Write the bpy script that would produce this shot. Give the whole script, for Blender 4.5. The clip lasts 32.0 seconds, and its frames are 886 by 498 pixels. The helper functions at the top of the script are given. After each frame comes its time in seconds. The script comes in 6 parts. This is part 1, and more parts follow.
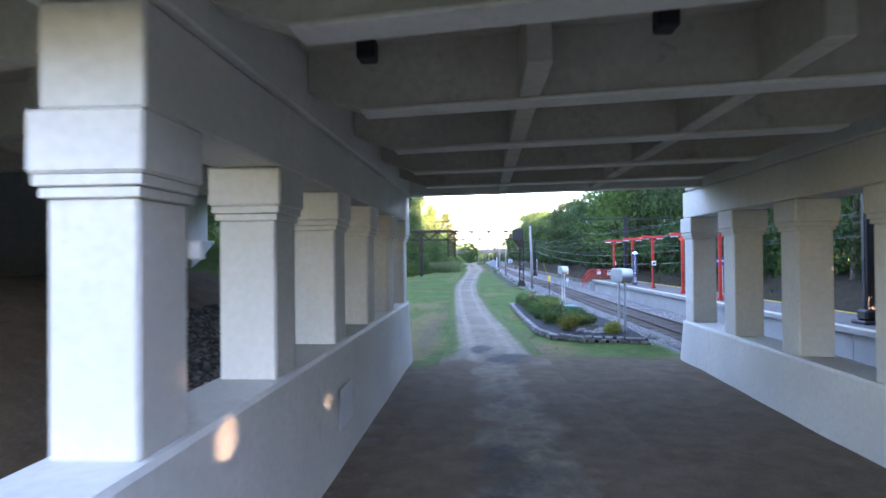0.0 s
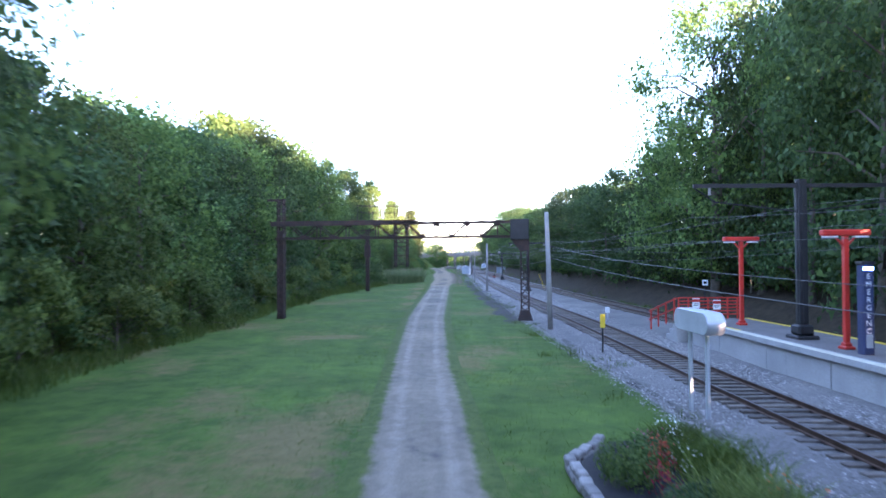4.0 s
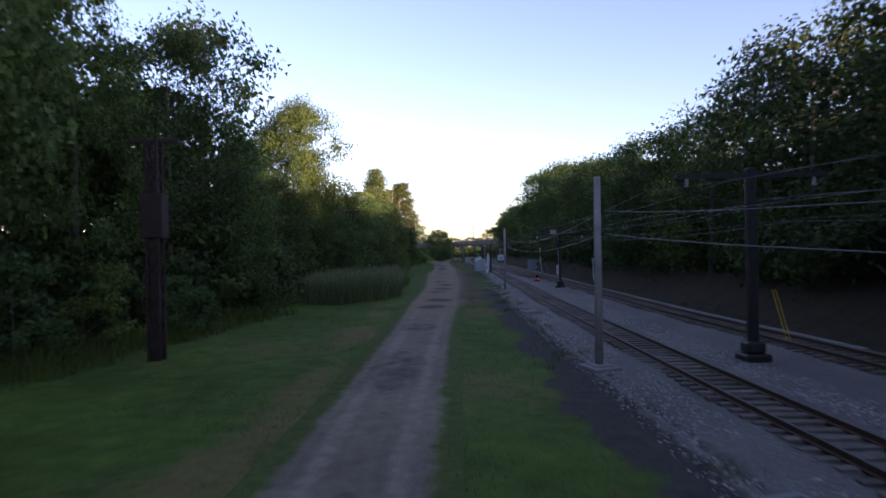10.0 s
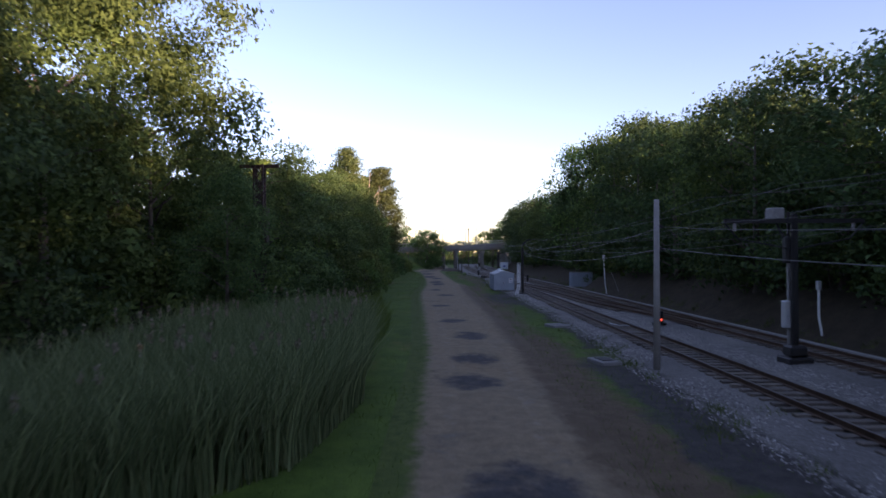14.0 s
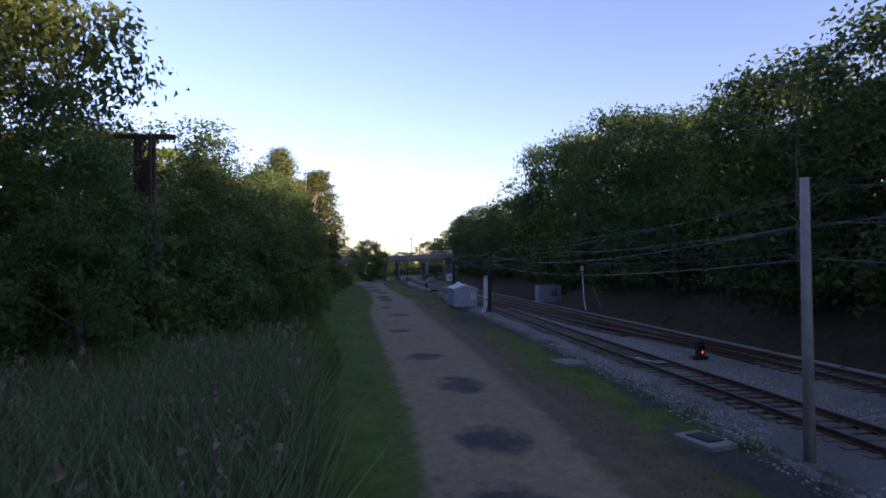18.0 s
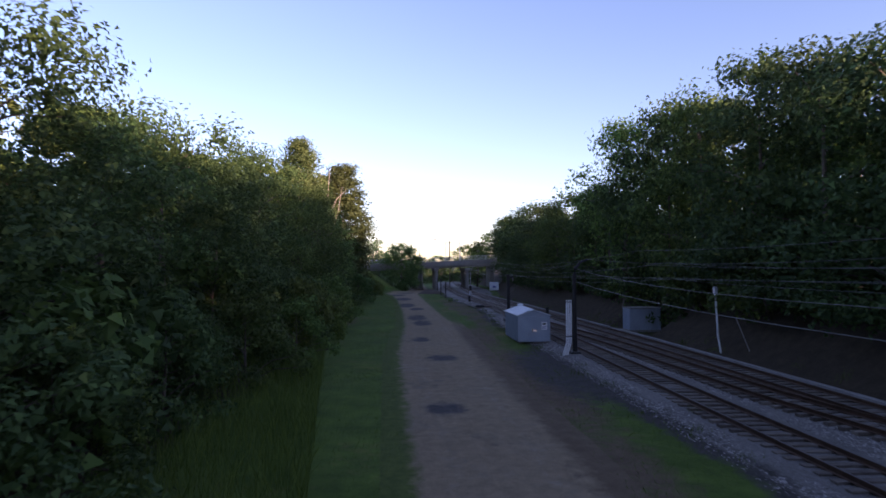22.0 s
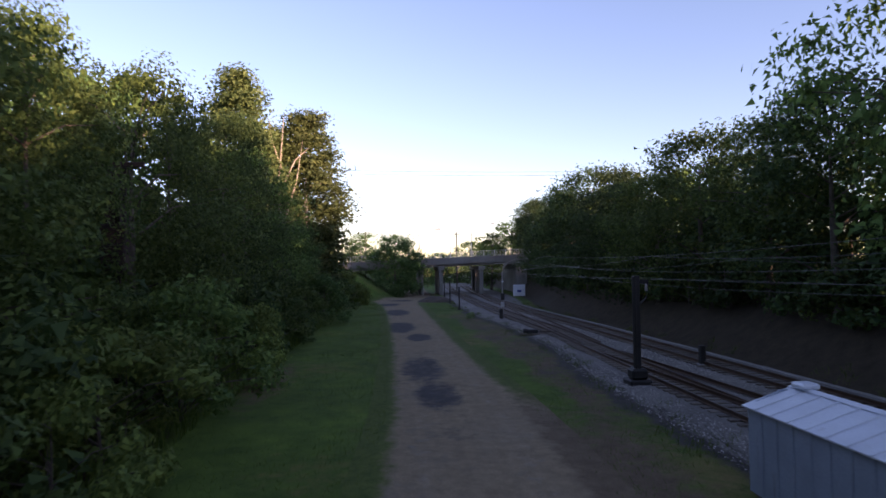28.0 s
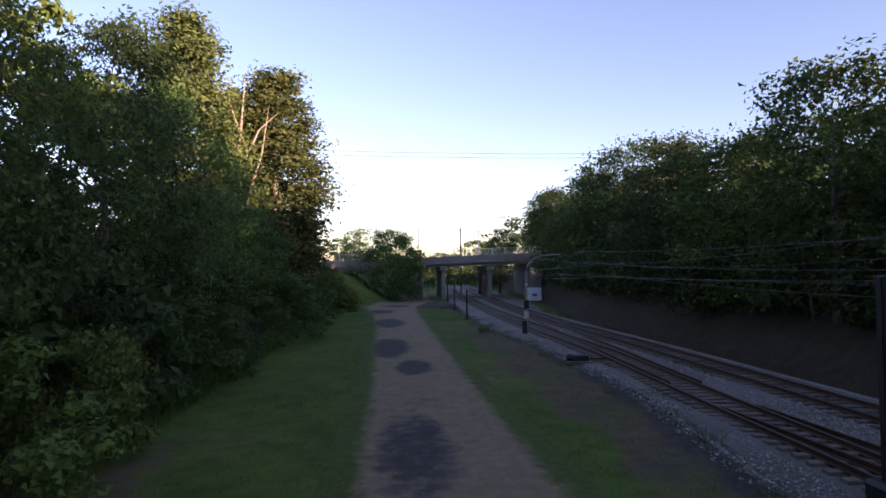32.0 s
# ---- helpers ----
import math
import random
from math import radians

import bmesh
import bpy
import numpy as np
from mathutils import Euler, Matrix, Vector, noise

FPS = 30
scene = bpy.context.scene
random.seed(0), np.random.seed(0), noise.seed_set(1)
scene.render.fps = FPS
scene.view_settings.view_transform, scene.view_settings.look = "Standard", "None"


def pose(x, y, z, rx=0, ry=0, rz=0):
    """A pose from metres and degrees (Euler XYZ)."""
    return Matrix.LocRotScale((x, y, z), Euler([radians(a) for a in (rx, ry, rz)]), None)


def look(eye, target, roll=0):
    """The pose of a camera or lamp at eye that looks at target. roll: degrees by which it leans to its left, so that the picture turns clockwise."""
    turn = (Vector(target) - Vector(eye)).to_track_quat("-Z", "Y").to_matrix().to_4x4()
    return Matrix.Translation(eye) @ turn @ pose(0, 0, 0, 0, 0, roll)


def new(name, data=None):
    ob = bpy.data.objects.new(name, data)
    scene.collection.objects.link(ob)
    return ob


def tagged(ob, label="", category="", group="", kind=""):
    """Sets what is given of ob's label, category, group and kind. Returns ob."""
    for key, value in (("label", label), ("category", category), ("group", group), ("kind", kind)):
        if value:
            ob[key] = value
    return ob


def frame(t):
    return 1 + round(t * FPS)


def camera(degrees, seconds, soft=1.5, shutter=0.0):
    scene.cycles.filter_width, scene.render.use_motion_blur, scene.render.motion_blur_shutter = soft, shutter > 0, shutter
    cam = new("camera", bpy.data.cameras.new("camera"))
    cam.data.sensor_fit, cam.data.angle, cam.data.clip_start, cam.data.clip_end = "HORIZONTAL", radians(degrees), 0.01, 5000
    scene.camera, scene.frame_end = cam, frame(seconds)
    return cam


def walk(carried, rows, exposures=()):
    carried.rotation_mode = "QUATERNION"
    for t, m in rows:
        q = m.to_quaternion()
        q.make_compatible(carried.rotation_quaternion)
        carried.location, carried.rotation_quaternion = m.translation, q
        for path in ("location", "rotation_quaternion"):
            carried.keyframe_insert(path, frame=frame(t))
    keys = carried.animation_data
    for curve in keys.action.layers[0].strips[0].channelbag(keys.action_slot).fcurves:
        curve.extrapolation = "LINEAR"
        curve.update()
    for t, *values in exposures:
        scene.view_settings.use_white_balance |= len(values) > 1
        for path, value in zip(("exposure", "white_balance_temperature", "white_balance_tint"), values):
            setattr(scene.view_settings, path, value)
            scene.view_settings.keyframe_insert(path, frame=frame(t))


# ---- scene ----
cam = camera(72.0, 32.0, 1.6, 0.4)
# seconds, place, turn
PATH = [
    (0, -0.397, 0.606, 4.102, 90.58, 0.556, 2.658), (0.5, -0.027, 3.854, 4.136, 90.599, 0.651, 3.075), (1, 0.366, 8.095, 4.218, 90.707, 0.735, 4.951), (1.5, 0.599, 12.321, 4.303, 90.811, 0.747, 7.426), (2, 0.663, 16.868, 4.33, 90.865, 0.649, 9.441), (2.5, 0.662, 21.217, 4.4, 90.876, 0.616, 12.225), (3, 0.516, 25.7, 4.518, 90.736, 0.517, 11.384), (3.5, 0.261, 30.312, 4.574, 90.766, 0.525, 6.692), (4, -0.092, 35.272, 4.613, 90.785, 0.361, -0.251), (4.5, -0.151, 40.349, 4.646, 90.818, 0.499, -1.254), (6.5, 0.897, 60.893, 4.641, 90.632, 0.876, 0.955), (7, 1.033, 65.481, 4.557, 90.526, 0.833, 0.677), (7.5, 1.133, 70.958, 4.457, 90.46, 0.837, 0.49), (8, 1.165, 75.685, 4.364, 90.394, 0.889, 0.343), (8.5, 1.172, 80.843, 4.282, 90.296, 0.857, 0.277), (9, 1.187, 85.742, 4.218, 90.154, 0.901, 0.238), (9.5, 1.155, 91.06, 4.167, 90.032, 1.037, 0.287), (10, 1.073, 95.941, 4.091, 89.971, 1.022, 0.381), (10.5, 0.908, 101.378, 3.99, 89.924, 1.001, 0.521), (11, 0.665, 106.138, 3.87, 89.906, 0.888, 0.219), (11.5, 0.334, 111.161, 3.847, 89.97, 0.77, -0.074), (12, 0.008, 115.799, 3.807, 90.055, 0.64, 0.327), (12.5, -0.336, 120.77, 3.822, 90.085, 0.505, -0.552), (13, -0.708, 125.405, 3.85, 90.188, 0.492, -1.189), (13.5, -1.045, 130.088, 3.952, 90.34, 0.411, -1.146), (14, -1.279, 133.944, 4.1, 90.46, 0.275, -1.389), (14.5, -1.633, 136.908, 4.287, 90.551, 0.123, -7.609), (16.5, -2.377, 140.164, 4.227, 91.215, 0.429, -8.408), (17, -2.465, 140.94, 4.229, 91.316, 0.487, -7.903), (17.5, -2.538, 141.971, 4.21, 91.395, 0.533, -7.53), (18, -2.51, 143.241, 4.218, 91.41, 0.56, -7.366), (18.5, -2.448, 144.933, 4.286, 91.409, 0.561, -7.291), (19, -2.399, 146.62, 4.41, 91.398, 0.605, -7.302), (19.5, -2.356, 148.463, 4.552, 91.424, 0.531, -7.298), (20, -2.294, 150.664, 4.697, 91.46, 0.531, -7.237), (20.5, -2.25, 152.674, 4.814, 91.526, 0.504, -7.166), (21, -2.118, 154.974, 4.975, 91.606, 0.49, -6.874), (21.5, -2.032, 157.257, 5.047, 91.667, 0.49, -5.425), (22, -1.917, 159.749, 5.133, 91.704, 0.461, -4.043), (22.5, -1.843, 162.169, 5.176, 91.701, 0.45, -3.515), (23, -1.877, 164.906, 5.176, 91.667, 0.443, -4.089), (23.5, -1.863, 167.564, 5.175, 91.686, 0.468, -3.682), (24, -1.858, 170.574, 5.145, 91.653, 0.522, -3.066), (24.5, -1.884, 173.537, 5.1, 91.654, 0.602, -2.559), (25, -1.833, 176.833, 5.088, 91.657, 0.668, -1.919), (25.5, -1.773, 179.849, 5.065, 91.659, 0.668, -1.803), (26, -1.757, 182.75, 5.018, 91.621, 0.699, -4.098), (26.5, -1.675, 185.307, 4.971, 91.654, 0.722, -4.353), (28.5, -1.277, 194.836, 4.83, 91.71, 0.741, -4.403), (29, -1.13, 197.18, 4.844, 91.731, 0.722, -4.291), (29.5, -1.006, 199.362, 4.857, 91.738, 0.734, -4.201), (30, -0.841, 201.734, 4.86, 91.75, 0.695, -4.114), (30.5, -0.687, 203.776, 4.867, 91.829, 0.682, -4.071), (31, -0.597, 205.178, 4.868, 91.882, 0.65, -4.013), (31.5, -0.614, 205.782, 4.745, 91.858, 0.641, -4.012), (32, -0.625, 205.911, 4.604, 91.841, 0.576, -4.296)
]
EXPOSURES = [(0.0, 4.66, 6750, 36), (0.6, 4.66, 6700, 36), (1.2, 4.93, 6750, 34), (2.0, 5.1, 6750, 34), (3.0, 4.83, 6350, 35), (4.0, 4.18, 6280, 36), (4.5, 3.48, 6280, 39), (6.5, 2.4, 6580, 44), (9.0, 1.87, 6900, 45), (14.5, 1.85, 6950, 46), (16.5, 1.72, 6650, 46), (24.0, 1.66, 6500, 50), (28.5, 1.75, 7100, 46), (32.0, 1.78, 7100, 46)]
walk(cam, [(t, pose(*p)) for t, *p in PATH], EXPOSURES)

# ---- light: low sun from the right, behind the tall right-hand trees ----
SUN_ELEV, SUN_AZ = 5.6, 134.0          # degrees; azimuth clockwise from +y
world = bpy.data.worlds.new("world")
scene.world = world
world.use_nodes = True
wn = world.node_tree.nodes
sky = wn.new("ShaderNodeTexSky")
sky.sky_type, sky.sun_disc = "NISHITA", False
sky.sun_elevation, sky.sun_rotation = radians(SUN_ELEV), radians(SUN_AZ)
sky.air_density, sky.dust_density, sky.ozone_density = 0.8, 0.25, 1.7
world.node_tree.links.new(sky.outputs["Color"], wn["Background"].inputs["Color"])
wn["Background"].inputs["Strength"].default_value = 0.15
sun = new("sun", bpy.data.lights.new("sun", "SUN"))
sun.data.energy, sun.data.angle, sun.data.color = 4.5, radians(0.5), (1.0, 0.77, 0.50)
sa, se = radians(SUN_AZ), radians(SUN_ELEV)
sun_dir = Vector((math.sin(sa) * math.cos(se), math.cos(sa) * math.cos(se), math.sin(se)))
sun.matrix_world = look(sun_dir * 400, (0, 0, 0))


# ---- materials ----
def ramp_node(nt, stops):
    r = nt.nodes.new("ShaderNodeValToRGB")
    el = r.color_ramp.elements
    while len(el) < len(stops):
        el.new(0.5)
    for e, (p, c) in zip(el, stops):
        e.position, e.color = p, (*c, 1)
    return r


def mat(name, base, rough=0.8, metal=0.0, var=0.25, big=0.7, fine=14.0, bump=0.15, tint=None, spot=None, spot_at=0.62, coat=0.0, streak=0.0, rnd=0.0):
    """A weathered surface: two scales of mottling, optional stains of another colour, vertical streaks, fine relief."""
    m = bpy.data.materials.new(name)
    m.use_nodes = True
    nt = m.node_tree
    b = nt.nodes["Principled BSDF"]
    b.inputs["Metallic"].default_value = metal
    geo = nt.nodes.new("ShaderNodeNewGeometry")
    n1, n2 = nt.nodes.new("ShaderNodeTexNoise"), nt.nodes.new("ShaderNodeTexNoise")
    n1.inputs["Scale"].default_value, n1.inputs["Detail"].default_value = big, 5
    n2.inputs["Scale"].default_value, n2.inputs["Detail"].default_value = fine, 6
    for n in (n1, n2):
        nt.links.new(geo.outputs["Position"], n.inputs["Vector"])
    tint = tint or tuple(c * (1 - var) for c in base)
    lo = tuple(c * (1 - var) for c in tint)
    hi = tuple(min(1, c * (1 + var * 0.7)) for c in base)
    r1 = ramp_node(nt, [(0.3, tint), (0.7, hi)])
    nt.links.new(n1.outputs["Fac"], r1.inputs["Fac"])
    mx = nt.nodes.new("ShaderNodeMixRGB")
    r2 = ramp_node(nt, [(0.35, (0, 0, 0)), (0.75, (1, 1, 1))])
    nt.links.new(n2.outputs["Fac"], r2.inputs["Fac"])
    mul = nt.nodes.new("ShaderNodeMath")
    mul.operation = "MULTIPLY"
    mul.inputs[1].default_value = 0.6
    nt.links.new(r2.outputs["Color"], mul.inputs[0])
    nt.links.new(mul.outputs[0], mx.inputs["Fac"])
    nt.links.new(r1.outputs["Color"], mx.inputs[1])
    mx.inputs[2].default_value = (*lo, 1)
    col = mx.outputs["Color"]
    if spot:
        n3 = nt.nodes.new("ShaderNodeTexNoise")
        n3.inputs["Scale"].default_value, n3.inputs["Detail"].default_value, n3.inputs["Roughness"].default_value = big * 2.3, 8, 0.7
        if streak:
            mp = nt.nodes.new("ShaderNodeMapping")
            mp.inputs["Scale"].default_value = (1, 1, streak)
            nt.links.new(geo.outputs["Position"], mp.inputs["Vector"])
            nt.links.new(mp.outputs["Vector"], n3.inputs["Vector"])
        else:
            nt.links.new(geo.outputs["Position"], n3.inputs["Vector"])
        r3 = ramp_node(nt, [(spot_at - 0.06, (0, 0, 0)), (spot_at + 0.1, (1, 1, 1))])
        nt.links.new(n3.outputs["Fac"], r3.inputs["Fac"])
        m3 = nt.nodes.new("ShaderNodeMixRGB")
        nt.links.new(r3.outputs["Color"], m3.inputs["Fac"])
        nt.links.new(col, m3.inputs[1])
        m3.inputs[2].default_value = (*spot, 1)
        col = m3.outputs["Color"]
    if rnd:
        oi = nt.nodes.new("ShaderNodeObjectInfo")
        hs = nt.nodes.new("ShaderNodeHueSaturation")
        mr = nt.nodes.new("ShaderNodeMapRange")
        mr.inputs["To Min"].default_value, mr.inputs["To Max"].default_value = 1 - rnd, 1 + rnd
        nt.links.new(oi.outputs["Random"], mr.inputs["Value"])
        nt.links.new(mr.outputs["Result"], hs.inputs["Value"])
        nt.links.new(col, hs.inputs["Color"])
        col = hs.outputs["Color"]
    nt.links.new(col, b.inputs["Base Color"])
    rr = nt.nodes.new("ShaderNodeMapRange")
    rr.inputs["To Min"].default_value, rr.inputs["To Max"].default_value = max(0.05, rough - 0.12), min(1, rough + 0.1)
    nt.links.new(n2.outputs["Fac"], rr.inputs["Value"])
    nt.links.new(rr.outputs["Result"], b.inputs["Roughness"])
    if bump:
        bp = nt.nodes.new("ShaderNodeBump")
        bp.inputs["Strength"].default_value, bp.inputs["Distance"].default_value = bump, 0.03
        nt.links.new(n2.outputs["Fac"], bp.inputs["Height"])
        nt.links.new(bp.outputs["Normal"], b.inputs["Normal"])
    if coat:
        b.inputs["Coat Weight"].default_value = coat
    return m


def leaf_mat(name, dark, light, glow=0.24, rnd=0.3):
    """Foliage: each leaf its own shade, each plant its own tone, light shining through."""
    m = bpy.data.materials.new(name)
    m.use_nodes = True
    nt = m.node_tree
    b = nt.nodes["Principled BSDF"]
    geo = nt.nodes.new("ShaderNodeNewGeometry")
    r = ramp_node(nt, [(0.0, dark), (0.65, tuple((a + c) / 2 for a, c in zip(dark, light))), (1.0, light)])
    nt.links.new(geo.outputs["Random Per Island"], r.inputs["Fac"])
    oi = nt.nodes.new("ShaderNodeObjectInfo")
    hs = nt.nodes.new("ShaderNodeHueSaturation")
    for inp, lo, hi in (("Value", 1 - rnd, 1 + rnd), ("Hue", 0.485, 0.515)):
        mr = nt.nodes.new("ShaderNodeMapRange")
        mr.inputs["To Min"].default_value, mr.inputs["To Max"].default_value = lo, hi
        nt.links.new(oi.outputs["Random"], mr.inputs["Value"])
        nt.links.new(mr.outputs["Result"], hs.inputs[inp])
    nt.links.new(r.outputs["Color"], hs.inputs["Color"])
    nt.links.new(hs.outputs["Color"], b.inputs["Base Color"])
    b.inputs["Roughness"].default_value = 0.75
    b.inputs["Specular IOR Level"].default_value = 0.25
    tr = nt.nodes.new("ShaderNodeBsdfTranslucent")
    hs2 = nt.nodes.new("ShaderNodeHueSaturation")
    hs2.inputs["Value"].default_value = 1.3
    hs2.inputs["Hue"].default_value = 0.485
    nt.links.new(hs.outputs["Color"], hs2.inputs["Color"])
    nt.links.new(hs2.outputs["Color"], tr.inputs["Color"])
    mixs = nt.nodes.new("ShaderNodeMixShader")
    mixs.inputs["Fac"].default_value = glow
    nt.links.new(b.outputs["BSDF"], mixs.inputs[1])
    nt.links.new(tr.outputs["BSDF"], mixs.inputs[2])
    nt.links.new(mixs.outputs["Shader"], nt.nodes["Material Output"].inputs["Surface"])
    return m


def blend_mat(name, attr, layers, bump=0.4, streak=0.0, speckle=0.75):
    """Ground that changes from the first layer to the others where the named vertex masks say so, with ragged borders.
    layers: (mask or None, colour a, colour b, noise scale)."""
    m = bpy.data.materials.new(name)
    m.use_nodes = True
    nt = m.node_tree
    b = nt.nodes["Principled BSDF"]
    b.inputs["Roughness"].default_value = 0.95
    b.inputs["Specular IOR Level"].default_value = 0.2
    geo = nt.nodes.new("ShaderNodeNewGeometry")
    edge = nt.nodes.new("ShaderNodeTexNoise")
    edge.inputs["Scale"].default_value, edge.inputs["Detail"].default_value, edge.inputs["Roughness"].default_value = 1.6, 9, 0.72
    fine = nt.nodes.new("ShaderNodeTexNoise")
    fine.inputs["Scale"].default_value, fine.inputs["Detail"].default_value, fine.inputs["Roughness"].default_value = 22, 8, 0.75
    broad = nt.nodes.new("ShaderNodeTexNoise")
    broad.inputs["Scale"].default_value, broad.inputs["Detail"].default_value = 0.22, 6
    for n in (edge, fine, broad):
        nt.links.new(geo.outputs["Position"], n.inputs["Vector"])
    col = None
    for mask, ca, cb, sc in layers:
        n = nt.nodes.new("ShaderNodeTexNoise")
        n.inputs["Scale"].default_value, n.inputs["Detail"].default_value, n.inputs["Roughness"].default_value = sc, 8, 0.7
        nt.links.new(geo.outputs["Position"], n.inputs["Vector"])
        r = ramp_node(nt, [(0.32, ca), (0.68, cb)])
        nt.links.new(n.outputs["Fac"], r.inputs["Fac"])
        # fine speckle
        sp = nt.nodes.new("ShaderNodeMixRGB")
        sp.blend_type = "MULTIPLY"
        sp.inputs["Fac"].default_value = speckle
        r2 = ramp_node(nt, [(0.3, (0.45, 0.45, 0.45)), (0.7, (1.35, 1.35, 1.35))])
        nt.links.new(fine.outputs["Fac"], r2.inputs["Fac"])
        nt.links.new(r.outputs["Color"], sp.inputs[1])
        nt.links.new(r2.outputs["Color"], sp.inputs[2])
        if mask is None:
            bm_ = nt.nodes.new("ShaderNodeMixRGB")
            bm_.blend_type = "MULTIPLY"
            bm_.inputs["Fac"].default_value = 0.6
            r4 = ramp_node(nt, [(0.3, (0.6, 0.6, 0.6)), (0.7, (1.2, 1.2, 1.15))])
            nt.links.new(broad.outputs["Fac"], r4.inputs["Fac"])
            nt.links.new(sp.outputs["Color"], bm_.inputs[1])
            nt.links.new(r4.outputs["Color"], bm_.inputs[2])
            col = bm_.outputs["Color"]
            continue
        at = nt.nodes.new("ShaderNodeAttribute")
        at.attribute_name = mask
        add = nt.nodes.new("ShaderNodeMath")
        add.operation = "MULTIPLY_ADD"
        nt.links.new(edge.outputs["Fac"], add.inputs[0])
        add.inputs[1].default_value = 1.3
        nt.links.new(at.outputs["Fac"], add.inputs[2])
        r3 = ramp_node(nt, [(0.0, (0, 0, 0)), (1.0, (1, 1, 1))])
        mr = nt.nodes.new("ShaderNodeMapRange")
        mr.inputs["From Min"].default_value, mr.inputs["From Max"].default_value = 0.95, 1.35
        nt.links.new(add.outputs[0], mr.inputs["Value"])
        mix = nt.nodes.new("ShaderNodeMixRGB")
        nt.links.new(mr.outputs["Result"], mix.inputs["Fac"])
        nt.links.new(col, mix.inputs[1])
        nt.links.new(sp.outputs["Color"], mix.inputs[2])
        col = mix.outputs["Color"]
        nt.nodes.remove(r3)
    if streak:                   # long wheel marks
        mp, sn = nt.nodes.new("ShaderNodeMapping"), nt.nodes.new("ShaderNodeTexNoise")
        mp.inputs["Scale"].default_value = (4.5, 0.16, 1)
        sn.inputs["Scale"].default_value, sn.inputs["Detail"].default_value = 1.0, 5
        nt.links.new(geo.outputs["Position"], mp.inputs["Vector"])
        nt.links.new(mp.outputs["Vector"], sn.inputs["Vector"])
        rs = ramp_node(nt, [(0.34, (0.62, 0.62, 0.62)), (0.66, (1.35, 1.33, 1.3))])
        nt.links.new(sn.outputs["Fac"], rs.inputs["Fac"])
        ms = nt.nodes.new("ShaderNodeMixRGB")
        ms.blend_type = "MULTIPLY"
        ms.inputs["Fac"].default_value = streak
        nt.links.new(col, ms.inputs[1])
        nt.links.new(rs.outputs["Color"], ms.inputs[2])
        col = ms.outputs["Color"]
    nt.links.new(col, b.inputs["Base Color"])
    bp = nt.nodes.new("ShaderNodeBump")
    bp.inputs["Strength"].default_value, bp.inputs["Distance"].default_value = bump, 0.06
    nt.links.new(fine.outputs["Fac"], bp.inputs["Height"])
    nt.links.new(bp.outputs["Normal"], b.inputs["Normal"])
    return m


CONCRETE = mat("painted_concrete", (0.62, 0.59, 0.53), 0.75, var=0.10, big=0.5, fine=9, bump=0.12, spot=(0.42, 0.39, 0.34), spot_at=0.66, streak=0.25)
DECK = mat("deck_concrete", (0.50, 0.46, 0.38), 0.85, var=0.18, big=0.4, fine=7, bump=0.2, spot=(0.24, 0.21, 0.17), spot_at=0.64)
PLATFORM = mat("platform_concrete", (0.36, 0.345, 0.32), 0.85, var=0.15, big=0.8, fine=18, bump=0.15, spot=(0.25, 0.24, 0.22), spot_at=0.64, streak=0.3)
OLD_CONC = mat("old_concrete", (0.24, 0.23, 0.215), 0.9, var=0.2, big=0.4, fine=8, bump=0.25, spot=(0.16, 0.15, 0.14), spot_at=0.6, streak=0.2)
EARTH = mat("dark_earth", (0.10, 0.075, 0.055), 0.95, var=0.4, big=0.6, fine=10, bump=0.6)
RUST = mat("rusted_steel", (0.065, 0.034, 0.025), 0.8, 0.3, var=0.45, big=2.0, fine=20, bump=0.2, spot=(0.035, 0.025, 0.022), spot_at=0.5)
BLACK = mat("black_steel", (0.022, 0.02, 0.02), 0.6, 0.2, var=0.3, big=2, fine=25, bump=0.1, spot=(0.06, 0.03, 0.02), spot_at=0.68)
RAIL = mat("rail_steel", (0.13, 0.075, 0.05), 0.5, 0.7, var=0.3, big=3, fine=30, bump=0.05)
RAIL_TOP = mat("rail_head", (0.13, 0.11, 0.10), 0.6, 0.5, var=0.1, big=3, fine=40, bump=0.0)
SLEEPER = mat("sleeper_wood", (0.150, 0.122, 0.098), 0.95, var=0.35, big=3, fine=28, bump=0.5, rnd=0.3)
STONE = leaf_mat("ballast_stone", (0.085, 0.076, 0.068), (0.46, 0.425, 0.385), 0.0)
GALV = mat("galvanised_steel", (0.55, 0.56, 0.57), 0.5, 0.6, var=0.12, big=3, fine=30, bump=0.05)
WHITE = mat("white_paint", (0.78, 0.78, 0.76), 0.5, var=0.08, big=2, fine=20, bump=0.05, spot=(0.45, 0.42, 0.36), spot_at=0.7)
POLE_W = mat("grey_pole", (0.30, 0.28, 0.26), 0.85, var=0.25, big=2, fine=26, bump=0.3)
RED = mat("red_paint", (0.62, 0.035, 0.02), 0.45, var=0.15, big=2, fine=18, bump=0.05)
YELLOW = mat("yellow_paint", (0.72, 0.48, 0.03), 0.6, var=0.12, big=3, fine=22, bump=0.1)
BLUE = mat("blue_sign", (0.03, 0.07, 0.30), 0.4, var=0.1, big=2, fine=12, bump=0.0)
SHED = mat("shed_metal", (0.30, 0.36, 0.42), 0.5, 0.15, var=0.12, big=1.5, fine=24, bump=0.05, spot=(0.20, 0.21, 0.22), spot_at=0.68, streak=0.3)
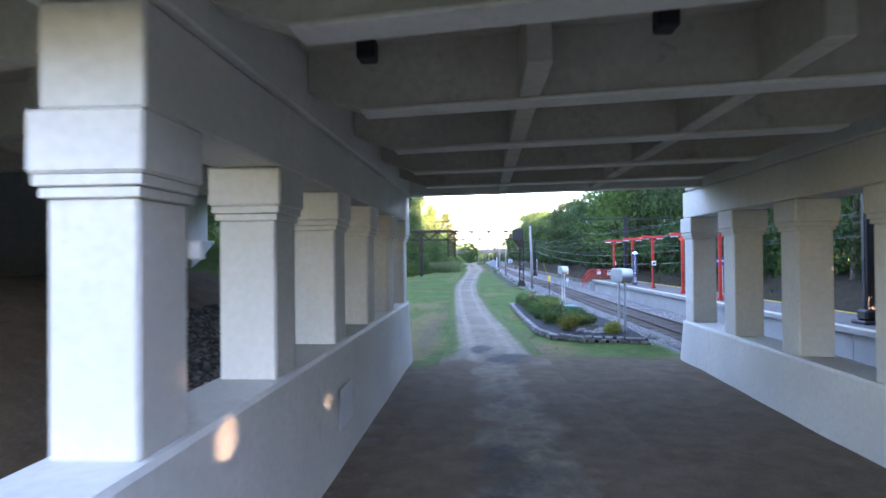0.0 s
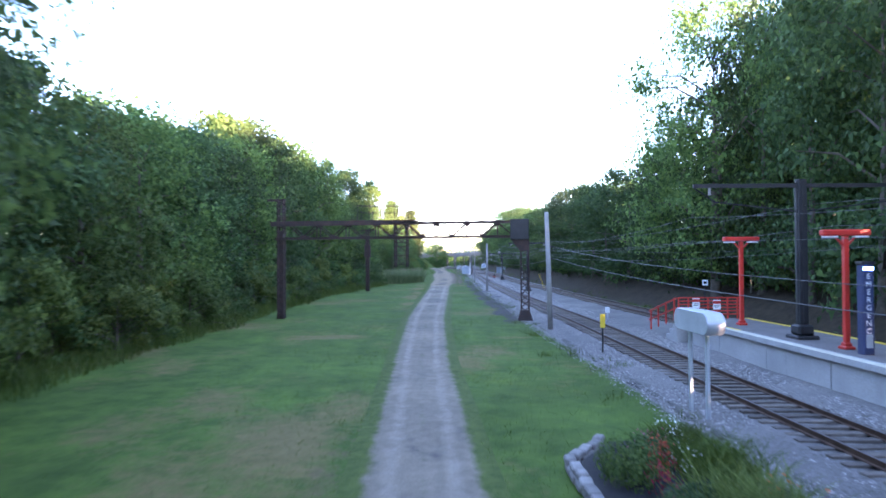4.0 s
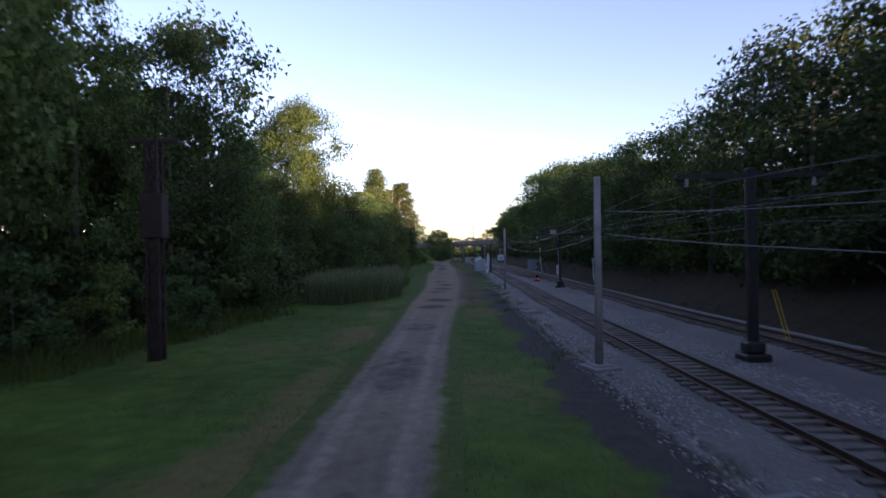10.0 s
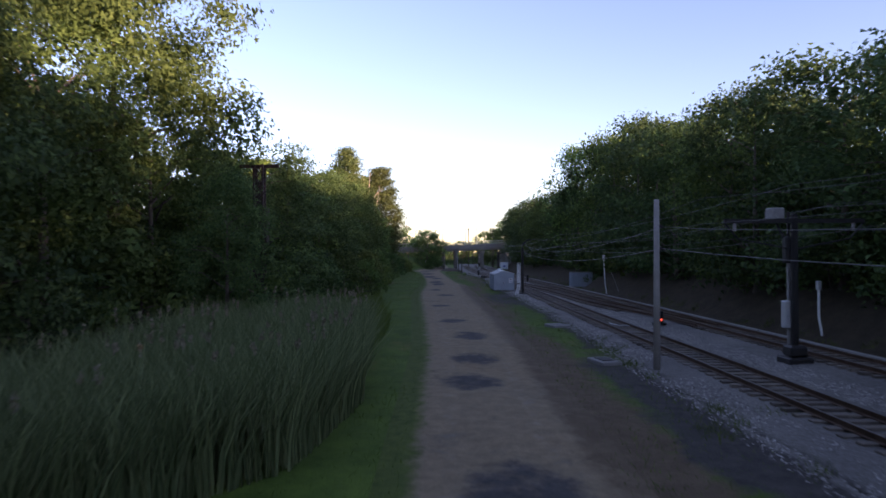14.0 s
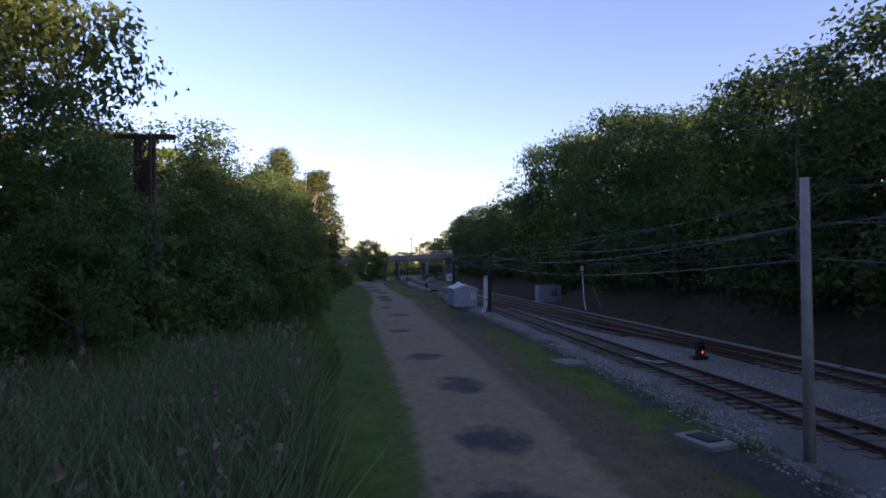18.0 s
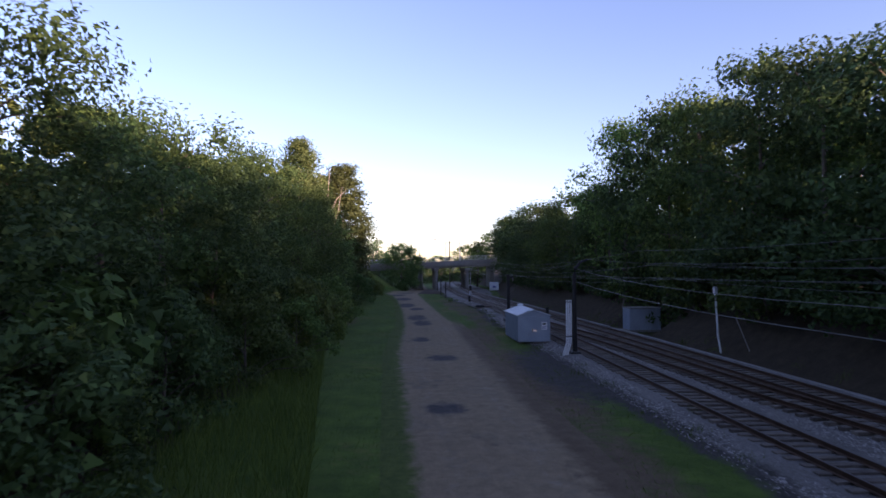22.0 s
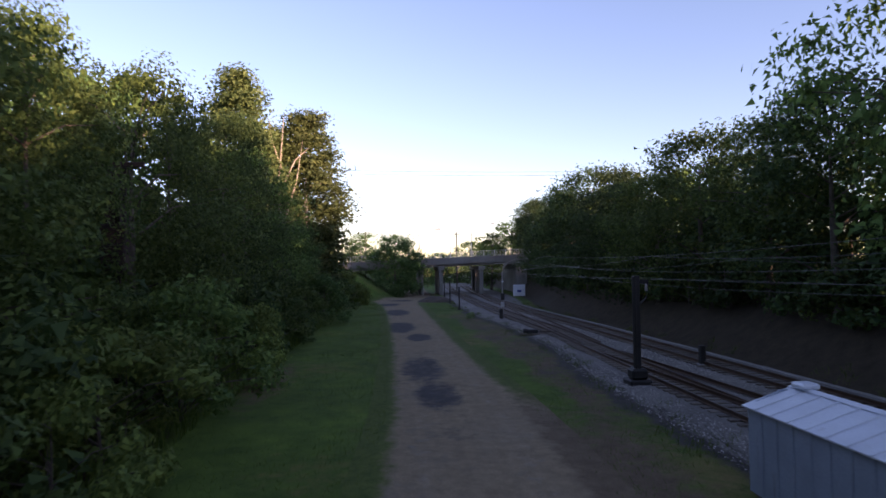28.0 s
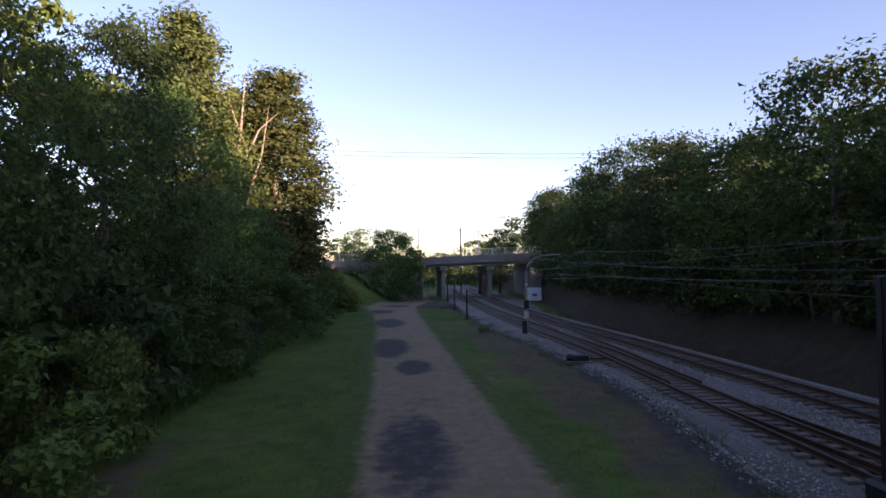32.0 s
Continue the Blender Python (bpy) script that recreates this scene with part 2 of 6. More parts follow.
SHED_ROOF = mat("shed_roof", (0.62, 0.66, 0.70), 0.45, 0.2, var=0.1, big=1.5, fine=24, bump=0.05, spot=(0.42, 0.42, 0.42), spot_at=0.66)
CABLE = mat("cable", (0.075, 0.073, 0.072), 0.5, 0.3, var=0.1, big=3, fine=10, bump=0.0)
WIRE = mat("overhead_wire", (0.05, 0.048, 0.046), 0.5, 0.5, var=0.1, big=3, fine=10, bump=0.0)
BARK = mat("bark", (0.11, 0.09, 0.07), 0.95, var=0.4, big=3, fine=18, bump=0.6)
BARK_PALE = mat("pale_bark", (0.33, 0.29, 0.23), 0.95, var=0.3, big=3, fine=18, bump=0.4)
MULCH = mat("black_mulch", (0.009, 0.008, 0.008), 0.97, var=0.4, big=5, fine=30, bump=0.8)
WALLSTONE = mat("border_stone", (0.25, 0.225, 0.205), 0.9, var=0.3, big=4, fine=25, bump=0.4, rnd=0.25)
TEAL = mat("teal_lid", (0.10, 0.27, 0.29), 0.6, var=0.1, big=3, fine=15, bump=0.05)
LEAF = leaf_mat("leaf_mixed", (0.042, 0.085, 0.022), (0.115, 0.185, 0.045), 0.32)
LEAF_Y = leaf_mat("leaf_light", (0.060, 0.105, 0.024), (0.16, 0.22, 0.05), 0.32)
LEAF_D = leaf_mat("leaf_dark", (0.031, 0.070, 0.023), (0.086, 0.150, 0.042), 0.3)
# darker copy of LEAF_D, with the woods' dense shade put into its colour
LEAF_SHADED = leaf_mat("leaf_shaded_green", (0.023, 0.050, 0.018), (0.064, 0.112, 0.032), 0.28)
LEAF_P = leaf_mat("leaf_poplar", (0.045, 0.078, 0.024), (0.125, 0.165, 0.055))
REED = leaf_mat("reed_blade", (0.08, 0.14, 0.055), (0.28, 0.37, 0.17), 0.3)
PLUME = leaf_mat("reed_plume", (0.12, 0.105, 0.07), (0.22, 0.19, 0.13), 0.2)
GRASSB = leaf_mat("grass_blade", (0.042, 0.080, 0.013), (0.115, 0.165, 0.030), 0.25)
GROUND = blend_mat("grass_ground", "m", [
    (None, (0.038, 0.085, 0.011), (0.096, 0.165, 0.024), 0.9),
    ("dry", (0.135, 0.112, 0.036), (0.205, 0.158, 0.062), 2.0),
    ("dirt", (0.098, 0.066, 0.040), (0.168, 0.118, 0.072), 1.5),
    ("cinder", (0.040, 0.036, 0.033), (0.088, 0.078, 0.068), 2.2),
    ("woods", (0.035, 0.028, 0.018), (0.07, 0.052, 0.034), 1.5),
    ("gravel", (0.16, 0.145, 0.128), (0.23, 0.21, 0.19), 5.0)])
PATHM = blend_mat("gravel_path", "m", [
    (None, (0.184, 0.146, 0.106), (0.272, 0.222, 0.164), 2.2),
    ("brown", (0.195, 0.138, 0.084), (0.295, 0.222, 0.138), 2.5),
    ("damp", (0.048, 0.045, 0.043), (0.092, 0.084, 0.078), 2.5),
    ("track", (0.262, 0.216, 0.162), (0.345, 0.292, 0.226), 3.0),
    ("edge", (0.042, 0.076, 0.014), (0.098, 0.130, 0.028), 3.0),
    ("verge", (0.110, 0.075, 0.046), (0.17, 0.122, 0.076), 1.5)], streak=0.1, speckle=0.45, bump=0.25)
BED = blend_mat("ballast_bed", "m", [
    (None, (0.165, 0.150, 0.136), (0.290, 0.268, 0.246), 9.0),
    ("dark", (0.058, 0.048, 0.042), (0.108, 0.092, 0.082), 2.5),
    ("edge", (0.042, 0.040, 0.034), (0.092, 0.084, 0.068), 2.0)], bump=0.9)

# ---- mesh helpers ----
class Mesh:
    """Gathers boxes, tubes and sheets into one mesh."""

    def __init__(self):
        self.v, self.f = [], []

    def add(self, verts, faces, m=None):
        k = len(self.v)
        self.v += [tuple(m @ Vector(p)) if m else tuple(p) for p in verts]
        self.f += [tuple(k + i for i in f) for f in faces]
        return self

    def box(self, x0, x1, y0, y1, z0, z1, c=0.0, m=None):
        """A box, its upright and top edges cut back by c."""
        if not c:
            v = [(x, y, z) for z in (z0, z1) for x, y in ((x0, y0), (x1, y0), (x1, y1), (x0, y1))]
            return self.add(v, [(3, 2, 1, 0), (4, 5, 6, 7), (0, 1, 5, 4), (1, 2, 6, 5), (2, 3, 7, 6), (3, 0, 4, 7)], m)
        ring = [(x0 + c, y0), (x1 - c, y0), (x1, y0 + c), (x1, y1 - c), (x1 - c, y1), (x0 + c, y1), (x0, y1 - c), (x0, y0 + c)]
        inn = [(min(max(x, x0 + c), x1 - c), min(max(y, y0 + c), y1 - c)) for x, y in ring]
        v = [(x, y, z0 + c) for x, y in ring] + [(x, y, z1 - c) for x, y in ring]
        v += [(x, y, z0) for x, y in inn] + [(x, y, z1) for x, y in inn]
        f = [(i, (i + 1) % 8, 8 + (i + 1) % 8, 8 + i) for i in range(8)]
        f += [(8 + i, 8 + (i + 1) % 8, 24 + (i + 1) % 8, 24 + i) for i in range(8)]
        f += [(16 + i, 16 + (i + 1) % 8, (i + 1) % 8, i) for i in range(8)]
        f += [tuple(24 + i for i in range(8)), tuple(16 + i for i in reversed(range(8)))]
        return self.add(v, f, m)

    def tube(self, pts, r, sides=8, cap=True):
        """A round bar along points; r is one radius or one for each point."""
        pts = [Vector(p) for p in pts]
        rs = r if isinstance(r, (list, tuple)) else [r] * len(pts)
        k = len(self.v)
        for i, p in enumerate(pts):
            d = (pts[min(i + 1, len(pts) - 1)] - pts[max(i - 1, 0)]).normalized()
            a = d.cross(Vector((0, 0, 1)) if abs(d.z) < 0.95 else Vector((1, 0, 0))).normalized()
            b = d.cross(a)
            self.v += [tuple(p + rs[i] * (a * math.cos(t) + b * math.sin(t))) for t in (2 * math.pi * j / sides for j in range(sides))]
        for i in range(len(pts) - 1):
            for j in range(sides):
                q = (j + 1) % sides
                self.f.append((k + i * sides + j, k + i * sides + q, k + (i + 1) * sides + q, k + (i + 1) * sides + j))
        if cap:
            self.f.append(tuple(k + j for j in reversed(range(sides))))
            self.f.append(tuple(k + (len(pts) - 1) * sides + j for j in range(sides)))
        return self

    def bar(self, a, b, w, h=None):
        """A rectangular bar from a to b."""
        a, b, h = Vector(a), Vector(b), h or w
        d = (b - a).normalized()
        s = d.cross(Vector((0, 0, 1)) if abs(d.z) < 0.95 else Vector((0, 1, 0))).normalized()
        u = s.cross(d)
        v = [p + s * (w / 2 * i) + u * (h / 2 * j) for p in (a, b) for i, j in ((-1, -1), (1, -1), (1, 1), (-1, 1))]
        return self.add(v, [(3, 2, 1, 0), (4, 5, 6, 7), (0, 1, 5, 4), (1, 2, 6, 5), (2, 3, 7, 6), (3, 0, 4, 7)])

    def prism(self, outline, y0, y1):
        """An outline of (x, z) drawn out along y."""
        n = len(outline)
        v = [(x, y0, z) for x, z in outline] + [(x, y1, z) for x, z in outline]
        return self.add(v, [tuple(range(n)), tuple(reversed(range(n, 2 * n)))] + [(i + n, (i + 1) % n + n, (i + 1) % n, i) for i in range(n)])

    def data(self, name, material, smooth=False):
        me = bpy.data.meshes.new(name)
        me.from_pydata(self.v, [], self.f)
        me.materials.append(material)
        bm = bmesh.new()
        bm.from_mesh(me)
        if len(bm.faces) < 60000:
            bmesh.ops.recalc_face_normals(bm, faces=bm.faces)
        bm.to_mesh(me)
        bm.free()
        if smooth:
            me.polygons.foreach_set("use_smooth", [True] * len(me.polygons))
        return me


def part(name, mesh, material, parent=None, label="", smooth=False, at=None):
    """Links a mesh as one object, under a thing or a part."""
    ob = new(name, mesh if isinstance(mesh, bpy.types.Mesh) else mesh.data(name, material, smooth))
    if parent:
        ob.parent = parent
    if at is not None:
        ob.matrix_basis = at
    return tagged(ob, label) if label else ob


def thing(name, at, label, category, group="", kind=""):
    ob = new(name)
    ob.empty_display_size = 0.2
    ob.matrix_basis = at if isinstance(at, Matrix) else pose(*at)
    return tagged(ob, label, category, group, kind)


def lerp(table, y):
    """Piecewise straight values along y."""
    return np.interp(y, [r[0] for r in table], np.array([r[1:] for r in table]).T[0]) if len(table[0]) == 2 else [np.interp(y, [r[0] for r in table], [r[k] for r in table]) for k in range(1, len(table[0]))]


# ---- the plan ----
PATH_EDGES = [(-60, -2, 4.2), (6.18, -1.82, 3.58), (19.52, -1.27, 2.23), (28.43, -1.18, 1.97), (44.63, -1.74, 0.97), (63.0, -2.27, 0.36), (81.25, -2.68, 0.29), (103.22, -2.35, 0.83), (126.47, -1.87, 1.32), (140.46, -1.89, 1.93), (159.86, -1.5, 2.72), (175.35, -1.84, 3.03), (196.38, -2.35, 2.93), (213.15, -1.75, 3.1), (229.17, -1.84, 2.54), (253.83, -2.46, 2.01), (272.08, -3.52, 1.74), (280.17, -5.12, 2.16), (285.25, -3.11, 3.37), (291.35, -0.49, 4.57), (336.25, 1.5, 5), (370, 1, 5)]
PATH_R = [(y, r) for y, l, r in PATH_EDGES]
TRACK_1 = [(-60, 11.2), (21.52, 10.5), (40, 9.95), (57, 9.65), (75, 9.6), (95, 9.05), (110, 8.7), (126, 8.52), (142, 8.5), (157, 8.8), (167, 8.85), (178, 9.0), (192, 9.25), (214, 9.5), (225, 9.7), (236, 10.0), (249.52, 9.5), (270.2, 9.1), (301.67, 9.54), (370, 12.5)]
TRACK_2 = [(-60, 19.2), (21.59, 18.98), (45, 18.5), (63, 17.7), (85, 16.1), (102, 15.3), (118, 14.7), (131, 14.05), (146, 13.85), (160, 13.85), (178, 13.85), (200, 13.8), (215, 13.45), (225, 13.35), (238.39, 13.12), (254.2, 12.35), (276.04, 12.15), (301.67, 13.14), (370, 16.5)]
GAUGE = [(-60, 1.0), (84, 1.0), (108, 0.79), (370, 0.79)]        # the spread of the rails along the line
BED_LEFT = [(-60, 8.3), (26.43, 7.9), (47.83, 6.57), (75.23, 5.87), (92.24, 6.01), (103.21, 5.69), (132.78, 5.59), (152.77, 5.83), (167.75, 6.68), (184.12, 6.93), (218.92, 6.98), (227.0, 7.87), (241.58, 7.65), (256.28, 6.08), (281.45, 5.98), (301.67, 6.34), (370, 9)]
WOODS_L = [(-60, -14.4), (21.32, -14.36), (42.48, -14.67), (63.01, -15.96), (108.9, -14.8), (120.29, -13.0), (135.43, -10.4), (167.65, -9.83), (178.54, -8.43), (202.17, -7.63), (224.57, -8.34), (280.94, -7.98), (292.7, -13.41), (370, -15.5)]
WOODS_R = [(-60, 22.1), (62.99, 21.06), (92.27, 19.51), (114.24, 17.35), (150.72, 16.92), (184.16, 16.08), (224.82, 15.79), (262.55, 15.92), (276.83, 18.13), (294.11, 19.91), (370, 21.5)]


def smooth_step(a, b, v):
    t = np.clip((v - a) / (b - a), 0, 1)
    return t * t * (3 - 2 * t)


def height(x, y):
    """The lie of the land: a level strip between banks, with slopes up to both road bridges."""
    x, y = np.asarray(x, float), np.asarray(y, float)
    wl, wr = lerp(WOODS_L, y), lerp(WOODS_R, y)
    notch = 2.6 * smooth_step(202, 205, y) * (1 - smooth_step(208.5, 211, y))      # level ground for the cabinet
    h = 0.5 * smooth_step(wl + 1, wl - 7, x) + 2.3 * smooth_step(wr - 0.6 + notch, wr + 3.6 + notch, x) + 1.2 * smooth_step(wr + 3, wr + 11, x)
    # bank beside the first bridge
    h = h + (3.6 + 1.4 * smooth_step(23.5, 27, y)) * smooth_step(-4.0, -11.0, x) * (1 - smooth_step(25, 44, y)) * smooth_step(2, 8, y)
    # bank up to the far road
    h = h + 4.2 * smooth_step(-0.6, -9.5, x) * smooth_step(280, 291, y) * (x < 5)
    h = h + 1.6 * smooth_step(17.5, 24, x) * smooth_step(275, 293, y)
    return h


def grid_mesh(name, xs, ys, zfun, material, masks):
    X, Y = np.meshgrid(xs, ys)
    Z = zfun(X, Y)
    nx, ny = len(xs), len(ys)
    me = bpy.data.meshes.new(name)
    co = np.stack([X, Y, Z], -1).reshape(-1, 3)
    i = (np.arange(ny - 1)[:, None] * nx + np.arange(nx - 1)).ravel()
    q = np.stack([i, i + 1, i + nx + 1, i + nx], 1)
    fill(me, co, q)
    for key, fun in masks.items():
        a = me.attributes.new(key, "FLOAT", "POINT")
        a.data.foreach_set("value", np.clip(fun(X, Y), 0, 1).astype(np.float32).ravel())
    me.materials.append(material)
    me.polygons.foreach_set("use_smooth", [True] * len(me.polygons))
    return me


def fill(me, co, q):
    """Vertices and equal-sided faces from arrays."""
    n = q.shape[1]
    me.vertices.add(len(co))
    me.vertices.foreach_set("co", np.asarray(co, np.float32).ravel())
    me.loops.add(q.size)
    me.loops.foreach_set("vertex_index", q.astype(np.int32).ravel())
    me.polygons.add(len(q))
    me.polygons.foreach_set("loop_start", np.arange(0, q.size, n, dtype=np.int32))
    me.update(calc_edges=True)


def ripple(x, y, s, seed=0.0):
    """A cheap smooth noise between -1 and 1."""
    return (np.sin(x * s + seed) * np.cos(y * s * 1.31 + seed * 2.1) + 0.5 * np.sin(x * s * 2.7 - y * s * 1.9 + seed) + 0.3 * np.sin(y * s * 4.3 + x * s * 3.7 + seed * 3)) / 1.8


xs = np.unique(np.r_[-1500, -700, -300, -150, -90, -60, np.arange(-44, -16, 2.0), np.arange(-16, 22, 0.4), np.arange(22, 48, 2.0), 60, 90, 150, 300, 700, 1500])
ys = np.unique(np.r_[-1500, -600, -250, -120, -60, np.arange(-40, 0, 2.0), np.arange(0, 315, 0.48), np.arange(315, 380, 3), 430, 500, 700, 1000, 1600, 2400])
part("ground", grid_mesh("ground", xs, ys, lambda x, y: height(x, y) + 0.05 * ripple(x, y, 0.5, 1.0) * (np.abs(x) < 60), GROUND, {
    "woods": lambda x, y: np.maximum(smooth_step(lerp(WOODS_L, y) + 1.0, lerp(WOODS_L, y) - 1.5, x), smooth_step(lerp(WOODS_R, y) - 2.0, lerp(WOODS_R, y), x)) * (y > 40) * (np.abs(x) < 46) + (y <= 40) * smooth_step(19, 21, x) * (x < 46) ,
    "dirt": lambda x, y: 0.45 * np.exp(-((x + 2.4) / 0.8) ** 2) * smooth_step(24, 27, y) * smooth_step(64, 44, y) + 0.5 * np.exp(-((x - 2.4) / 0.7) ** 2) * smooth_step(24, 26, y) * smooth_step(40, 32, y) + 0.8 * smooth_step(25.5, 21.5, y + 0.8 * ripple(x, y, 0.9, 3.0) - 0.25 * np.clip(x, 0, 8)) * (np.abs(x) < 20) + 0.7 * np.exp(-((x + 7.6) / 1.2) ** 2 - ((y - 280) / 6) ** 2) + 0.26 * np.exp(-((x + 3.5) / 1.6) ** 2 - ((y - 33) / 7) ** 2) * (1 + 0.5 * ripple(x, y, 1.3, 2.0)) + 0.5 * np.exp(-((x - 4.5) / 2) ** 2 - ((y - 22) / 5) ** 2) + 0.65 * np.exp(-((x + 6.8) / 1.0) ** 2 - ((y - 219) / 7) ** 2) + 0.5 * np.exp(-((x - 4.9) / 1.3) ** 2 - ((y - 190) / 10) ** 2) + 0.85 * np.exp(-((x - lerp(PATH_R, y) - 0.9) / 1.3) ** 2) * smooth_step(133, 149, y) * (1 - smooth_step(208, 220, y)) * (0.75 + 0.5 * ripple(x, y, 0.22, 9.0) + 0.5 * smooth_step(165, 150, y)) + (0.62 + 0.25 * ripple(x, y, 0.5, 3.5)) * smooth_step(1.2, 2.2, x - lerp(PATH_R, y) + 0.5 * ripple(x, y, 0.6, 5.0)) * smooth_step(204, 216, y) * (1 - smooth_step(248, 262, y)) * (x < 9),
    "dry": lambda x, y: (0.18 + 0.55 * ripple(x, y * 0.6, 0.4, 4.0)) * (y < 72) + 0.5 * np.exp(-((x + 3.2) / 1.3) ** 2) * smooth_step(62, 40, y) * (y > 24) + 0.45 * np.exp(-((x - 2.6) / 1.2) ** 2) * smooth_step(34, 28, y) * (y > 24) + (0.16 + 0.5 * ripple(x, y, 0.2, 7.0)) * (y >= 70) + 0.42 * np.exp(-((x + 3.3) / 1.0) ** 2) * smooth_step(84, 100, y) * (1 - smooth_step(134, 146, y)) * (1 + 0.8 * ripple(x, y, 0.5, 3.0)) + 0.4 * np.exp(-((x + 6) / 3) ** 2 - ((y - 44) / 6) ** 2),
    "cinder": lambda x, y: 0.95 * smooth_step(-2.1, -0.9, x - lerp(BED_LEFT, y) + 0.55 * ripple(x, y, 0.55, 2.0) + 0.35 * ripple(x, y, 1.4, 6.0)) * smooth_step(72, 84, y) * (1 - smooth_step(150, 166, y)) * (x < 9) + 0.8 * np.exp(-(((x - 5.6) / 1.9) ** 2 + ((y - 189.5) / 9.0) ** 2) ** 1.6) + 0.75 * smooth_step(-1.0, -0.2, x - lerp(BED_LEFT, y) + 0.4 * ripple(x, y, 0.8, 4.0)) * (y > 160) * (y < 285) * (x < 9) + (0.28 + 0.3 * ripple(x, y, 0.7, 1.5)) * smooth_step(1.3, 2.3, x - lerp(PATH_R, y)) * smooth_step(204, 216, y) * (1 - smooth_step(248, 262, y)) * (x < 9),
    "gravel": lambda x, y: 0.9 * smooth_step(lerp(BED_LEFT, y) - 0.2, lerp(BED_LEFT, y) + 0.5, x) * (1 - smooth_step(lerp(WOODS_R, y) - 3.0, lerp(WOODS_R, y) - 1.5, x)) * (y < 370) + 0.7 * np.exp(-((x + 5.5) / 3.0) ** 2 - ((y - 15) / 7.0) ** 2),
}), GROUND)
tagged(bpy.data.objects["ground"], "mown grass with dry patches, dark leaf litter under trees", "ground", kind="structure")

# gravel path: two wheel tracks, damp patches, grass creeping in, darker under the bridge
ys = np.r_[np.arange(-60, 0, 2.0), np.arange(0, 292, 0.32), np.arange(292, 370, 2.0)]
us = np.linspace(-1.25, 1.25, 27)
L_, R_ = lerp(PATH_EDGES, ys)
U, Y = np.meshgrid(us, ys)
X = (L_[:, None] + R_[:, None]) / 2 + U * (R_ - L_)[:, None] / 2
Z = height(X, Y) + 0.05 * ripple(X, Y, 0.5, 1.0) + 0.045 - 0.05 * np.clip(np.abs(U) - 0.8, 0, 1) - 0.018 * (np.exp(-((np.abs(U) - 0.45) / 0.2) ** 2))
PUDDLES = [(0.0, 12.4, 0.85, 1.5), (1.2, 24.5, 1.25, 1.3), (-0.05, 26.84, 0.55, 1.5), (2.37, 21.39, 0.6, 0.6), (-0.72, 99.88, 1.5, 4.5), (-0.77, 116.71, 1.2, 5.0), (-0.41, 127.72, 1.3, 2.0), (-0.11, 138.55, 1.2, 1.5), (0.36, 144.16, 1.3, 1.9), (0.1, 153.32, 1.1, 1.5), (0.81, 164.3, 1.0, 1.8), (0.52, 157.58, 1.1, 1.3), (0.17, 170.75, 1.0, 1.3), (-0.3, 181.87, 0.9, 1.3), (0.44, 194.22, 1.1, 1.4), (-0.47, 203.08, 0.8, 1.6), (0.1, 215.51, 1.0, 2.8), (-0.21, 221.57, 1.2, 4.2), (0.12, 234.5, 0.95, 2.2), (-1.11, 241.88, 1.3, 4.8), (-1.34, 258.04, 1.5, 4.7), (-2.68, 271.89, 1.9, 3.2), (-0.82, 281.2, 2.0, 1.6), (-0.98, 92.23, 0.7, 2.0)]
# last term: the whole path turns darker from y = 22 to 14
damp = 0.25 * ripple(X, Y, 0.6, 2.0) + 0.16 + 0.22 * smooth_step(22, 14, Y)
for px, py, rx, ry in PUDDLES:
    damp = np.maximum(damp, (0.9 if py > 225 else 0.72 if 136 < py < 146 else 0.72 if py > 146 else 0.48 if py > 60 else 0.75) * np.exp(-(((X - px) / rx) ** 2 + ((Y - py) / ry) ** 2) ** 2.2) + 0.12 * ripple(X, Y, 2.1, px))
co = np.stack([X, Y, Z], -1).reshape(-1, 3)
nx, ny = len(us), len(ys)
i = (np.arange(ny - 1)[:, None] * nx + np.arange(nx - 1)).ravel()
me = bpy.data.meshes.new("path")
fill(me, co, np.stack([i, i + 1, i + nx + 1, i + nx], 1))
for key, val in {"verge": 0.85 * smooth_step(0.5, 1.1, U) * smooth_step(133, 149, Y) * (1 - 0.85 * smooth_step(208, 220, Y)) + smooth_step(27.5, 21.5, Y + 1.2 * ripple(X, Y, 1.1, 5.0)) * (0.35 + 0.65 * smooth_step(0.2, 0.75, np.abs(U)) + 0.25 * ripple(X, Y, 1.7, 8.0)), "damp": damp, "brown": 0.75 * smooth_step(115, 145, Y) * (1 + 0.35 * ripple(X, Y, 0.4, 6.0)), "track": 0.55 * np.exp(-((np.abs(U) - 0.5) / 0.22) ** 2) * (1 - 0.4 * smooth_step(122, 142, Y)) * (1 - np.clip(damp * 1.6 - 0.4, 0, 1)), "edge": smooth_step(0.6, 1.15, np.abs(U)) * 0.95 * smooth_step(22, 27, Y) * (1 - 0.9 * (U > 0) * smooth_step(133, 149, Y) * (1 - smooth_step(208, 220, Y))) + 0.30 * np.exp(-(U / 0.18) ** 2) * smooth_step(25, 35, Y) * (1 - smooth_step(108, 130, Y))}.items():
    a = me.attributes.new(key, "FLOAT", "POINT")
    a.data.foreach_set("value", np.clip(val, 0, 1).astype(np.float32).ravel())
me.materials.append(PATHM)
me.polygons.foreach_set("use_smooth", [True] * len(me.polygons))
tagged(part("path", me, PATHM), "grey gravel drive with wheel tracks and dark wet patches, darker under the bridge", "path", kind="structure")

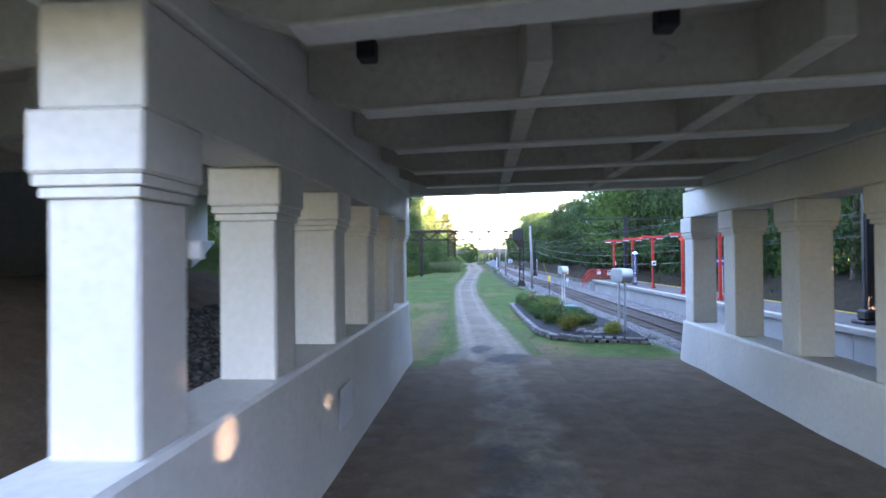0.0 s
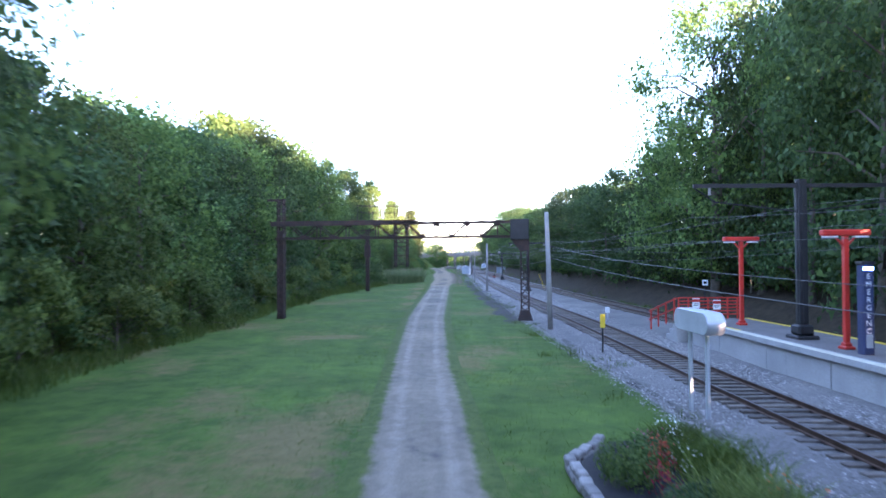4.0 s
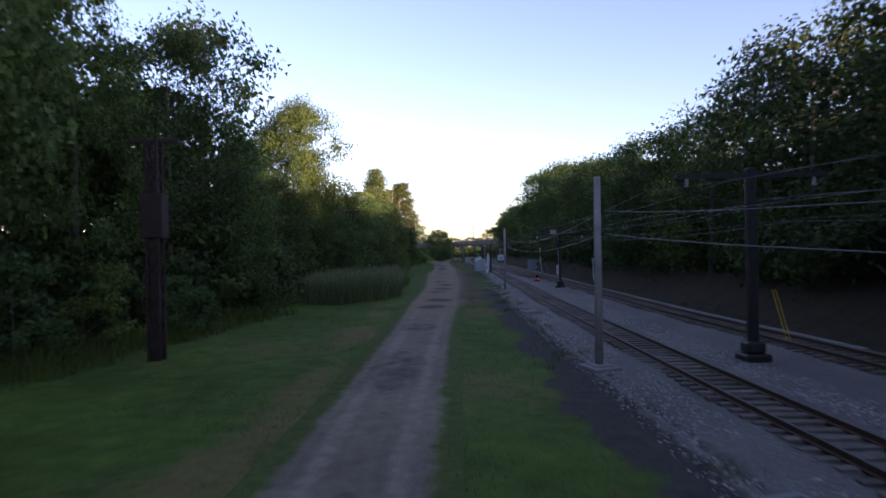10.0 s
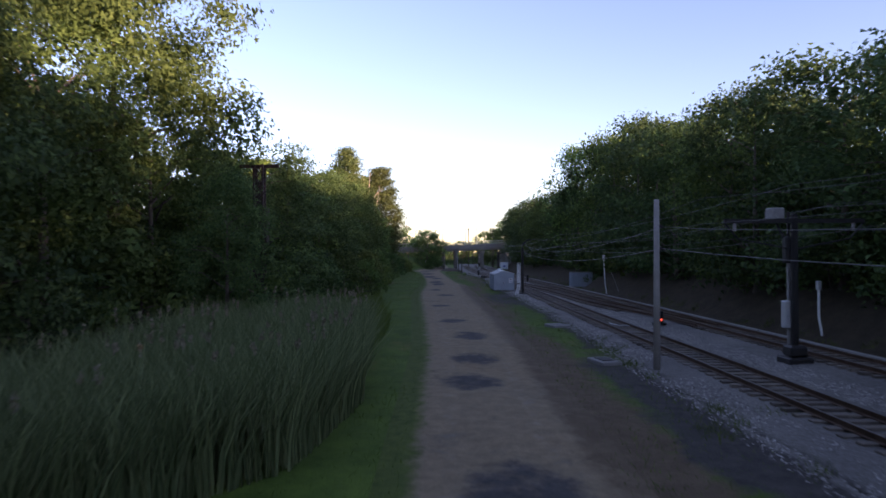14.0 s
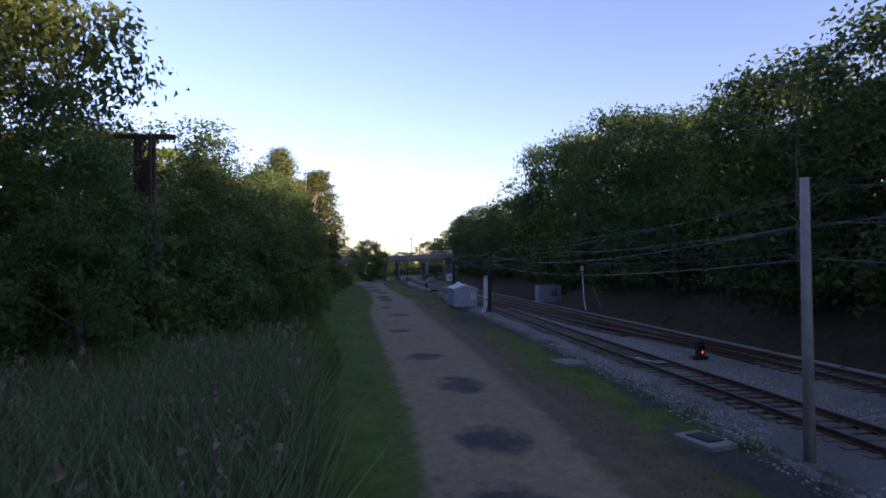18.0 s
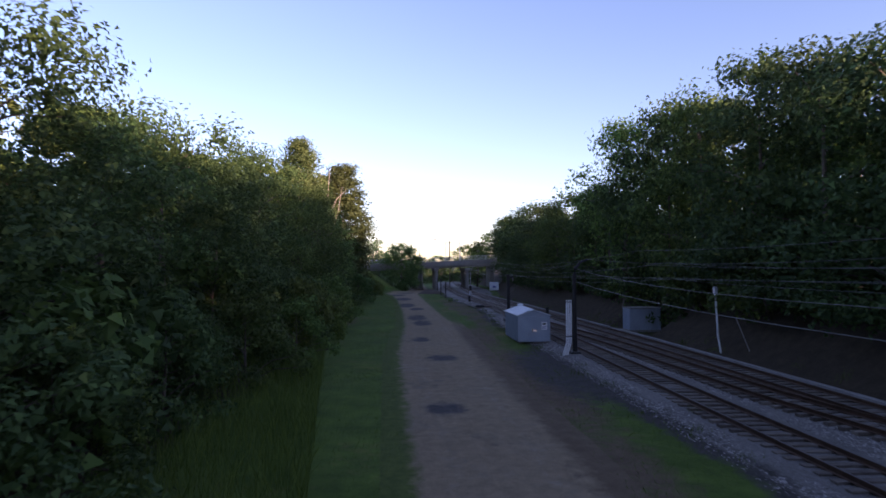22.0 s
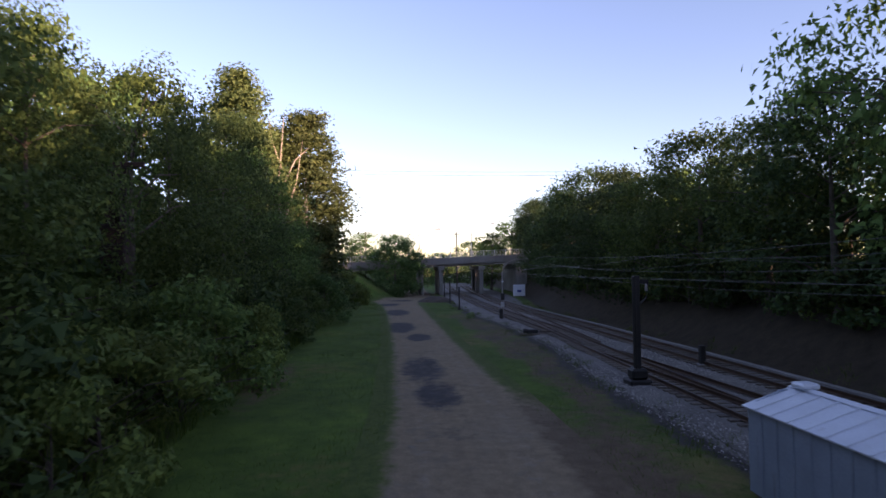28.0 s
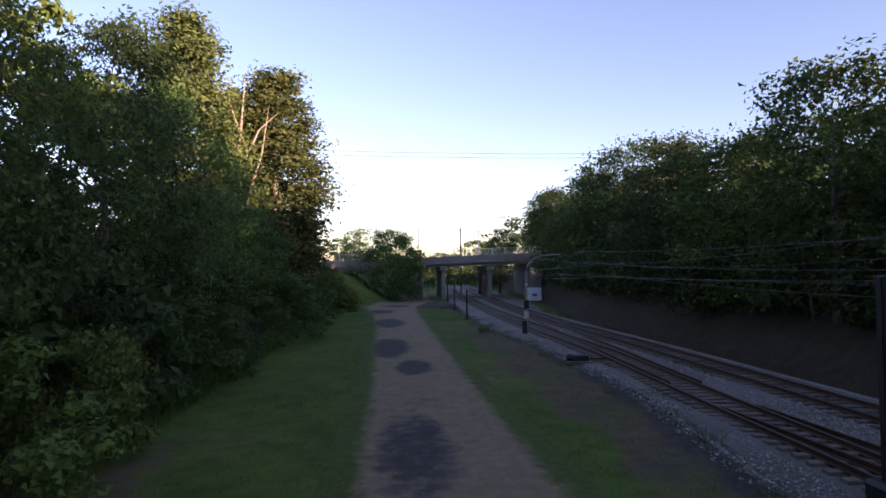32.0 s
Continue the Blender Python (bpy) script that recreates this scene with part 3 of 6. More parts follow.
# ballast under both tracks
ys = np.r_[np.arange(-60, 20, 2.0), np.arange(20, 292, 0.5), np.arange(292, 370, 2.0)]
us = np.linspace(0, 1, 41)
L_, R_ = lerp(BED_LEFT, ys), np.maximum(lerp(TRACK_2, ys) + 2.2, 0)
U, Y = np.meshgrid(us, ys)
X = L_[:, None] + U * (R_ - L_)[:, None]
c1, c2 = lerp(TRACK_1, Y), lerp(TRACK_2, Y)
near = np.minimum(np.abs(X - c1), np.abs(X - c2))
Z = height(X, Y) * 0.3 + 0.03 + 0.075 * smooth_step(2.3, 1.3, near) * np.minimum(1, (X - L_[:, None]) / 0.8) + 0.02 * ripple(X, Y, 2.2, 3.0) - 0.13 * smooth_step(0.05, 0.0, U + 0.02 * ripple(X, Y, 0.9, 1.0)) + 0.05 * ripple(X, Y, 0.5, 1.0)
co = np.stack([X, Y, Z], -1).reshape(-1, 3)
nx, ny = len(us), len(ys)
i = (np.arange(ny - 1)[:, None] * nx + np.arange(nx - 1)).ravel()
me = bpy.data.meshes.new("ballast")
fill(me, co, np.stack([i, i + 1, i + nx + 1, i + nx], 1))
for key, val in {"dark": (0.62 - 0.3 * smooth_step(120, 150, Y)) * np.exp(-((near - 0.75) / 0.3) ** 2) + (0.3 - 0.2 * smooth_step(120, 150, Y)) * (near < 0.75) + 0.26 * ripple(X, Y, 0.5, 5.0) + 0.02, "edge": smooth_step(0.10, 0.0, U) * 0.9 + 0.5 * smooth_step(0.93, 1.0, U)}.items():
    a = me.attributes.new(key, "FLOAT", "POINT")
    a.data.foreach_set("value", np.clip(val, 0, 1).astype(np.float32).ravel())
me.materials.append(BED)
me.polygons.foreach_set("use_smooth", [True] * len(me.polygons))
tagged(part("ballast", me, BED), "grey crushed stone ballast under two railway tracks", "ballast", kind="structure")


# ---- the first road bridge, over the start of the walk ----
BR = pose(0, 0, 0, 0, 0, -1.15)
LX, RX, START, END, TOP = -3.33, 7.25, 3.6, 24.4, 7.4
BEAM_Z, SKEW = 6.42, -0.18
bridge = thing("road_bridge", BR, "cream painted concrete road bridge on rows of square columns", "bridge", kind="structure")


def crash_wall(x0, x1, top, y0, y1, side):
    m = Mesh()
    s = 0.14 * side          # the outer foot stands proud
    n = 5
    out = [(x0 + (-abs(s) if side < 0 else 0), 0), (x1 + (abs(s) if side > 0 else 0), 0), (x1, top - 0.06), (x1 - 0.05, top), (x0 + 0.05, top), (x0, top - 0.06)]
    rows = [(y0, 0.0), (y1 - 0.5, 0.0), (y1 - 0.14, 0.05), (y1, 0.2)]
    v, f = [], []
    for y, cut in rows:
        v += [(x + (cut if x < (x0 + x1) / 2 else -cut), y, z - (0.1 if z == 0 else 0)) for x, z in out]
    k = len(out)
    for r in range(len(rows) - 1):
        f += [(r * k + i, r * k + (i + 1) % k, (r + 1) * k + (i + 1) % k, (r + 1) * k + i) for i in range(k)]
    f += [tuple(reversed(range(k))), tuple((len(rows) - 1) * k + i for i in range(k))]
    return m.add(v, f)


part("crash_wall", crash_wall(LX - 1.1, LX, 2.3, START, END + 0.35, 1), CONCRETE, bridge, "cream concrete wall carrying the columns")
part("crash_wall", crash_wall(RX, RX + 1.1, 1.5, START - 2, END + 0.6, -1), CONCRETE, bridge)


def pier_column(base):
    """A square column: chamfered shaft, two thin mouldings, a taller capital block."""
    col = new("column")
    sh = Mesh().box(-0.43, 0.43, -0.45, 0.45, base - 0.02, 4.66, 0.035)
    md = Mesh().box(-0.47, 0.47, -0.50, 0.50, 4.64, 4.74, 0.012).box(-0.51, 0.51, -0.54, 0.54, 4.745, 4.85, 0.012)
    cp = Mesh().box(-0.545, 0.545, -0.575, 0.575, 4.852, 5.42, 0.03)
    return [("shaft", sh), ("moulding", md), ("capital", cp)]


for y0, gap, cx, base in ((6.25, 3.57, LX - 0.55, 2.3), (5.25, 3.82, RX + 0.55, 1.5)):
    datas = [(n, m.data(n, CONCRETE)) for n, m in pier_column(base)]
    for k in range(6):
        col = new("column")
        col.parent, col.matrix_basis = bridge, pose(cx, y0 + gap * k, 0)
        for n, d in datas:
            part(n, d, CONCRETE, col)
# girders along both rows, cross beams, stringers and deck
for x, d in ((LX - 0.52, -2.1), (RX + 0.52, 0.3)):
    part("girder", Mesh().box(x - 0.5, x + 0.5, START + 0.05 - d, END + 0.25, 5.424, 6.40, 0.03), CONCRETE, bridge, "cream girder resting on the columns")
    part("girder", Mesh().box(x - 0.62, x + 0.62, START - d, END - 0.38, 6.402, TOP, 0.03), CONCRETE, bridge)


def skewed(m):
    """Sets the deck's beams askew to the rows of columns."""
    m.v = [(x, y + SKEW * (x - LX), z) for x, y, z in m.v]
    return m


for k in range(5):
    y = 6.95 + 3.56 * k
    for a, b in ((-14.0, LX - 1.16), (LX + 0.12, RX - 0.12), (RX + 1.16, 22.0)):
        hz = 0.34
        part("cross_beam", skewed(Mesh().add([(a, y - .2, BEAM_Z + (hz if a > LX else 0)), (a + .9, y - .2, BEAM_Z), (b - .9, y - .2, BEAM_Z), (b, y - .2, BEAM_Z + hz), (b, y - .2, TOP), (a, y - .2, TOP),
                                       (a, y + .2, BEAM_Z + (hz if a > LX else 0)), (a + .9, y + .2, BEAM_Z), (b - .9, y + .2, BEAM_Z), (b, y + .2, BEAM_Z + hz), (b, y + .2, TOP), (a, y + .2, TOP)],
                                      [(0, 1, 2, 3, 4, 5), (11, 10, 9, 8, 7, 6)] + [(i, (i + 1) % 6, (i + 1) % 6 + 6, i + 6) for i in range(6)])), DECK, bridge)
        # added pale strip: paints in the ground light caught by the beam bottoms
        if a > LX and b < 10:
            part("lit_strip", skewed(Mesh().box(a + 0.9, b - 0.9, y - 0.27, y + 0.27, BEAM_Z - 0.055, BEAM_Z - 0.004, 0.008)), CONCRETE, bridge)
for x in (-10.5, -7.2, 0.3, 3.5, 12.5, 16.0, 19.0):
    part("stringer", skewed(Mesh().box(x - 0.16, x + 0.16, 8.7, END - 0.6, BEAM_Z + 0.004, TOP, 0.02)), DECK, bridge)
part("deck", skewed(Mesh().box(-15, 23, START, END, TOP + 0.003, TOP + 0.45)), DECK, bridge, "stained concrete deck seen from below")
part("fascia", skewed(Mesh().box(-15, 23, START - 0.14, START + 0.3, BEAM_Z - 0.03, TOP + 1.5, 0.03)), CONCRETE, bridge)
part("fascia", skewed(Mesh().box(-15, 23, END - 0.36, END + 0.12, BEAM_Z - 0.03, TOP + 1.5, 0.03)), CONCRETE, bridge, "cream edge beam and parapet")
part("abutment", Mesh().box(-16.2, -12.0, END - 0.6, END + 1.2, 0.0, TOP + 0.4, 0.04).box(-16.4, -11.8, END - 0.7, END + 1.4, 0.0, 4.8, 0.04), CONCRETE, bridge, "white painted end wall of the bridge")
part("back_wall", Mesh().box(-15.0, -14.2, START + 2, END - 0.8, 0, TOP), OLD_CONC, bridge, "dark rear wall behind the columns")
# brackets for lamps under the beams
for x, y in ((-2.0, 9.0), (1.85, 8.2)):
    lb = thing("lamp_box", BR @ pose(x, y, TOP - 0.3), "small dark lamp box hung under the bridge deck", "lamp", "bridge lamps")
    part("housing", Mesh().box(-0.13, 0.13, -0.16, 0.16, -0.28, 0.02, 0.03), BLACK, lb)
    part("stem", Mesh().tube([(0, 0, 0.0), (0, 0, 0.3)], 0.03), BLACK, lb)
# wall light on the column row
wl = thing("wall_light", BR @ pose(LX - 0.02, 6.74, 4.2), "cream painted weatherproof light on a column", "lamp")
part("body", Mesh().box(-0.1, 0.05, -0.05, 0.05, -0.12, 0.08, 0.02), CONCRETE, wl)
# light graffiti cover-up on the crash wall
part("paint_patch", Mesh().box(LX + 0.125, LX + 0.142, 12.2, 13.3, 0.75, 1.5, 0.0), mat("patch_paint", (0.66, 0.67, 0.68), 0.6, var=0.06, bump=0.05), bridge, "paler square of touch-up paint")


# ---- tracks ----
def rail_section(w=0.07):
    return [(-0.07, 0.0), (0.07, 0.0), (0.07, 0.015), (0.012, 0.035), (0.012, 0.115), (0.036, 0.125), (0.036, 0.158), (-0.036, 0.158), (-0.036, 0.125), (-0.012, 0.115), (-0.012, 0.035), (-0.07, 0.015)]


def sweep(table, off, z, section, y0, y1, step=3.0):
    """A section drawn out along a track line, at a distance off to its right."""
    m, sec = Mesh(), section
    yy = np.arange(y0, y1 + 0.1, step)
    xx = lerp(table, yy)
    dx = np.gradient(xx, yy)
    offs = off * lerp(GAUGE, yy)
    k = len(sec)
    v, f = [], []
    for x, y, d, o in zip(xx, yy, dx, offs):
        n = 1 / math.sqrt(1 + d * d)
        v += [(x + (o + a) * n, y - (o + a) * n * d, z + b) for a, b in sec]
    for r in range(len(yy) - 1):
        f += [(r * k + i, r * k + (i + 1) % k, (r + 1) * k + (i + 1) % k, (r + 1) * k + i) for i in range(k)]
    f += [tuple(reversed(range(k))), tuple((len(yy) - 1) * k + i for i in range(k))]
    return m.add(v, f)


RZ = 0.165
SLEEPER_MESH = [Mesh().box(-1.28 + e, 1.28 - e2, -0.115, 0.115, -0.12, 0.0, 0.012).data("sleeper", SLEEPER) for e, e2 in ((0, 0.03), (0.05, 0), (-0.04, 0.02))]
for table, nm in ((TRACK_1, "near"), (TRACK_2, "far")):
    trk = thing("railway_track", (0, 0, 0), "rusty steel rails on weathered wooden sleepers", "railway track", "tracks", "structure")
    for off in (-0.753, 0.753):
        rl = part("rail", sweep(table, off, RZ, rail_section(), -60, 370), RAIL, trk, "brown steel rail")
        part("rail_head", sweep(table, off, RZ + 0.1585, [(-0.03, 0), (0.03, 0), (0.026, 0.004), (-0.026, 0.004)], -60, 370), RAIL_TOP, rl, "worn shiny running surface")
    rest = Mesh()
    rng = random.Random(5)
    y = -20.0
    n = 0
    while y < 340:
        x = float(lerp(table, y))
        d = float(lerp(table, y + 1) - x)
        m = pose(x, y, RZ + 0.004 + rng.uniform(-0.01, 0.012), 0, rng.uniform(-0.4, 0.4), math.degrees(math.atan2(-d, 1)) + rng.uniform(-1.5, 1.5)) @ Matrix.Diagonal((float(lerp(GAUGE, y)), 1, 1, 1))
        first = (45 < y < 213) if nm == "near" else (76 < y < 245)
        if first and n < 300:
            part("sleeper", rng.choice(SLEEPER_MESH), SLEEPER, trk, at=m)
            n += 1
        else:
            rest.box(-1.28, 1.28, -0.115, 0.115, -0.12, 0.0, 0, m)
        y += 0.56
    tagged(part("far_sleepers", rest, SLEEPER, trk), "distant weathered sleepers", kind="stuff")

# turnout beyond the shed: a third rail pair leading across, with its switch machine
CROSSOVER = [(160, 13.85), (170, 13.3), (182, 12.0), (198, 11.6), (212, 10.5), (226, 9.7)]
tn = thing("railway_turnout", (0, 0, 0), "curved crossover rails between two tracks", "railway track", "tracks", "structure")
for off in (-0.753, 0.753):
    part("rail", sweep([(220, 9.7), (234, 10.3), (247, 10.9), (260, 11.6), (275, 11.8)], off, RZ + 0.003, rail_section(), 228, 272, 2.0), RAIL, tn)
    part("rail", sweep(CROSSOVER, off, RZ + 0.003, rail_section(), 166, 224, 2.0), RAIL, tn)
crng = random.Random(17)
for k in range(62):
    y = 176 + 0.58 * k
    part("sleeper", crng.choice(SLEEPER_MESH), None, tn, at=pose(float(lerp(CROSSOVER, y)), y, RZ - 0.006 + crng.uniform(-0.01, 0.01), 0, 0, 4 + crng.uniform(-2, 2)) @ Matrix.Diagonal((0.76, 1, 1, 1)))
swm = thing("switch_machine", (8.16, 234.59, 0.1), "black iron switch machine beside the rails", "switch machine")
part("case", Mesh().box(-0.55, 0.25, -0.28, 0.28, 0, 0.32, 0.05), BLACK, swm)
part("motor", Mesh().tube([(-0.75, 0, 0.2), (-0.45, 0, 0.2)], 0.16, 12), BLACK, swm)
part("rod", Mesh().bar((0.2, 0.1, 0.12), (1.6, 0.1, 0.12), 0.06), RUST, swm)
part("tie", Mesh().box(-0.9, 1.5, -0.45, -0.2, -0.1, 0.06, 0.01).box(-0.9, 1.5, 0.2, 0.45, -0.1, 0.06, 0.01), SLEEPER, swm)
# cover board along the far side of the second track
for y0, y1 in ((118, 164), (164.2, 208), (208.2, 260)):
    kb = part("cable_trough", sweep(TRACK_2, 1.85, 0.0, [(-0.12, 0), (0.12, 0), (0.12, 0.2), (0.09, 0.22), (-0.09, 0.22), (-0.12, 0.2)], y0, y1, 2.0), OLD_CONC)
    tagged(kb, "pale concrete cable trough beside the track", "cable trough", "cable troughs", "structure")

# ---- island platform ----
pf = thing("platform", (0, 0, 0), "grey concrete island platform with yellow edge strips", "platform", kind="structure")
PE = [(-60, 13.2), (21.59, 13.58), (53.23, 12.99), (68.86, 12.74)]        # edge beside the near track
PB = [(-60, 17.2), (21.63, 17.3), (53.22, 16.79), (68.86, 16.33)]
PFH = 1.27


def plan_slab(left, right, y0, y1, z0, z1, step=5.0):
    m, yy = Mesh(), np.r_[np.arange(y0, y1, step), y1]
    v, f = [], []
    for y in yy:
        a, b = float(lerp(left, y)), float(lerp(right, y))
        v += [(a, y, z0), (b, y, z0), (b, y, z1), (a, y, z1)]
    for r in range(len(yy) - 1):
        f += [(r * 4 + i, r * 4 + (i + 1) % 4, r * 4 + 4 + (i + 1) % 4, r * 4 + 4 + i) for i in range(4)]
    f += [(3, 2, 1, 0), tuple(len(yy) * 4 - 4 + i for i in range(4))]
    return m.add(v, f)


off = lambda t, d: [(y, x + d) for y, x in t]
for y0 in np.arange(-40, 67, 4.0):
    part("wall_panel", plan_slab(off(PE, 0.22), off(PE, 0.5), y0 + 0.02, min(y0 + 3.97, 67.5), 0.0, PFH - 0.203), PLATFORM, pf)
part("core", plan_slab(off(PE, 0.5), off(PB, -0.3), -60, 67.5, 0.0, PFH - 0.21), OLD_CONC, pf)
part("slab", plan_slab(PE, PB, -60, 67.8, PFH - 0.2, PFH), PLATFORM, pf, "grey concrete walking slab with a thick lip")
part("paving", plan_slab(off(PE, 0.55), off(PB, -0.36), -60, 67.7, PFH + 0.002, PFH + 0.014), mat("platform_asphalt", (0.17, 0.15, 0.135), 0.9, var=0.2, big=0.8, fine=20, bump=0.2, spot=(0.10, 0.09, 0.085), spot_at=0.6), pf, "worn brown-grey asphalt paving")
part("edge_strip", plan_slab(off(PE, 0.02), off(PE, 0.34), -60, 67.78, PFH + 0.002, PFH + 0.012), mat("platform_edge", (0.62, 0.57, 0.42), 0.7, var=0.15, big=2, fine=16, bump=0.1), pf, "cream warning strip")
part("edge_strip", plan_slab(off(PE, 0.36), off(PE, 0.50), 62.5, 67.76, PFH + 0.002, PFH + 0.012), YELLOW, pf, "yellow warning line")
part("edge_strip", plan_slab(off(PB, -0.32), off(PB, -0.02), -60, 67.78, PFH + 0.002, PFH + 0.012), YELLOW, pf, "yellow warning line")


def red_tee(x, y):
    t = thing("lamp_post", (x, y, PFH), "red painted T-shaped platform lamp post", "lamp post", "red platform posts")
    part("foot", Mesh().box(-0.2, 0.2, -0.2, 0.2, 0, 0.12, 0.03).box(-0.13, 0.13, -0.13, 0.13, 0.12, 0.24, 0.02), RED, t)
    part("post", Mesh().box(-0.085, 0.085, -0.085, 0.085, 0.2, 4.1, 0.015), RED, t)
    part("arm", Mesh().box(-0.85, 0.85, -0.14, 0.14, 4.02, 4.24, 0.04), RED, t)
    part("brace", Mesh().bar((0, 0, 3.6), (-0.42, 0, 4.05), 0.06).bar((0, 0, 3.6), (0.42, 0, 4.05), 0.06), RED, t)
    for s in (-1, 1):
        part("lamp", Mesh().box(s * 0.55 - 0.25, s * 0.55 + 0.25, -0.1, 0.1, 3.95, 4.02, 0.02), WHITE, t, "pale lamp glass")
    return t


for x, y in ((14.3, 37.4), (14.3, 43.8), (14.25, 50.6), (14.25, 56.8), (14.35, 64.5)):
    red_tee(x, y)
# red fence closing the platform's end
fence = thing("platform_fence", (0, 0, 0), "red painted railing at the platform's end with notices", "fence")
for i in range(7):
    x = 12.5 + i * 0.52
    part("post", Mesh().box(x - 0.03, x + 0.03, 67.5, 67.56, PFH, PFH + 1.15), RED, fence)
for z in np.linspace(0.25, 1.12, 6):
    part("rail", Mesh().box(12.48, 15.75, 67.51, 67.55, PFH + z - 0.03, PFH + z + 0.03), RED, fence)
for i in range(4):
    part("post", Mesh().box(12.35, 12.42, 67.8 + i * 1.2, 67.87 + i * 1.2, PFH - 0.3 * i - 0.1, PFH + 1.1 - 0.3 * i), RED, fence)
part("ramp_rail", Mesh().bar((12.38, 67.5, PFH + 1.1), (12.38, 71.7, PFH + 0.05), 0.07).bar((12.38, 67.5, PFH + 0.6), (12.38, 71.7, PFH - 0.45), 0.06), RED, fence)
for i in range(3):
    part("step", Mesh().box(12.5, 15.6, 67.8 + i * 0.5, 68.35 + i * 0.5, 0, PFH - 0.32 * (i + 1), 0.015), PLATFORM, fence, "concrete step")
for x, z in ((13.4, 0.85), (14.5, 0.75)):
    nt_ = thing("notice", (x, 67.46, PFH + z), "small white and red notice on the fence", "sign", "fence notices")
    part("plate", Mesh().box(-0.2, 0.2, -0.012, 0.0, -0.25, 0.25), WHITE, nt_)
    part("band", Mesh().box(-0.2, 0.2, -0.016, -0.0125, 0.05, 0.2), RED, nt_)
    part("text_bar", Mesh().box(-0.14, 0.14, -0.016, -0.0125, -0.06, -0.03).box(-0.14, 0.1, -0.016, -0.0125, -0.14, -0.11), BLACK, nt_)

# emergency call pillar
ep = thing("emergency_phone_pillar", (14.1, 55.6, PFH), "dark blue emergency call pillar with a blue lamp and white lettering", "emergency phone")
part("shaft", Mesh().box(-0.2, 0.2, -0.16, 0.16, 0, 3.0, 0.04), mat("pillar_blue", (0.035, 0.045, 0.10), 0.4, var=0.15, bump=0.03), ep)
part("cap", Mesh().box(-0.23, 0.23, -0.19, 0.19, 3.0, 3.12, 0.03), BLACK, ep)
em = bpy.data.materials.new("blue_beacon")
em.use_nodes = True
em.node_tree.nodes["Principled BSDF"].inputs["Base Color"].default_value = (0.05, 0.2, 0.9, 1)
em.node_tree.nodes["Principled BSDF"].inputs["Emission Color"].default_value = (0.1, 0.35, 1.0, 1)
em.node_tree.nodes["Principled BSDF"].inputs["Emission Strength"].default_value = 2.5
part("beacon", Mesh().box(-0.17, 0.17, -0.165, -0.158, 2.82, 2.94), em, ep, "lit blue beacon")


def lettering(text, size, m, material, name="lettering"):
    cu = bpy.data.curves.new(name, "FONT")
    cu.body, cu.size, cu.align_x, cu.align_y, cu.extrude = text, size, "CENTER", "CENTER", 0.002
    tmp = bpy.data.objects.new("tmp", cu)
    scene.collection.objects.link(tmp)
    bpy.context.view_layer.update()
    me = bpy.data.meshes.new_from_object(tmp)
    bpy.data.objects.remove(tmp)
    bpy.data.curves.remove(cu)
    me.materials.clear()
    me.materials.append(material)
    me.transform(m)
    return me


for i, ch in enumerate("EMERGENCY"):
    part("letter", lettering(ch, 0.26, pose(0, -0.164, 2.62 - i * 0.26, 90, 0, 0), WHITE), WHITE, ep)
part("call_box", Mesh().box(-0.11, 0.11, -0.2, -0.16, 1.05 - 0.8, 1.5 - 0.8, 0.015), GALV, ep)
# blue station sign on two legs
sg = thing("station_sign", (16.0, 42.3, PFH), "blue station name sign on two grey legs", "sign")
for s in (-0.4, 0.4):
    part("leg", Mesh().tube([(s, 0, 0), (s, 0, 2.3)], 0.05, 10), GALV, sg)
part("panel", Mesh().box(-0.62, 0.62, -0.05, 0.05, 1.95, 2.5, 0.03), BLUE, sg)
part("text_bar", Mesh().box(-0.5, 0.5, -0.056, -0.051, 2.22, 2.34), WHITE, sg, "white bar of unreadable lettering")
# bright lamp posts and small signs along the platform
for x, y, h in ((14.25, 50.38, 2.2), (16.51, 73.55, 2.9)):
    sp = thing("post_sign", (x, y, PFH if y < 65 else 0.2), "white square sign on a thin dark post", "sign", "small post signs")
    part("post", Mesh().tube([(0, 0, 0), (0, 0, h)], 0.045, 8), BLACK, sp)
    part("plate", Mesh().box(-0.18, 0.18, -0.07, -0.05, h - 0.35, h, 0.01), WHITE, sp)
    part("mark", Mesh().box(-0.1, 0.1, -0.075, -0.0705, h - 0.25, h - 0.1), BLACK, sp)


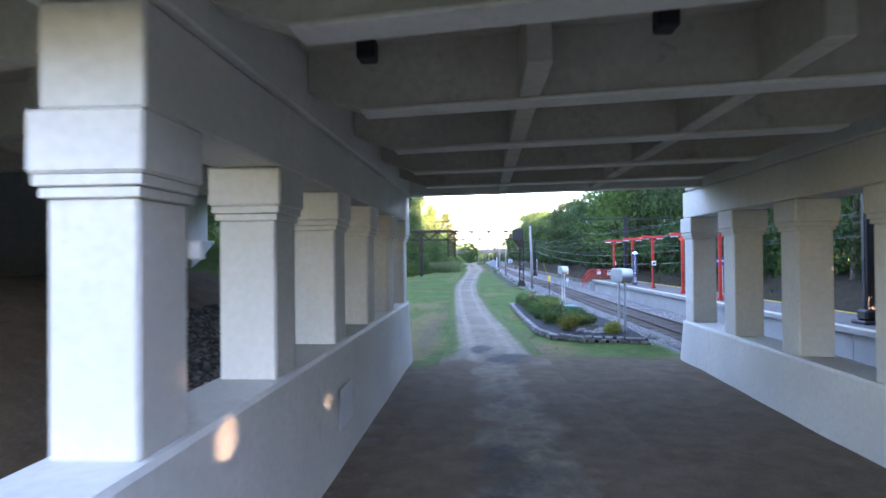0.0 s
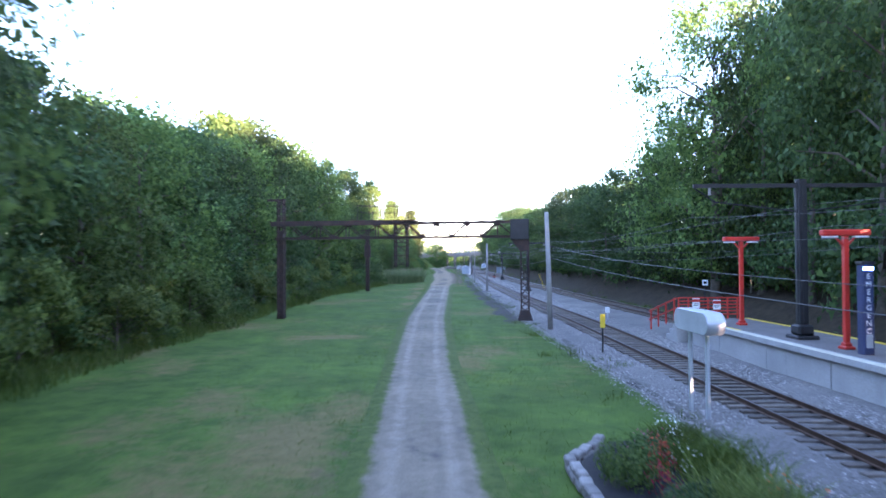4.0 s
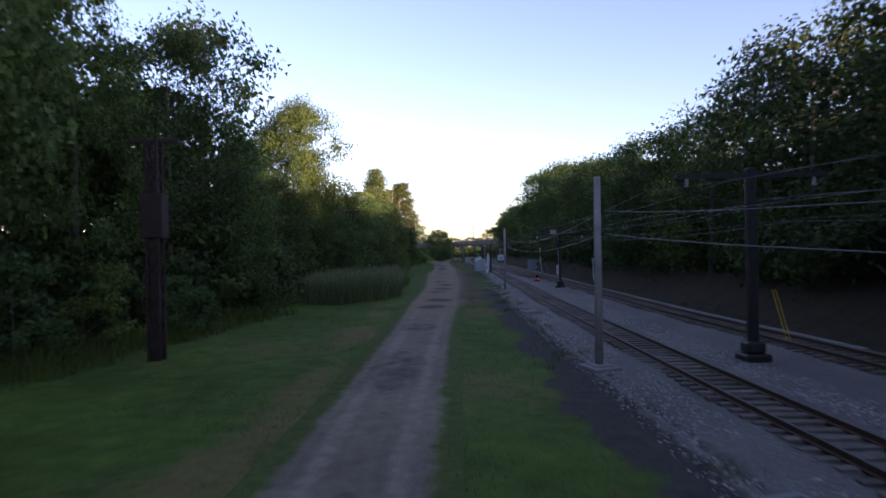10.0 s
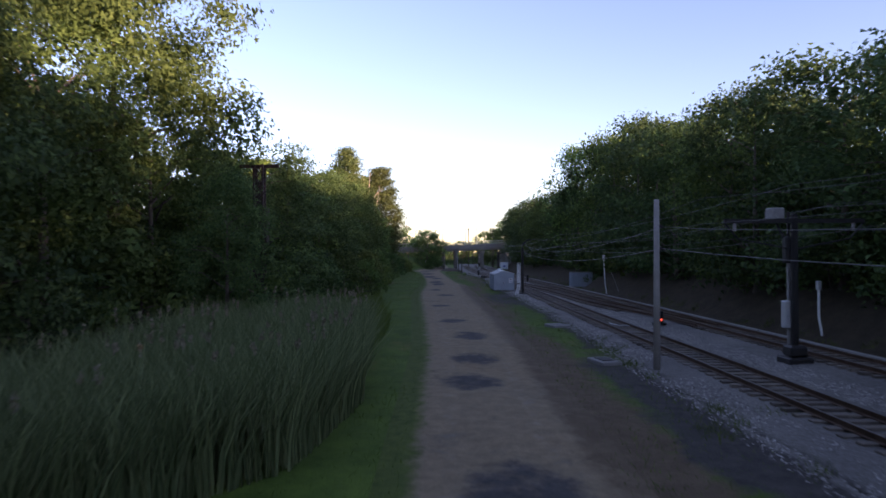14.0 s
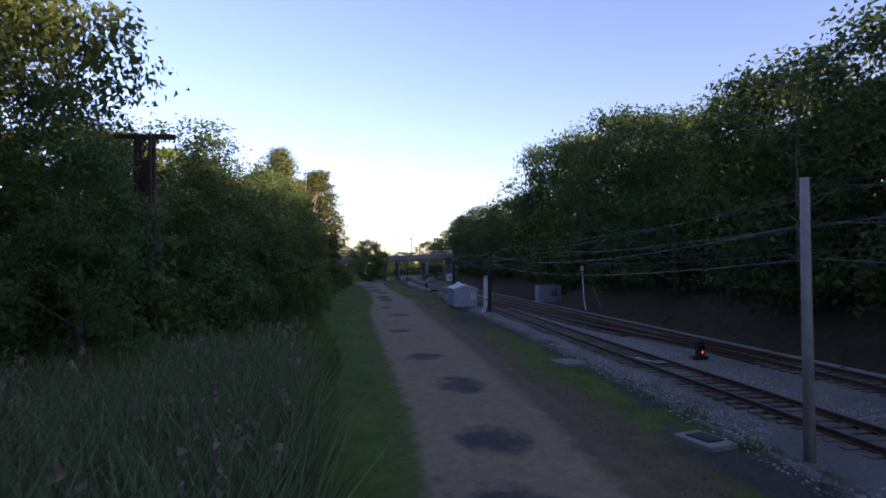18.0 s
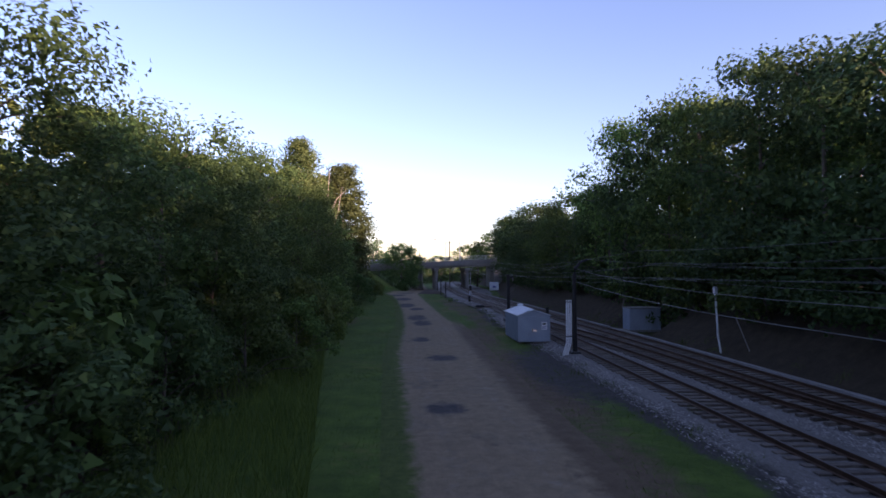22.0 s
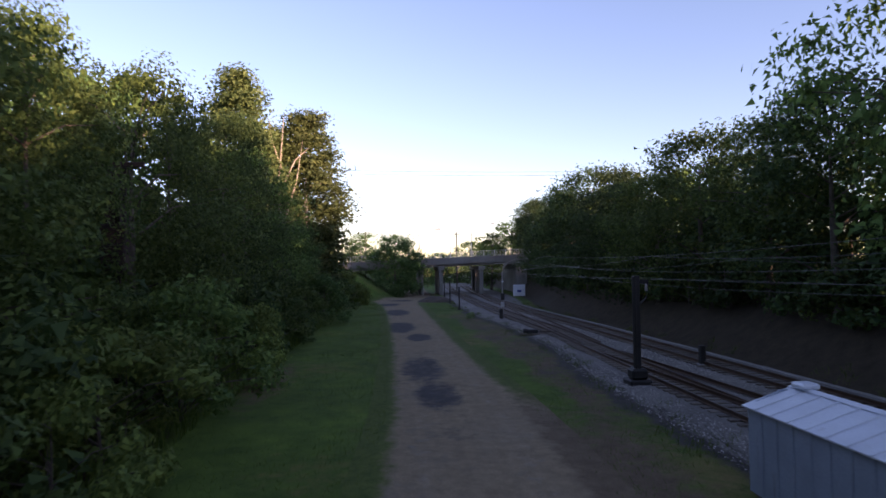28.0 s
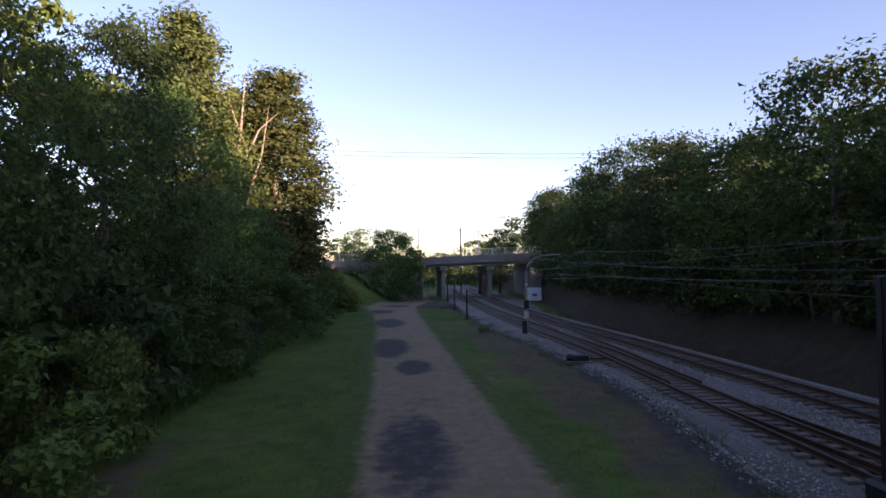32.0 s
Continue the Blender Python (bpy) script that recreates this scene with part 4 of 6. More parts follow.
# ---- overhead line ----
def catenary_mast(x, y, h=7.8, arm=4.6, base=0.1, both=True, w=0.17):
    t = thing("catenary_mast", (x, y, base), "black riveted steel catenary mast with a cross arm", "mast", "catenary masts")
    part("foot", Mesh().box(-0.45, 0.45, -0.45, 0.45, -0.1, 0.18, 0.05).box(-0.32, 0.32, -0.32, 0.32, 0.18, 0.6, 0.08), BLACK, t)
    part("mast", Mesh().box(-w, w, -w, w, 0.5, h, 0.02).box(-w - 0.03, w + 0.03, -0.05, 0.05, 0.55, h - 0.05).box(-0.05, 0.05, -w - 0.03, w + 0.03, 0.55, h - 0.05), BLACK, t)
    part("arm", Mesh().bar((-arm if both else 0, 0, h - 0.25), (arm, 0, h - 0.25), 0.12, 0.16), BLACK, t)
    part("hanger", Mesh().tube([(arm, 0, h - 0.3), (arm * 0.8, 0, h - 0.9), (0, 0, h - 1.3)], 0.03, 6), BLACK, t)
    if both:
        part("hanger", Mesh().tube([(-arm, 0, h - 0.3), (-arm * 0.8, 0, h - 0.9), (0, 0, h - 1.3)], 0.03, 6), BLACK, t)
    for s in (-1, 1) if both else (1,):
        part("insulator", Mesh().tube([(s * arm * 0.85, 0, h - 0.32), (s * arm * 0.85, 0, h - 0.62)], [0.05, 0.07], 8), POLE_W, t)
    return t


for x, y, b in ((14.35, 59.6, PFH - 0.02), (14.92, 24.88, PFH - 0.02)):
    catenary_mast(x, y, 7.65 - b, 4.3, b)
for x, y, h, w in ((11.65, 117.2, 6.6, 0.15), (12.15, 156.0, 5.4, 0.085)):
    catenary_mast(x, y, h, 2.6, w=w)
for x, y, h in ((8.2, 216.35, 4.3),):
    catenary_mast(x, y, h, 0.5, both=False, w=0.115)


def timber_pole(x, y, h, r=0.15, lean=0.03):
    t = thing("utility_pole", (x, y, 0), "weathered grey round utility pole carrying cables", "pole", "utility poles")
    part("pole", Mesh().tube([(0, 0, -0.05), (lean * 0.4, 0, h * 0.5), (lean, 0, h)], [r * 1.12, r, r * 0.85], 14), POLE_W, t, smooth=True)
    for z in (5.25 - 0.25 * (y > 150), 4.5 - 0.25 * (y > 150)):
        part("bracket", Mesh().box(-0.05, 0.25, -0.05, 0.05, z - 0.05, z + 0.05, 0.01), BLACK, t)
    return t


POLES = [(7.0, 38, 7.4), (6.85, 73.9, 7.45), (6.08, 116.3, 6.4), (6.62, 154.9, 5.95)]
for x, y, h in POLES[1:]:
    timber_pole(x, y, h, 0.15 if y < 80 else 0.125 if y < 130 else 0.105, lean=-0.2 if y < 80 else 0.03)


def cable(points, r, name="cable", material=None, label="grey sagging cable between poles", group="cables", sag=0.5):
    pts = []
    for (a, b) in zip(points[:-1], points[1:]):
        a, b = Vector(a), Vector(b)
        n = 10
        for i in range(n + (b == Vector(points[-1]))):
            s = i / n
            p = a.lerp(b, s)
            p.z -= sag * 4 * s * (1 - s) * ((b - a).length / 32)
            pts.append(p)
    ob = part(name, Mesh().tube(pts, r, 6, False), material or CABLE)
    return tagged(ob, label, "cable", group)


for z, r, sg_, ze in ((5.25, 0.010, 0.6, 4.6), (4.5, 0.012, 0.5, 3.9)):
    cable([(10.2, 23.9, ze)] + [(x + 0.22, y, z - 0.25 * (y > 150)) for x, y, h in POLES[1:]] + [(8.3, 194.4, z - 0.3)], r, sag=sg_)
# contact and feeder wires over both tracks
for table, hs in ((TRACK_1, (5.15, 6.1)), (TRACK_2, (5.0, 5.9))):
    for z in hs:
        yy = [-40, 24, 59, 90, 119, 156, 195, 218, 247, 292, 360]
        cable([(float(lerp(table, y)), y, z - 0.9 * smooth_step(165, 215, np.array(float(y))) ) for y in yy], 0.008, "overhead_wire", WIRE, "thin dark overhead wire along the track", "overhead wires", 0.16 if z < 5.5 else 0.5)
for dx, z in ((-0.4, 6.6), (0.5, 5.75), (1.6, 4.9)):
    cable([(12.6 + dx + 2.2 * (y < 90), y, z - 0.9 * float(smooth_step(165, 215, np.array(float(y))))) for y in (-40, 24, 59, 119, 156, 195, 247, 292)], 0.009, "feeder_cable", CABLE, "grey feeder cable strung between masts", "feeder cables", 0.35)

# ---- signal gantry across the path ----
GY = 79.6
gan = thing("signal_gantry", pose(6.05, GY, 0, 0, 0, -7.0) @ Matrix.Translation((-6.0, 0, 0)), "rusty lattice steel signal gantry across the path", "gantry")


def lattice(parent, a, b, w, d, panels, chord=0.09, lace=0.05):
    """A four-chord laced member from a to b, its section w by d; each bar a part."""
    a, b = Vector(a), Vector(b)
    s, u = Vector((1, 0, 0)), Vector((0, 1, 0))
    cs = [s * (w / 2 * i) + u * (d / 2 * j) for i, j in ((-1, -1), (1, -1), (1, 1), (-1, 1))]
    for c in cs:
        part("angle_bar", Mesh().bar(a + c, b + c, chord), RUST, parent)
    shared = {}
    for k in range(panels):
        p, q = a.lerp(b, k / panels), a.lerp(b, (k + 1) / panels)
        for i in range(4):
            for flip in (0, 1):
                c, e = (cs[i], cs[(i + 1) % 4]) if (k + flip) % 2 else (cs[(i + 1) % 4], cs[i])
                key = (i, (k + flip) % 2)
                if key not in shared:
                    shared[key] = Mesh().bar(c, e + q - p, lace, lace * 0.5).data("lace_bar", RUST)
                part("lace_bar", shared[key], None, parent, at=Matrix.Translation(p))


GX0, GX1 = -12.4, 6.0
lattice(gan, (GX1, 0, 0.5), (GX1, 0, 6.03), 0.55, 0.62, 12, 0.10, 0.06)
part("footing", Mesh().add([(GX1 - .55, -.6, 0), (GX1 + .55, -.6, 0), (GX1 + .55, .6, 0), (GX1 - .55, .6, 0), (GX1 - .33, -.36, .75), (GX1 + .33, -.36, .75), (GX1 + .33, .36, .75), (GX1 - .33, .36, .75)],
                           [(3, 2, 1, 0), (4, 5, 6, 7), (0, 1, 5, 4), (1, 2, 6, 5), (2, 3, 7, 6), (3, 0, 4, 7)]), RUST, gan, "orange rusted base plate")
part("relay_case", Mesh().box(GX1 - 1.04, GX1 + 0.30, -0.5, 0.5, 5.88, 7.35, 0.03), BLACK, gan, "dark plated box at the gantry's end")
part("gusset", Mesh().add([(GX1 - 1.0, -.34, 5.88), (GX1 + .28, -.34, 5.88), (GX1 + .3, -.34, 5.03), (GX1 - .3, -.34, 5.03), (GX1 - 1.0, .34, 5.88), (GX1 + .28, .34, 5.88), (GX1 + .3, .34, 5.03), (GX1 - .3, .34, 5.03)],
                          [(0, 1, 2, 3), (7, 6, 5, 4), (0, 3, 7, 4), (1, 5, 6, 2), (2, 6, 7, 3), (0, 4, 5, 1)]), RUST, gan)
for yy in (-0.45, 0.45):
    part("chord", Mesh().box(GX0 - 0.3, GX1 - 1.05, yy - 0.06, yy + 0.06, 7.11, 7.25).box(GX0 - 0.3, GX1 - 1.05, yy - 0.09, yy + 0.09, 7.09, 7.12), RUST, gan)
    part("chord", Mesh().box(GX0 - 0.3, GX1 - 1.05, yy - 0.06, yy + 0.06, 6.03, 6.17).box(GX0 - 0.3, GX1 - 1.05, yy - 0.09, yy + 0.09, 6.16, 6.19), RUST, gan)
    nodes_ = [5.17 - 1.125 * (15 - k) for k in range(16)]
    for k in range(15):
        a, b = nodes_[k], nodes_[k + 1]
        up = k % 2
        part("diagonal", Mesh().bar((a, yy, 6.13 if up else 7.15), (b, yy, 7.15 if up else 6.13), 0.05, 0.075), RUST, gan)
        if up:
            part("upright", Mesh().bar((b, yy, 6.13), (b, yy, 7.15), 0.06, 0.09), RUST, gan)
        part("gusset_plate", Mesh().box(b - 0.16, b + 0.16, yy - 0.012, yy + 0.012, 6.09 if not up else 6.95, 6.31 if not up else 7.17), RUST, gan)
        part("splice_plate", Mesh().box(b - 0.2, b + 0.2, yy - 0.075, yy + 0.075, 7.252, 7.275), RUST, gan)
for k in range(15):
    a, b = nodes_[k], nodes_[k + 1]
    for z in (6.11, 7.19):
        part("lacing", Mesh().bar((a, -0.45, z), (b, 0.45, z), 0.06, 0.03).bar((b, -0.45, z), (b, 0.45, z), 0.06, 0.03), RUST, gan)
# left leg
lattice(gan, (GX0, 0, 0), (GX0, 0, 9.13), 0.42, 0.42, 16, 0.10, 0.06)
part("leg_plate", Mesh().box(GX0 - 0.2, GX0 + 0.2, -0.2, 0.2, 0, 6.63, 0.02), RUST, gan)
part("crossarm", Mesh().box(GX0 - 1.1, GX0 + 0.3, -0.06, 0.06, 8.98, 9.13), RUST, gan)
# hanging signal ladder with a railed stand above
lattice(gan, (-3.1, 0, 3.9), (-3.1, 0, 7.23), 0.9, 0.8, 6, 0.08, 0.05)
hl = gan
for i in range(10):
    part("rung", Mesh().bar((-3.6, -0.42, 4.1 + 0.33 * i), (-2.6, -0.42, 4.1 + 0.33 * i), 0.04), RUST, hl)
part("walkway", Mesh().box(-8.5, -2.0, -0.6, 0.6, 7.29, 7.39).box(-13.0, -3.6, -0.62, -0.55, 7.03, 7.39), RUST, gan, "walkway plate on the gantry")
for x in (-6.3, -5.4, -4.5, -3.5, -2.45):
    for yy in (-0.55, 0.55):
        part("rail_post", Mesh().bar((x, yy, 7.39), (x, yy, 8.5 if x > -4 or yy < 0 else 8.2), 0.04), BLACK, gan)
for yy in (-0.55, 0.55):
    part("hand_rail", Mesh().bar((-6.3, yy, 8.5), (-2.45, yy, 8.5), 0.04), BLACK, gan)
    part("mid_rail", Mesh().bar((-6.3, yy, 7.98), (-3.5, yy, 7.98), 0.03), BLACK, gan)
part("hand_rail", Mesh().bar((-2.45, -0.55, 8.5), (-2.45, 0.55, 8.5), 0.04), BLACK, gan)


def old_mast(x, y, h, label="rusty abandoned steel mast with a crossarm among leaves"):
    t = thing("rusted_mast", (x, y, 0), label, "mast", "abandoned masts")
    lattice(t, (0, 0, 0), (0, 0, h), 0.42, 0.42, int(h * 1.6), 0.09, 0.06)
    part("core", Mesh().box(-0.16, 0.16, -0.16, 0.16, 0, h * 0.9, 0.02), RUST, t)
    part("crossarm", Mesh().box(-0.95, 0.95, -0.06, 0.06, h - 0.16, h, 0.01), RUST, t)
    part("case", Mesh().box(-0.42, 0.42, -0.3, 0.3, h * 0.55, h * 0.75, 0.04), RUST, t)
    return t


old_mast(-10.1, 119.2, 8.5)
old_mast(-9.5, 163.9, 8.5)
old_mast(-11.0, 214.2, 8.6)


# ---- beside the path ----
def capsule_case(x, y, z0, turn):
    """A long pale case with round ends on two legs, lying along the track."""
    t = thing("signal_case", pose(x, y, 0, 0, 0, turn), "pale grey rounded metal case on two steel legs", "equipment case", "trackside cases")
    for s in (-0.56, 0.56):
        part("leg", Mesh().box(-0.045, 0.045, s - 0.07, s + 0.07, -0.05, z0 + 0.1, 0.01), GALV, t)
    v, f = [], []
    n = 28
    for xx, sc in ((-0.26, 0.95), (-0.235, 1.0), (0.235, 1.0), (0.26, 0.95)):
        for i in range(n):
            a = 2 * math.pi * (i + 0.5) / n
            cy, cz = math.cos(a), math.sin(a)
            v.append((xx, 0.82 * (1 if cy > 0 else -1) + 0.33 * cy * sc, z0 + 0.32 + 0.32 * cz * sc))
    for k in range(3):
        f += [(k * n + (i + 1) % n, k * n + i, (k + 1) * n + i, (k + 1) * n + (i + 1) % n) for i in range(n)]
    f += [tuple(reversed(range(n))), tuple(range(3 * n, 4 * n))]
    part("case", Mesh().add(v, f), GALV, t)
    part("hinge", Mesh().box(-0.272, -0.262, -0.7, 0.7, z0 + 0.60, z0 + 0.62), GALV, t)
    return t


capsule_case(6.95, 30.9, 2.72, 1)
capsule_case(7.4, 53.0, 2.4, 1)
# yellow marker stake
ys_ = thing("marker_stake", (7.66, 64.51, 0), "yellow marker plate on a thin dark stake", "marker")
part("stake", Mesh().box(-0.035, 0.035, -0.03, 0.03, -0.05, 1.5), BLACK, ys_)
part("plate", Mesh().box(-0.12, 0.12, -0.045, -0.032, 1.2, 1.85, 0.01), YELLOW, ys_)
# small white post by the track
ws = thing("marker_post", (11.76, 78.59, 0.05), "short white post with a pale box on top", "marker")
part("post", Mesh().box(-0.05, 0.05, -0.05, 0.05, 0, 0.6), GALV, ws)
part("box", Mesh().box(-0.14, 0.14, -0.1, 0.1, 0.55, 0.95, 0.03), WHITE, ws)
# yellow guy-wire guards
for dx in (0.0, 0.14):
    gg = thing("guy_wire", (14.2 + dx, 119.6, 0), "yellow sleeve on a slanting guy wire", "guy wire", "guy wires")
    part("sleeve", Mesh().tube([(0, 0, 0.1), (-0.75, -0.3, 2.3)], 0.016, 8), YELLOW, gg)
    part("anchor", Mesh().tube([(0.02, 0, -0.1), (0, 0, 0.2)], 0.05, 8), BLACK, gg)

# signal mast between the tracks
sm = thing("signal_mast", (12.09, 156.27, 0.1), "railway signal mast with a white case and red lamp", "railway signal")
part("mast", Mesh().tube([(0, 0, 0), (0, 0, 4.2)], 0.07, 10), POLE_W, sm)
part("case", Mesh().box(-0.22, 0.12, -0.15, 0.15, 1.2, 2.2, 0.03), GALV, sm, "grey equipment case")
part("foot", Mesh().box(-0.25, 0.25, -0.25, 0.25, 0, 0.2, 0.03), OLD_CONC, sm)
part("head", Mesh().box(-0.2, 0.2, -0.2, 0.1, 3.6, 4.6, 0.05), BLACK, sm)
part("transformer", Mesh().box(-0.75, -0.25, -0.25, 0.25, 5.2, 5.65, 0.05), OLD_CONC, sm, "grey box at the top")
part("bracket", Mesh().bar((-0.5, 0, 5.2), (0, 0, 4.2), 0.06).bar((0, 0, 4.2), (0, 0, 5.5), 0.08), BLACK, sm)
red_lens = bpy.data.materials.new("red_lens")
red_lens.use_nodes = True
rb = red_lens.node_tree.nodes["Principled BSDF"]
rb.inputs["Base Color"].default_value, rb.inputs["Emission Color"].default_value, rb.inputs["Emission Strength"].default_value = (0.8, 0.05, 0.03, 1), (1, 0.12, 0.06, 1), 0.5
ds = thing("dwarf_signal", (11.60, 167.62, 0.1), "low dwarf railway signal with a lit red lamp", "railway signal")
part("case", Mesh().box(-0.16, 0.16, -0.14, 0.14, 0.1, 0.75, 0.04), BLACK, ds)
part("base", Mesh().box(-0.4, 0.3, -0.2, 0.2, 0, 0.12, 0.03), BLACK, ds)
part("hood", Mesh().tube([(0, -0.14, 0.55), (0, -0.3, 0.55)], 0.085, 12, False).tube([(0, -0.14, 0.3), (0, -0.3, 0.3)], 0.085, 12, False), BLACK, ds)
part("lens", Mesh().tube([(0, -0.142, 0.3), (0, -0.15, 0.3)], 0.075, 12), red_lens, ds, "lit red lens")


def white_post(x, y, h, lean=0.0):
    t = thing("conduit_post", (x, y, float(height(x, y))), "pale conduit rising on a thin post", "post", "conduit posts")
    part("pipe", Mesh().tube([(0.15, 0, -0.05), (0.1, 0, 0.35), (0, 0, 0.9), (lean, 0, h)], 0.055, 10), WHITE, t)
    part("head", Mesh().box(lean - 0.1, lean + 0.1, -0.1, 0.1, h - 0.02, h + 0.4, 0.03), GALV, t)
    return t


white_post(16.75, 161.7, 2.2)
white_post(15.98, 193.11, 3.4, -0.12)
gw = thing("leaning_stake", (16.78, 191.23, 0.4), "thin pale stake leaning over", "stake")
part("stake", Mesh().tube([(0, 0, -0.1), (-0.7, 0.2, 1.9)], 0.03, 6), POLE_W, gw)

# conduits climbing a black pole
cp = thing("feeder_pole", (8.07, 194.21, 0), "black steel pole with a curved arm and a white conduit bundle", "pole")
part("pole", Mesh().tube([(0, 0, 0), (0, 0, 4.6), (0.08, 0, 5.0), (0.35, 0, 5.35), (0.8, 0, 5.5)], [0.13, 0.11, 0.1, 0.06, 0.05], 12), BLACK, cp)
part("foot", Mesh().box(-0.3, 0.3, -0.3, 0.3, -0.05, 0.25, 0.05), BLACK, cp)
for k in range(3):
    x = -0.56 + 0.12 * k
    part("conduit", Mesh().tube([(x - 0.22, -0.3, -0.1), (x - 0.18, -0.3, 0.25), (x - 0.02, -0.3, 0.7), (x, -0.3, 1.0), (x + 0.02, -0.3, 3.2)], 0.045, 10), WHITE, cp, "white plastic conduit")
for z in (3.1, 1.15):
    part("strap", Mesh().bar((-0.64, -0.36, z), (-0.2, -0.36, z), 0.03, 0.05), BLACK, cp)


# ---- equipment shed ----
def shed():
    t = thing("equipment_shed", pose(5.9, 199.9, 0.05), "blue-grey ribbed metal shed with a pale roof and double doors", "shed")
    W, D, H, P = 2.1, 4.85, 1.84, 2.2
    for i in range(10):
        y = i * D / 10
        for x in (0.0, W):
            s = -1 if x == 0 else 1
            part("wall_panel", Mesh().box(x - 0.015, x + 0.015, y + 0.004, y + D / 10 - 0.004, 0.08, H), SHED, t)
            part("rib", Mesh().box(min(x, x + s * 0.045), max(x, x + s * 0.045), y - 0.02, y + 0.02, 0.08, H, 0.006), SHED, t)
    for y, s in ((0, -1), (D, 1)):
        part("gable", Mesh().prism([(0, 0.08), (W, 0.08), (W, H), (W / 2 + 0.35, P - 0.06), (W / 2 - 0.35, P - 0.06), (0, H)], y - 0.015, y + 0.015), SHED, t)
    for i in range(10):
        y = -0.1 + i * (D + 0.2) / 10
        for s in (-1, 1):
            x0, x1 = W / 2, (W / 2 + s * (W / 2 + 0.1))
            part("roof_panel", Mesh().add([(x0, y + .006, P), (x1, y + .006, H - 0.02), (x1, y + (D + .2) / 10 - .006, H - 0.02), (x0, y + (D + .2) / 10 - .006, P), (x0, y + .006, P - .03), (x1, y + .006, H - .05), (x1, y + (D + .2) / 10 - .006, H - .05), (x0, y + (D + .2) / 10 - .006, P - .03)],
                                      [(0, 1, 2, 3), (7, 6, 5, 4), (0, 4, 5, 1), (1, 5, 6, 2), (2, 6, 7, 3), (3, 7, 4, 0)]), SHED_ROOF, t)
            part("roof_seam", Mesh().bar((x0, y, P + 0.012), (x1, y, H - 0.008), 0.03, 0.03), SHED_ROOF, t)
    part("ridge_cap", Mesh().prism([(W / 2 - 0.12, P - 0.02), (W / 2, P + 0.03), (W / 2 + 0.12, P - 0.02)], -0.1, D + 0.1), SHED_ROOF, t)
    part("vent", Mesh().box(W / 2 - 0.2, W / 2 + 0.2, D - 0.5, D - 0.1, P + 0.0, P + 0.13, 0.04), SHED_ROOF, t, "low roof vent")
    for x0, x1 in ((0.28, 1.0), (1.02, 1.74)):
        d = part("door", Mesh().box(x0, x1, -0.04, -0.018, 0.12, 1.68, 0.006), SHED, t)
        part("frame", Mesh().box(x0 - 0.02, x0 + 0.02, -0.05, -0.041, 0.12, 1.68).box(x1 - 0.02, x1 + 0.02, -0.05, -0.041, 0.12, 1.68), SHED, d)
    part("lintel", Mesh().box(0.22, 1.8, -0.055, -0.016, 1.70, 1.76), SHED, t)
    part("handle", Mesh().box(0.93, 0.97, -0.08, -0.041, 0.75, 0.95, 0.01), BLACK, t)
    part("latch", Mesh().box(1.03, 1.1, -0.07, -0.041, 0.82, 0.88), GALV, t)
    sn = part("notice", Mesh().box(1.56, 1.93, -0.062, -0.052, 0.88, 1.38), WHITE, t, "white notice on the door")
    part("picture", Mesh().box(1.62, 1.84, -0.066, -0.0625, 1.2, 1.32), BLACK, sn)
    part("text_bar", Mesh().box(1.6, 1.88, -0.066, -0.0625, 1.08, 1.11).box(1.6, 1.86, -0.066, -0.0625, 1.01, 1.035).box(1.6, 1.88, -0.066, -0.0625, 0.95, 0.975), BLUE, sn)
    part("skid", Mesh().box(0.1, 0.22, -0.05, D, -0.06, 0.1).box(W - 0.22, W - 0.1, -0.05, D, -0.06, 0.1), SLEEPER, t, "timber skid")
    part("step", Mesh().box(0.95, 1.95, -0.42, -0.12, 0.0, 0.06, 0.01).box(0.98, 1.04, -0.4, -0.1, -0.06, 0.0).box(1.86, 1.92, -0.4, -0.1, -0.06, 0.0), SLEEPER, t, "wooden doorstep")
    return t


shed()
# second steel cabinet across the tracks
hb = thing("equipment_cabinet", (15.8, 205.91, 0.15), "blue-grey ribbed steel equipment cabinet", "cabinet")
part("body", Mesh().box(0, 2.4, 0, 1.4, 0, 1.65, 0.02), SHED, hb)
for i in range(9):
    part("rib", Mesh().box(i * 0.3 - 0.02, i * 0.3 + 0.02, -0.04, 0.0, 0.02, 1.63), SHED, hb)
for i in range(5):
    part("rib", Mesh().box(-0.04, 0.0, i * 0.34 - 0.02, i * 0.34 + 0.02, 0.02, 1.63), SHED, hb)
part("roof", Mesh().box(-0.06, 2.46, -0.06, 1.46, 1.65, 1.72, 0.02), OLD_CONC, hb)
part("plinth", Mesh().box(-0.1, 2.5, -0.1, 1.5, -0.3, 0.0), OLD_CONC, hb)
# concrete blocks and drain covers beside the bed
for x, y, s in ((6.32, 105, 0.9), (6.05, 116.14, 1.0), (6.25, 133.83, 1.1), (5.9, 167.83, 1.0), (5.27, 156.56, 0.8)):
    bl = thing("concrete_pad", pose(x, y, 0.0, 0, 0, 17 * s), "weathered concrete pad sunk in the ballast edge", "concrete pad", "concrete pads")
    part("slab", Mesh().box(-0.5 * s, 0.5 * s, -0.6, 0.6, -0.08, 0.14, 0.03), OLD_CONC, bl)
    part("lid", Mesh().box(-0.3 * s, 0.3 * s, -0.35, 0.35, 0.142, 0.17, 0.01), BLACK if s < 0.95 else OLD_CONC, bl)

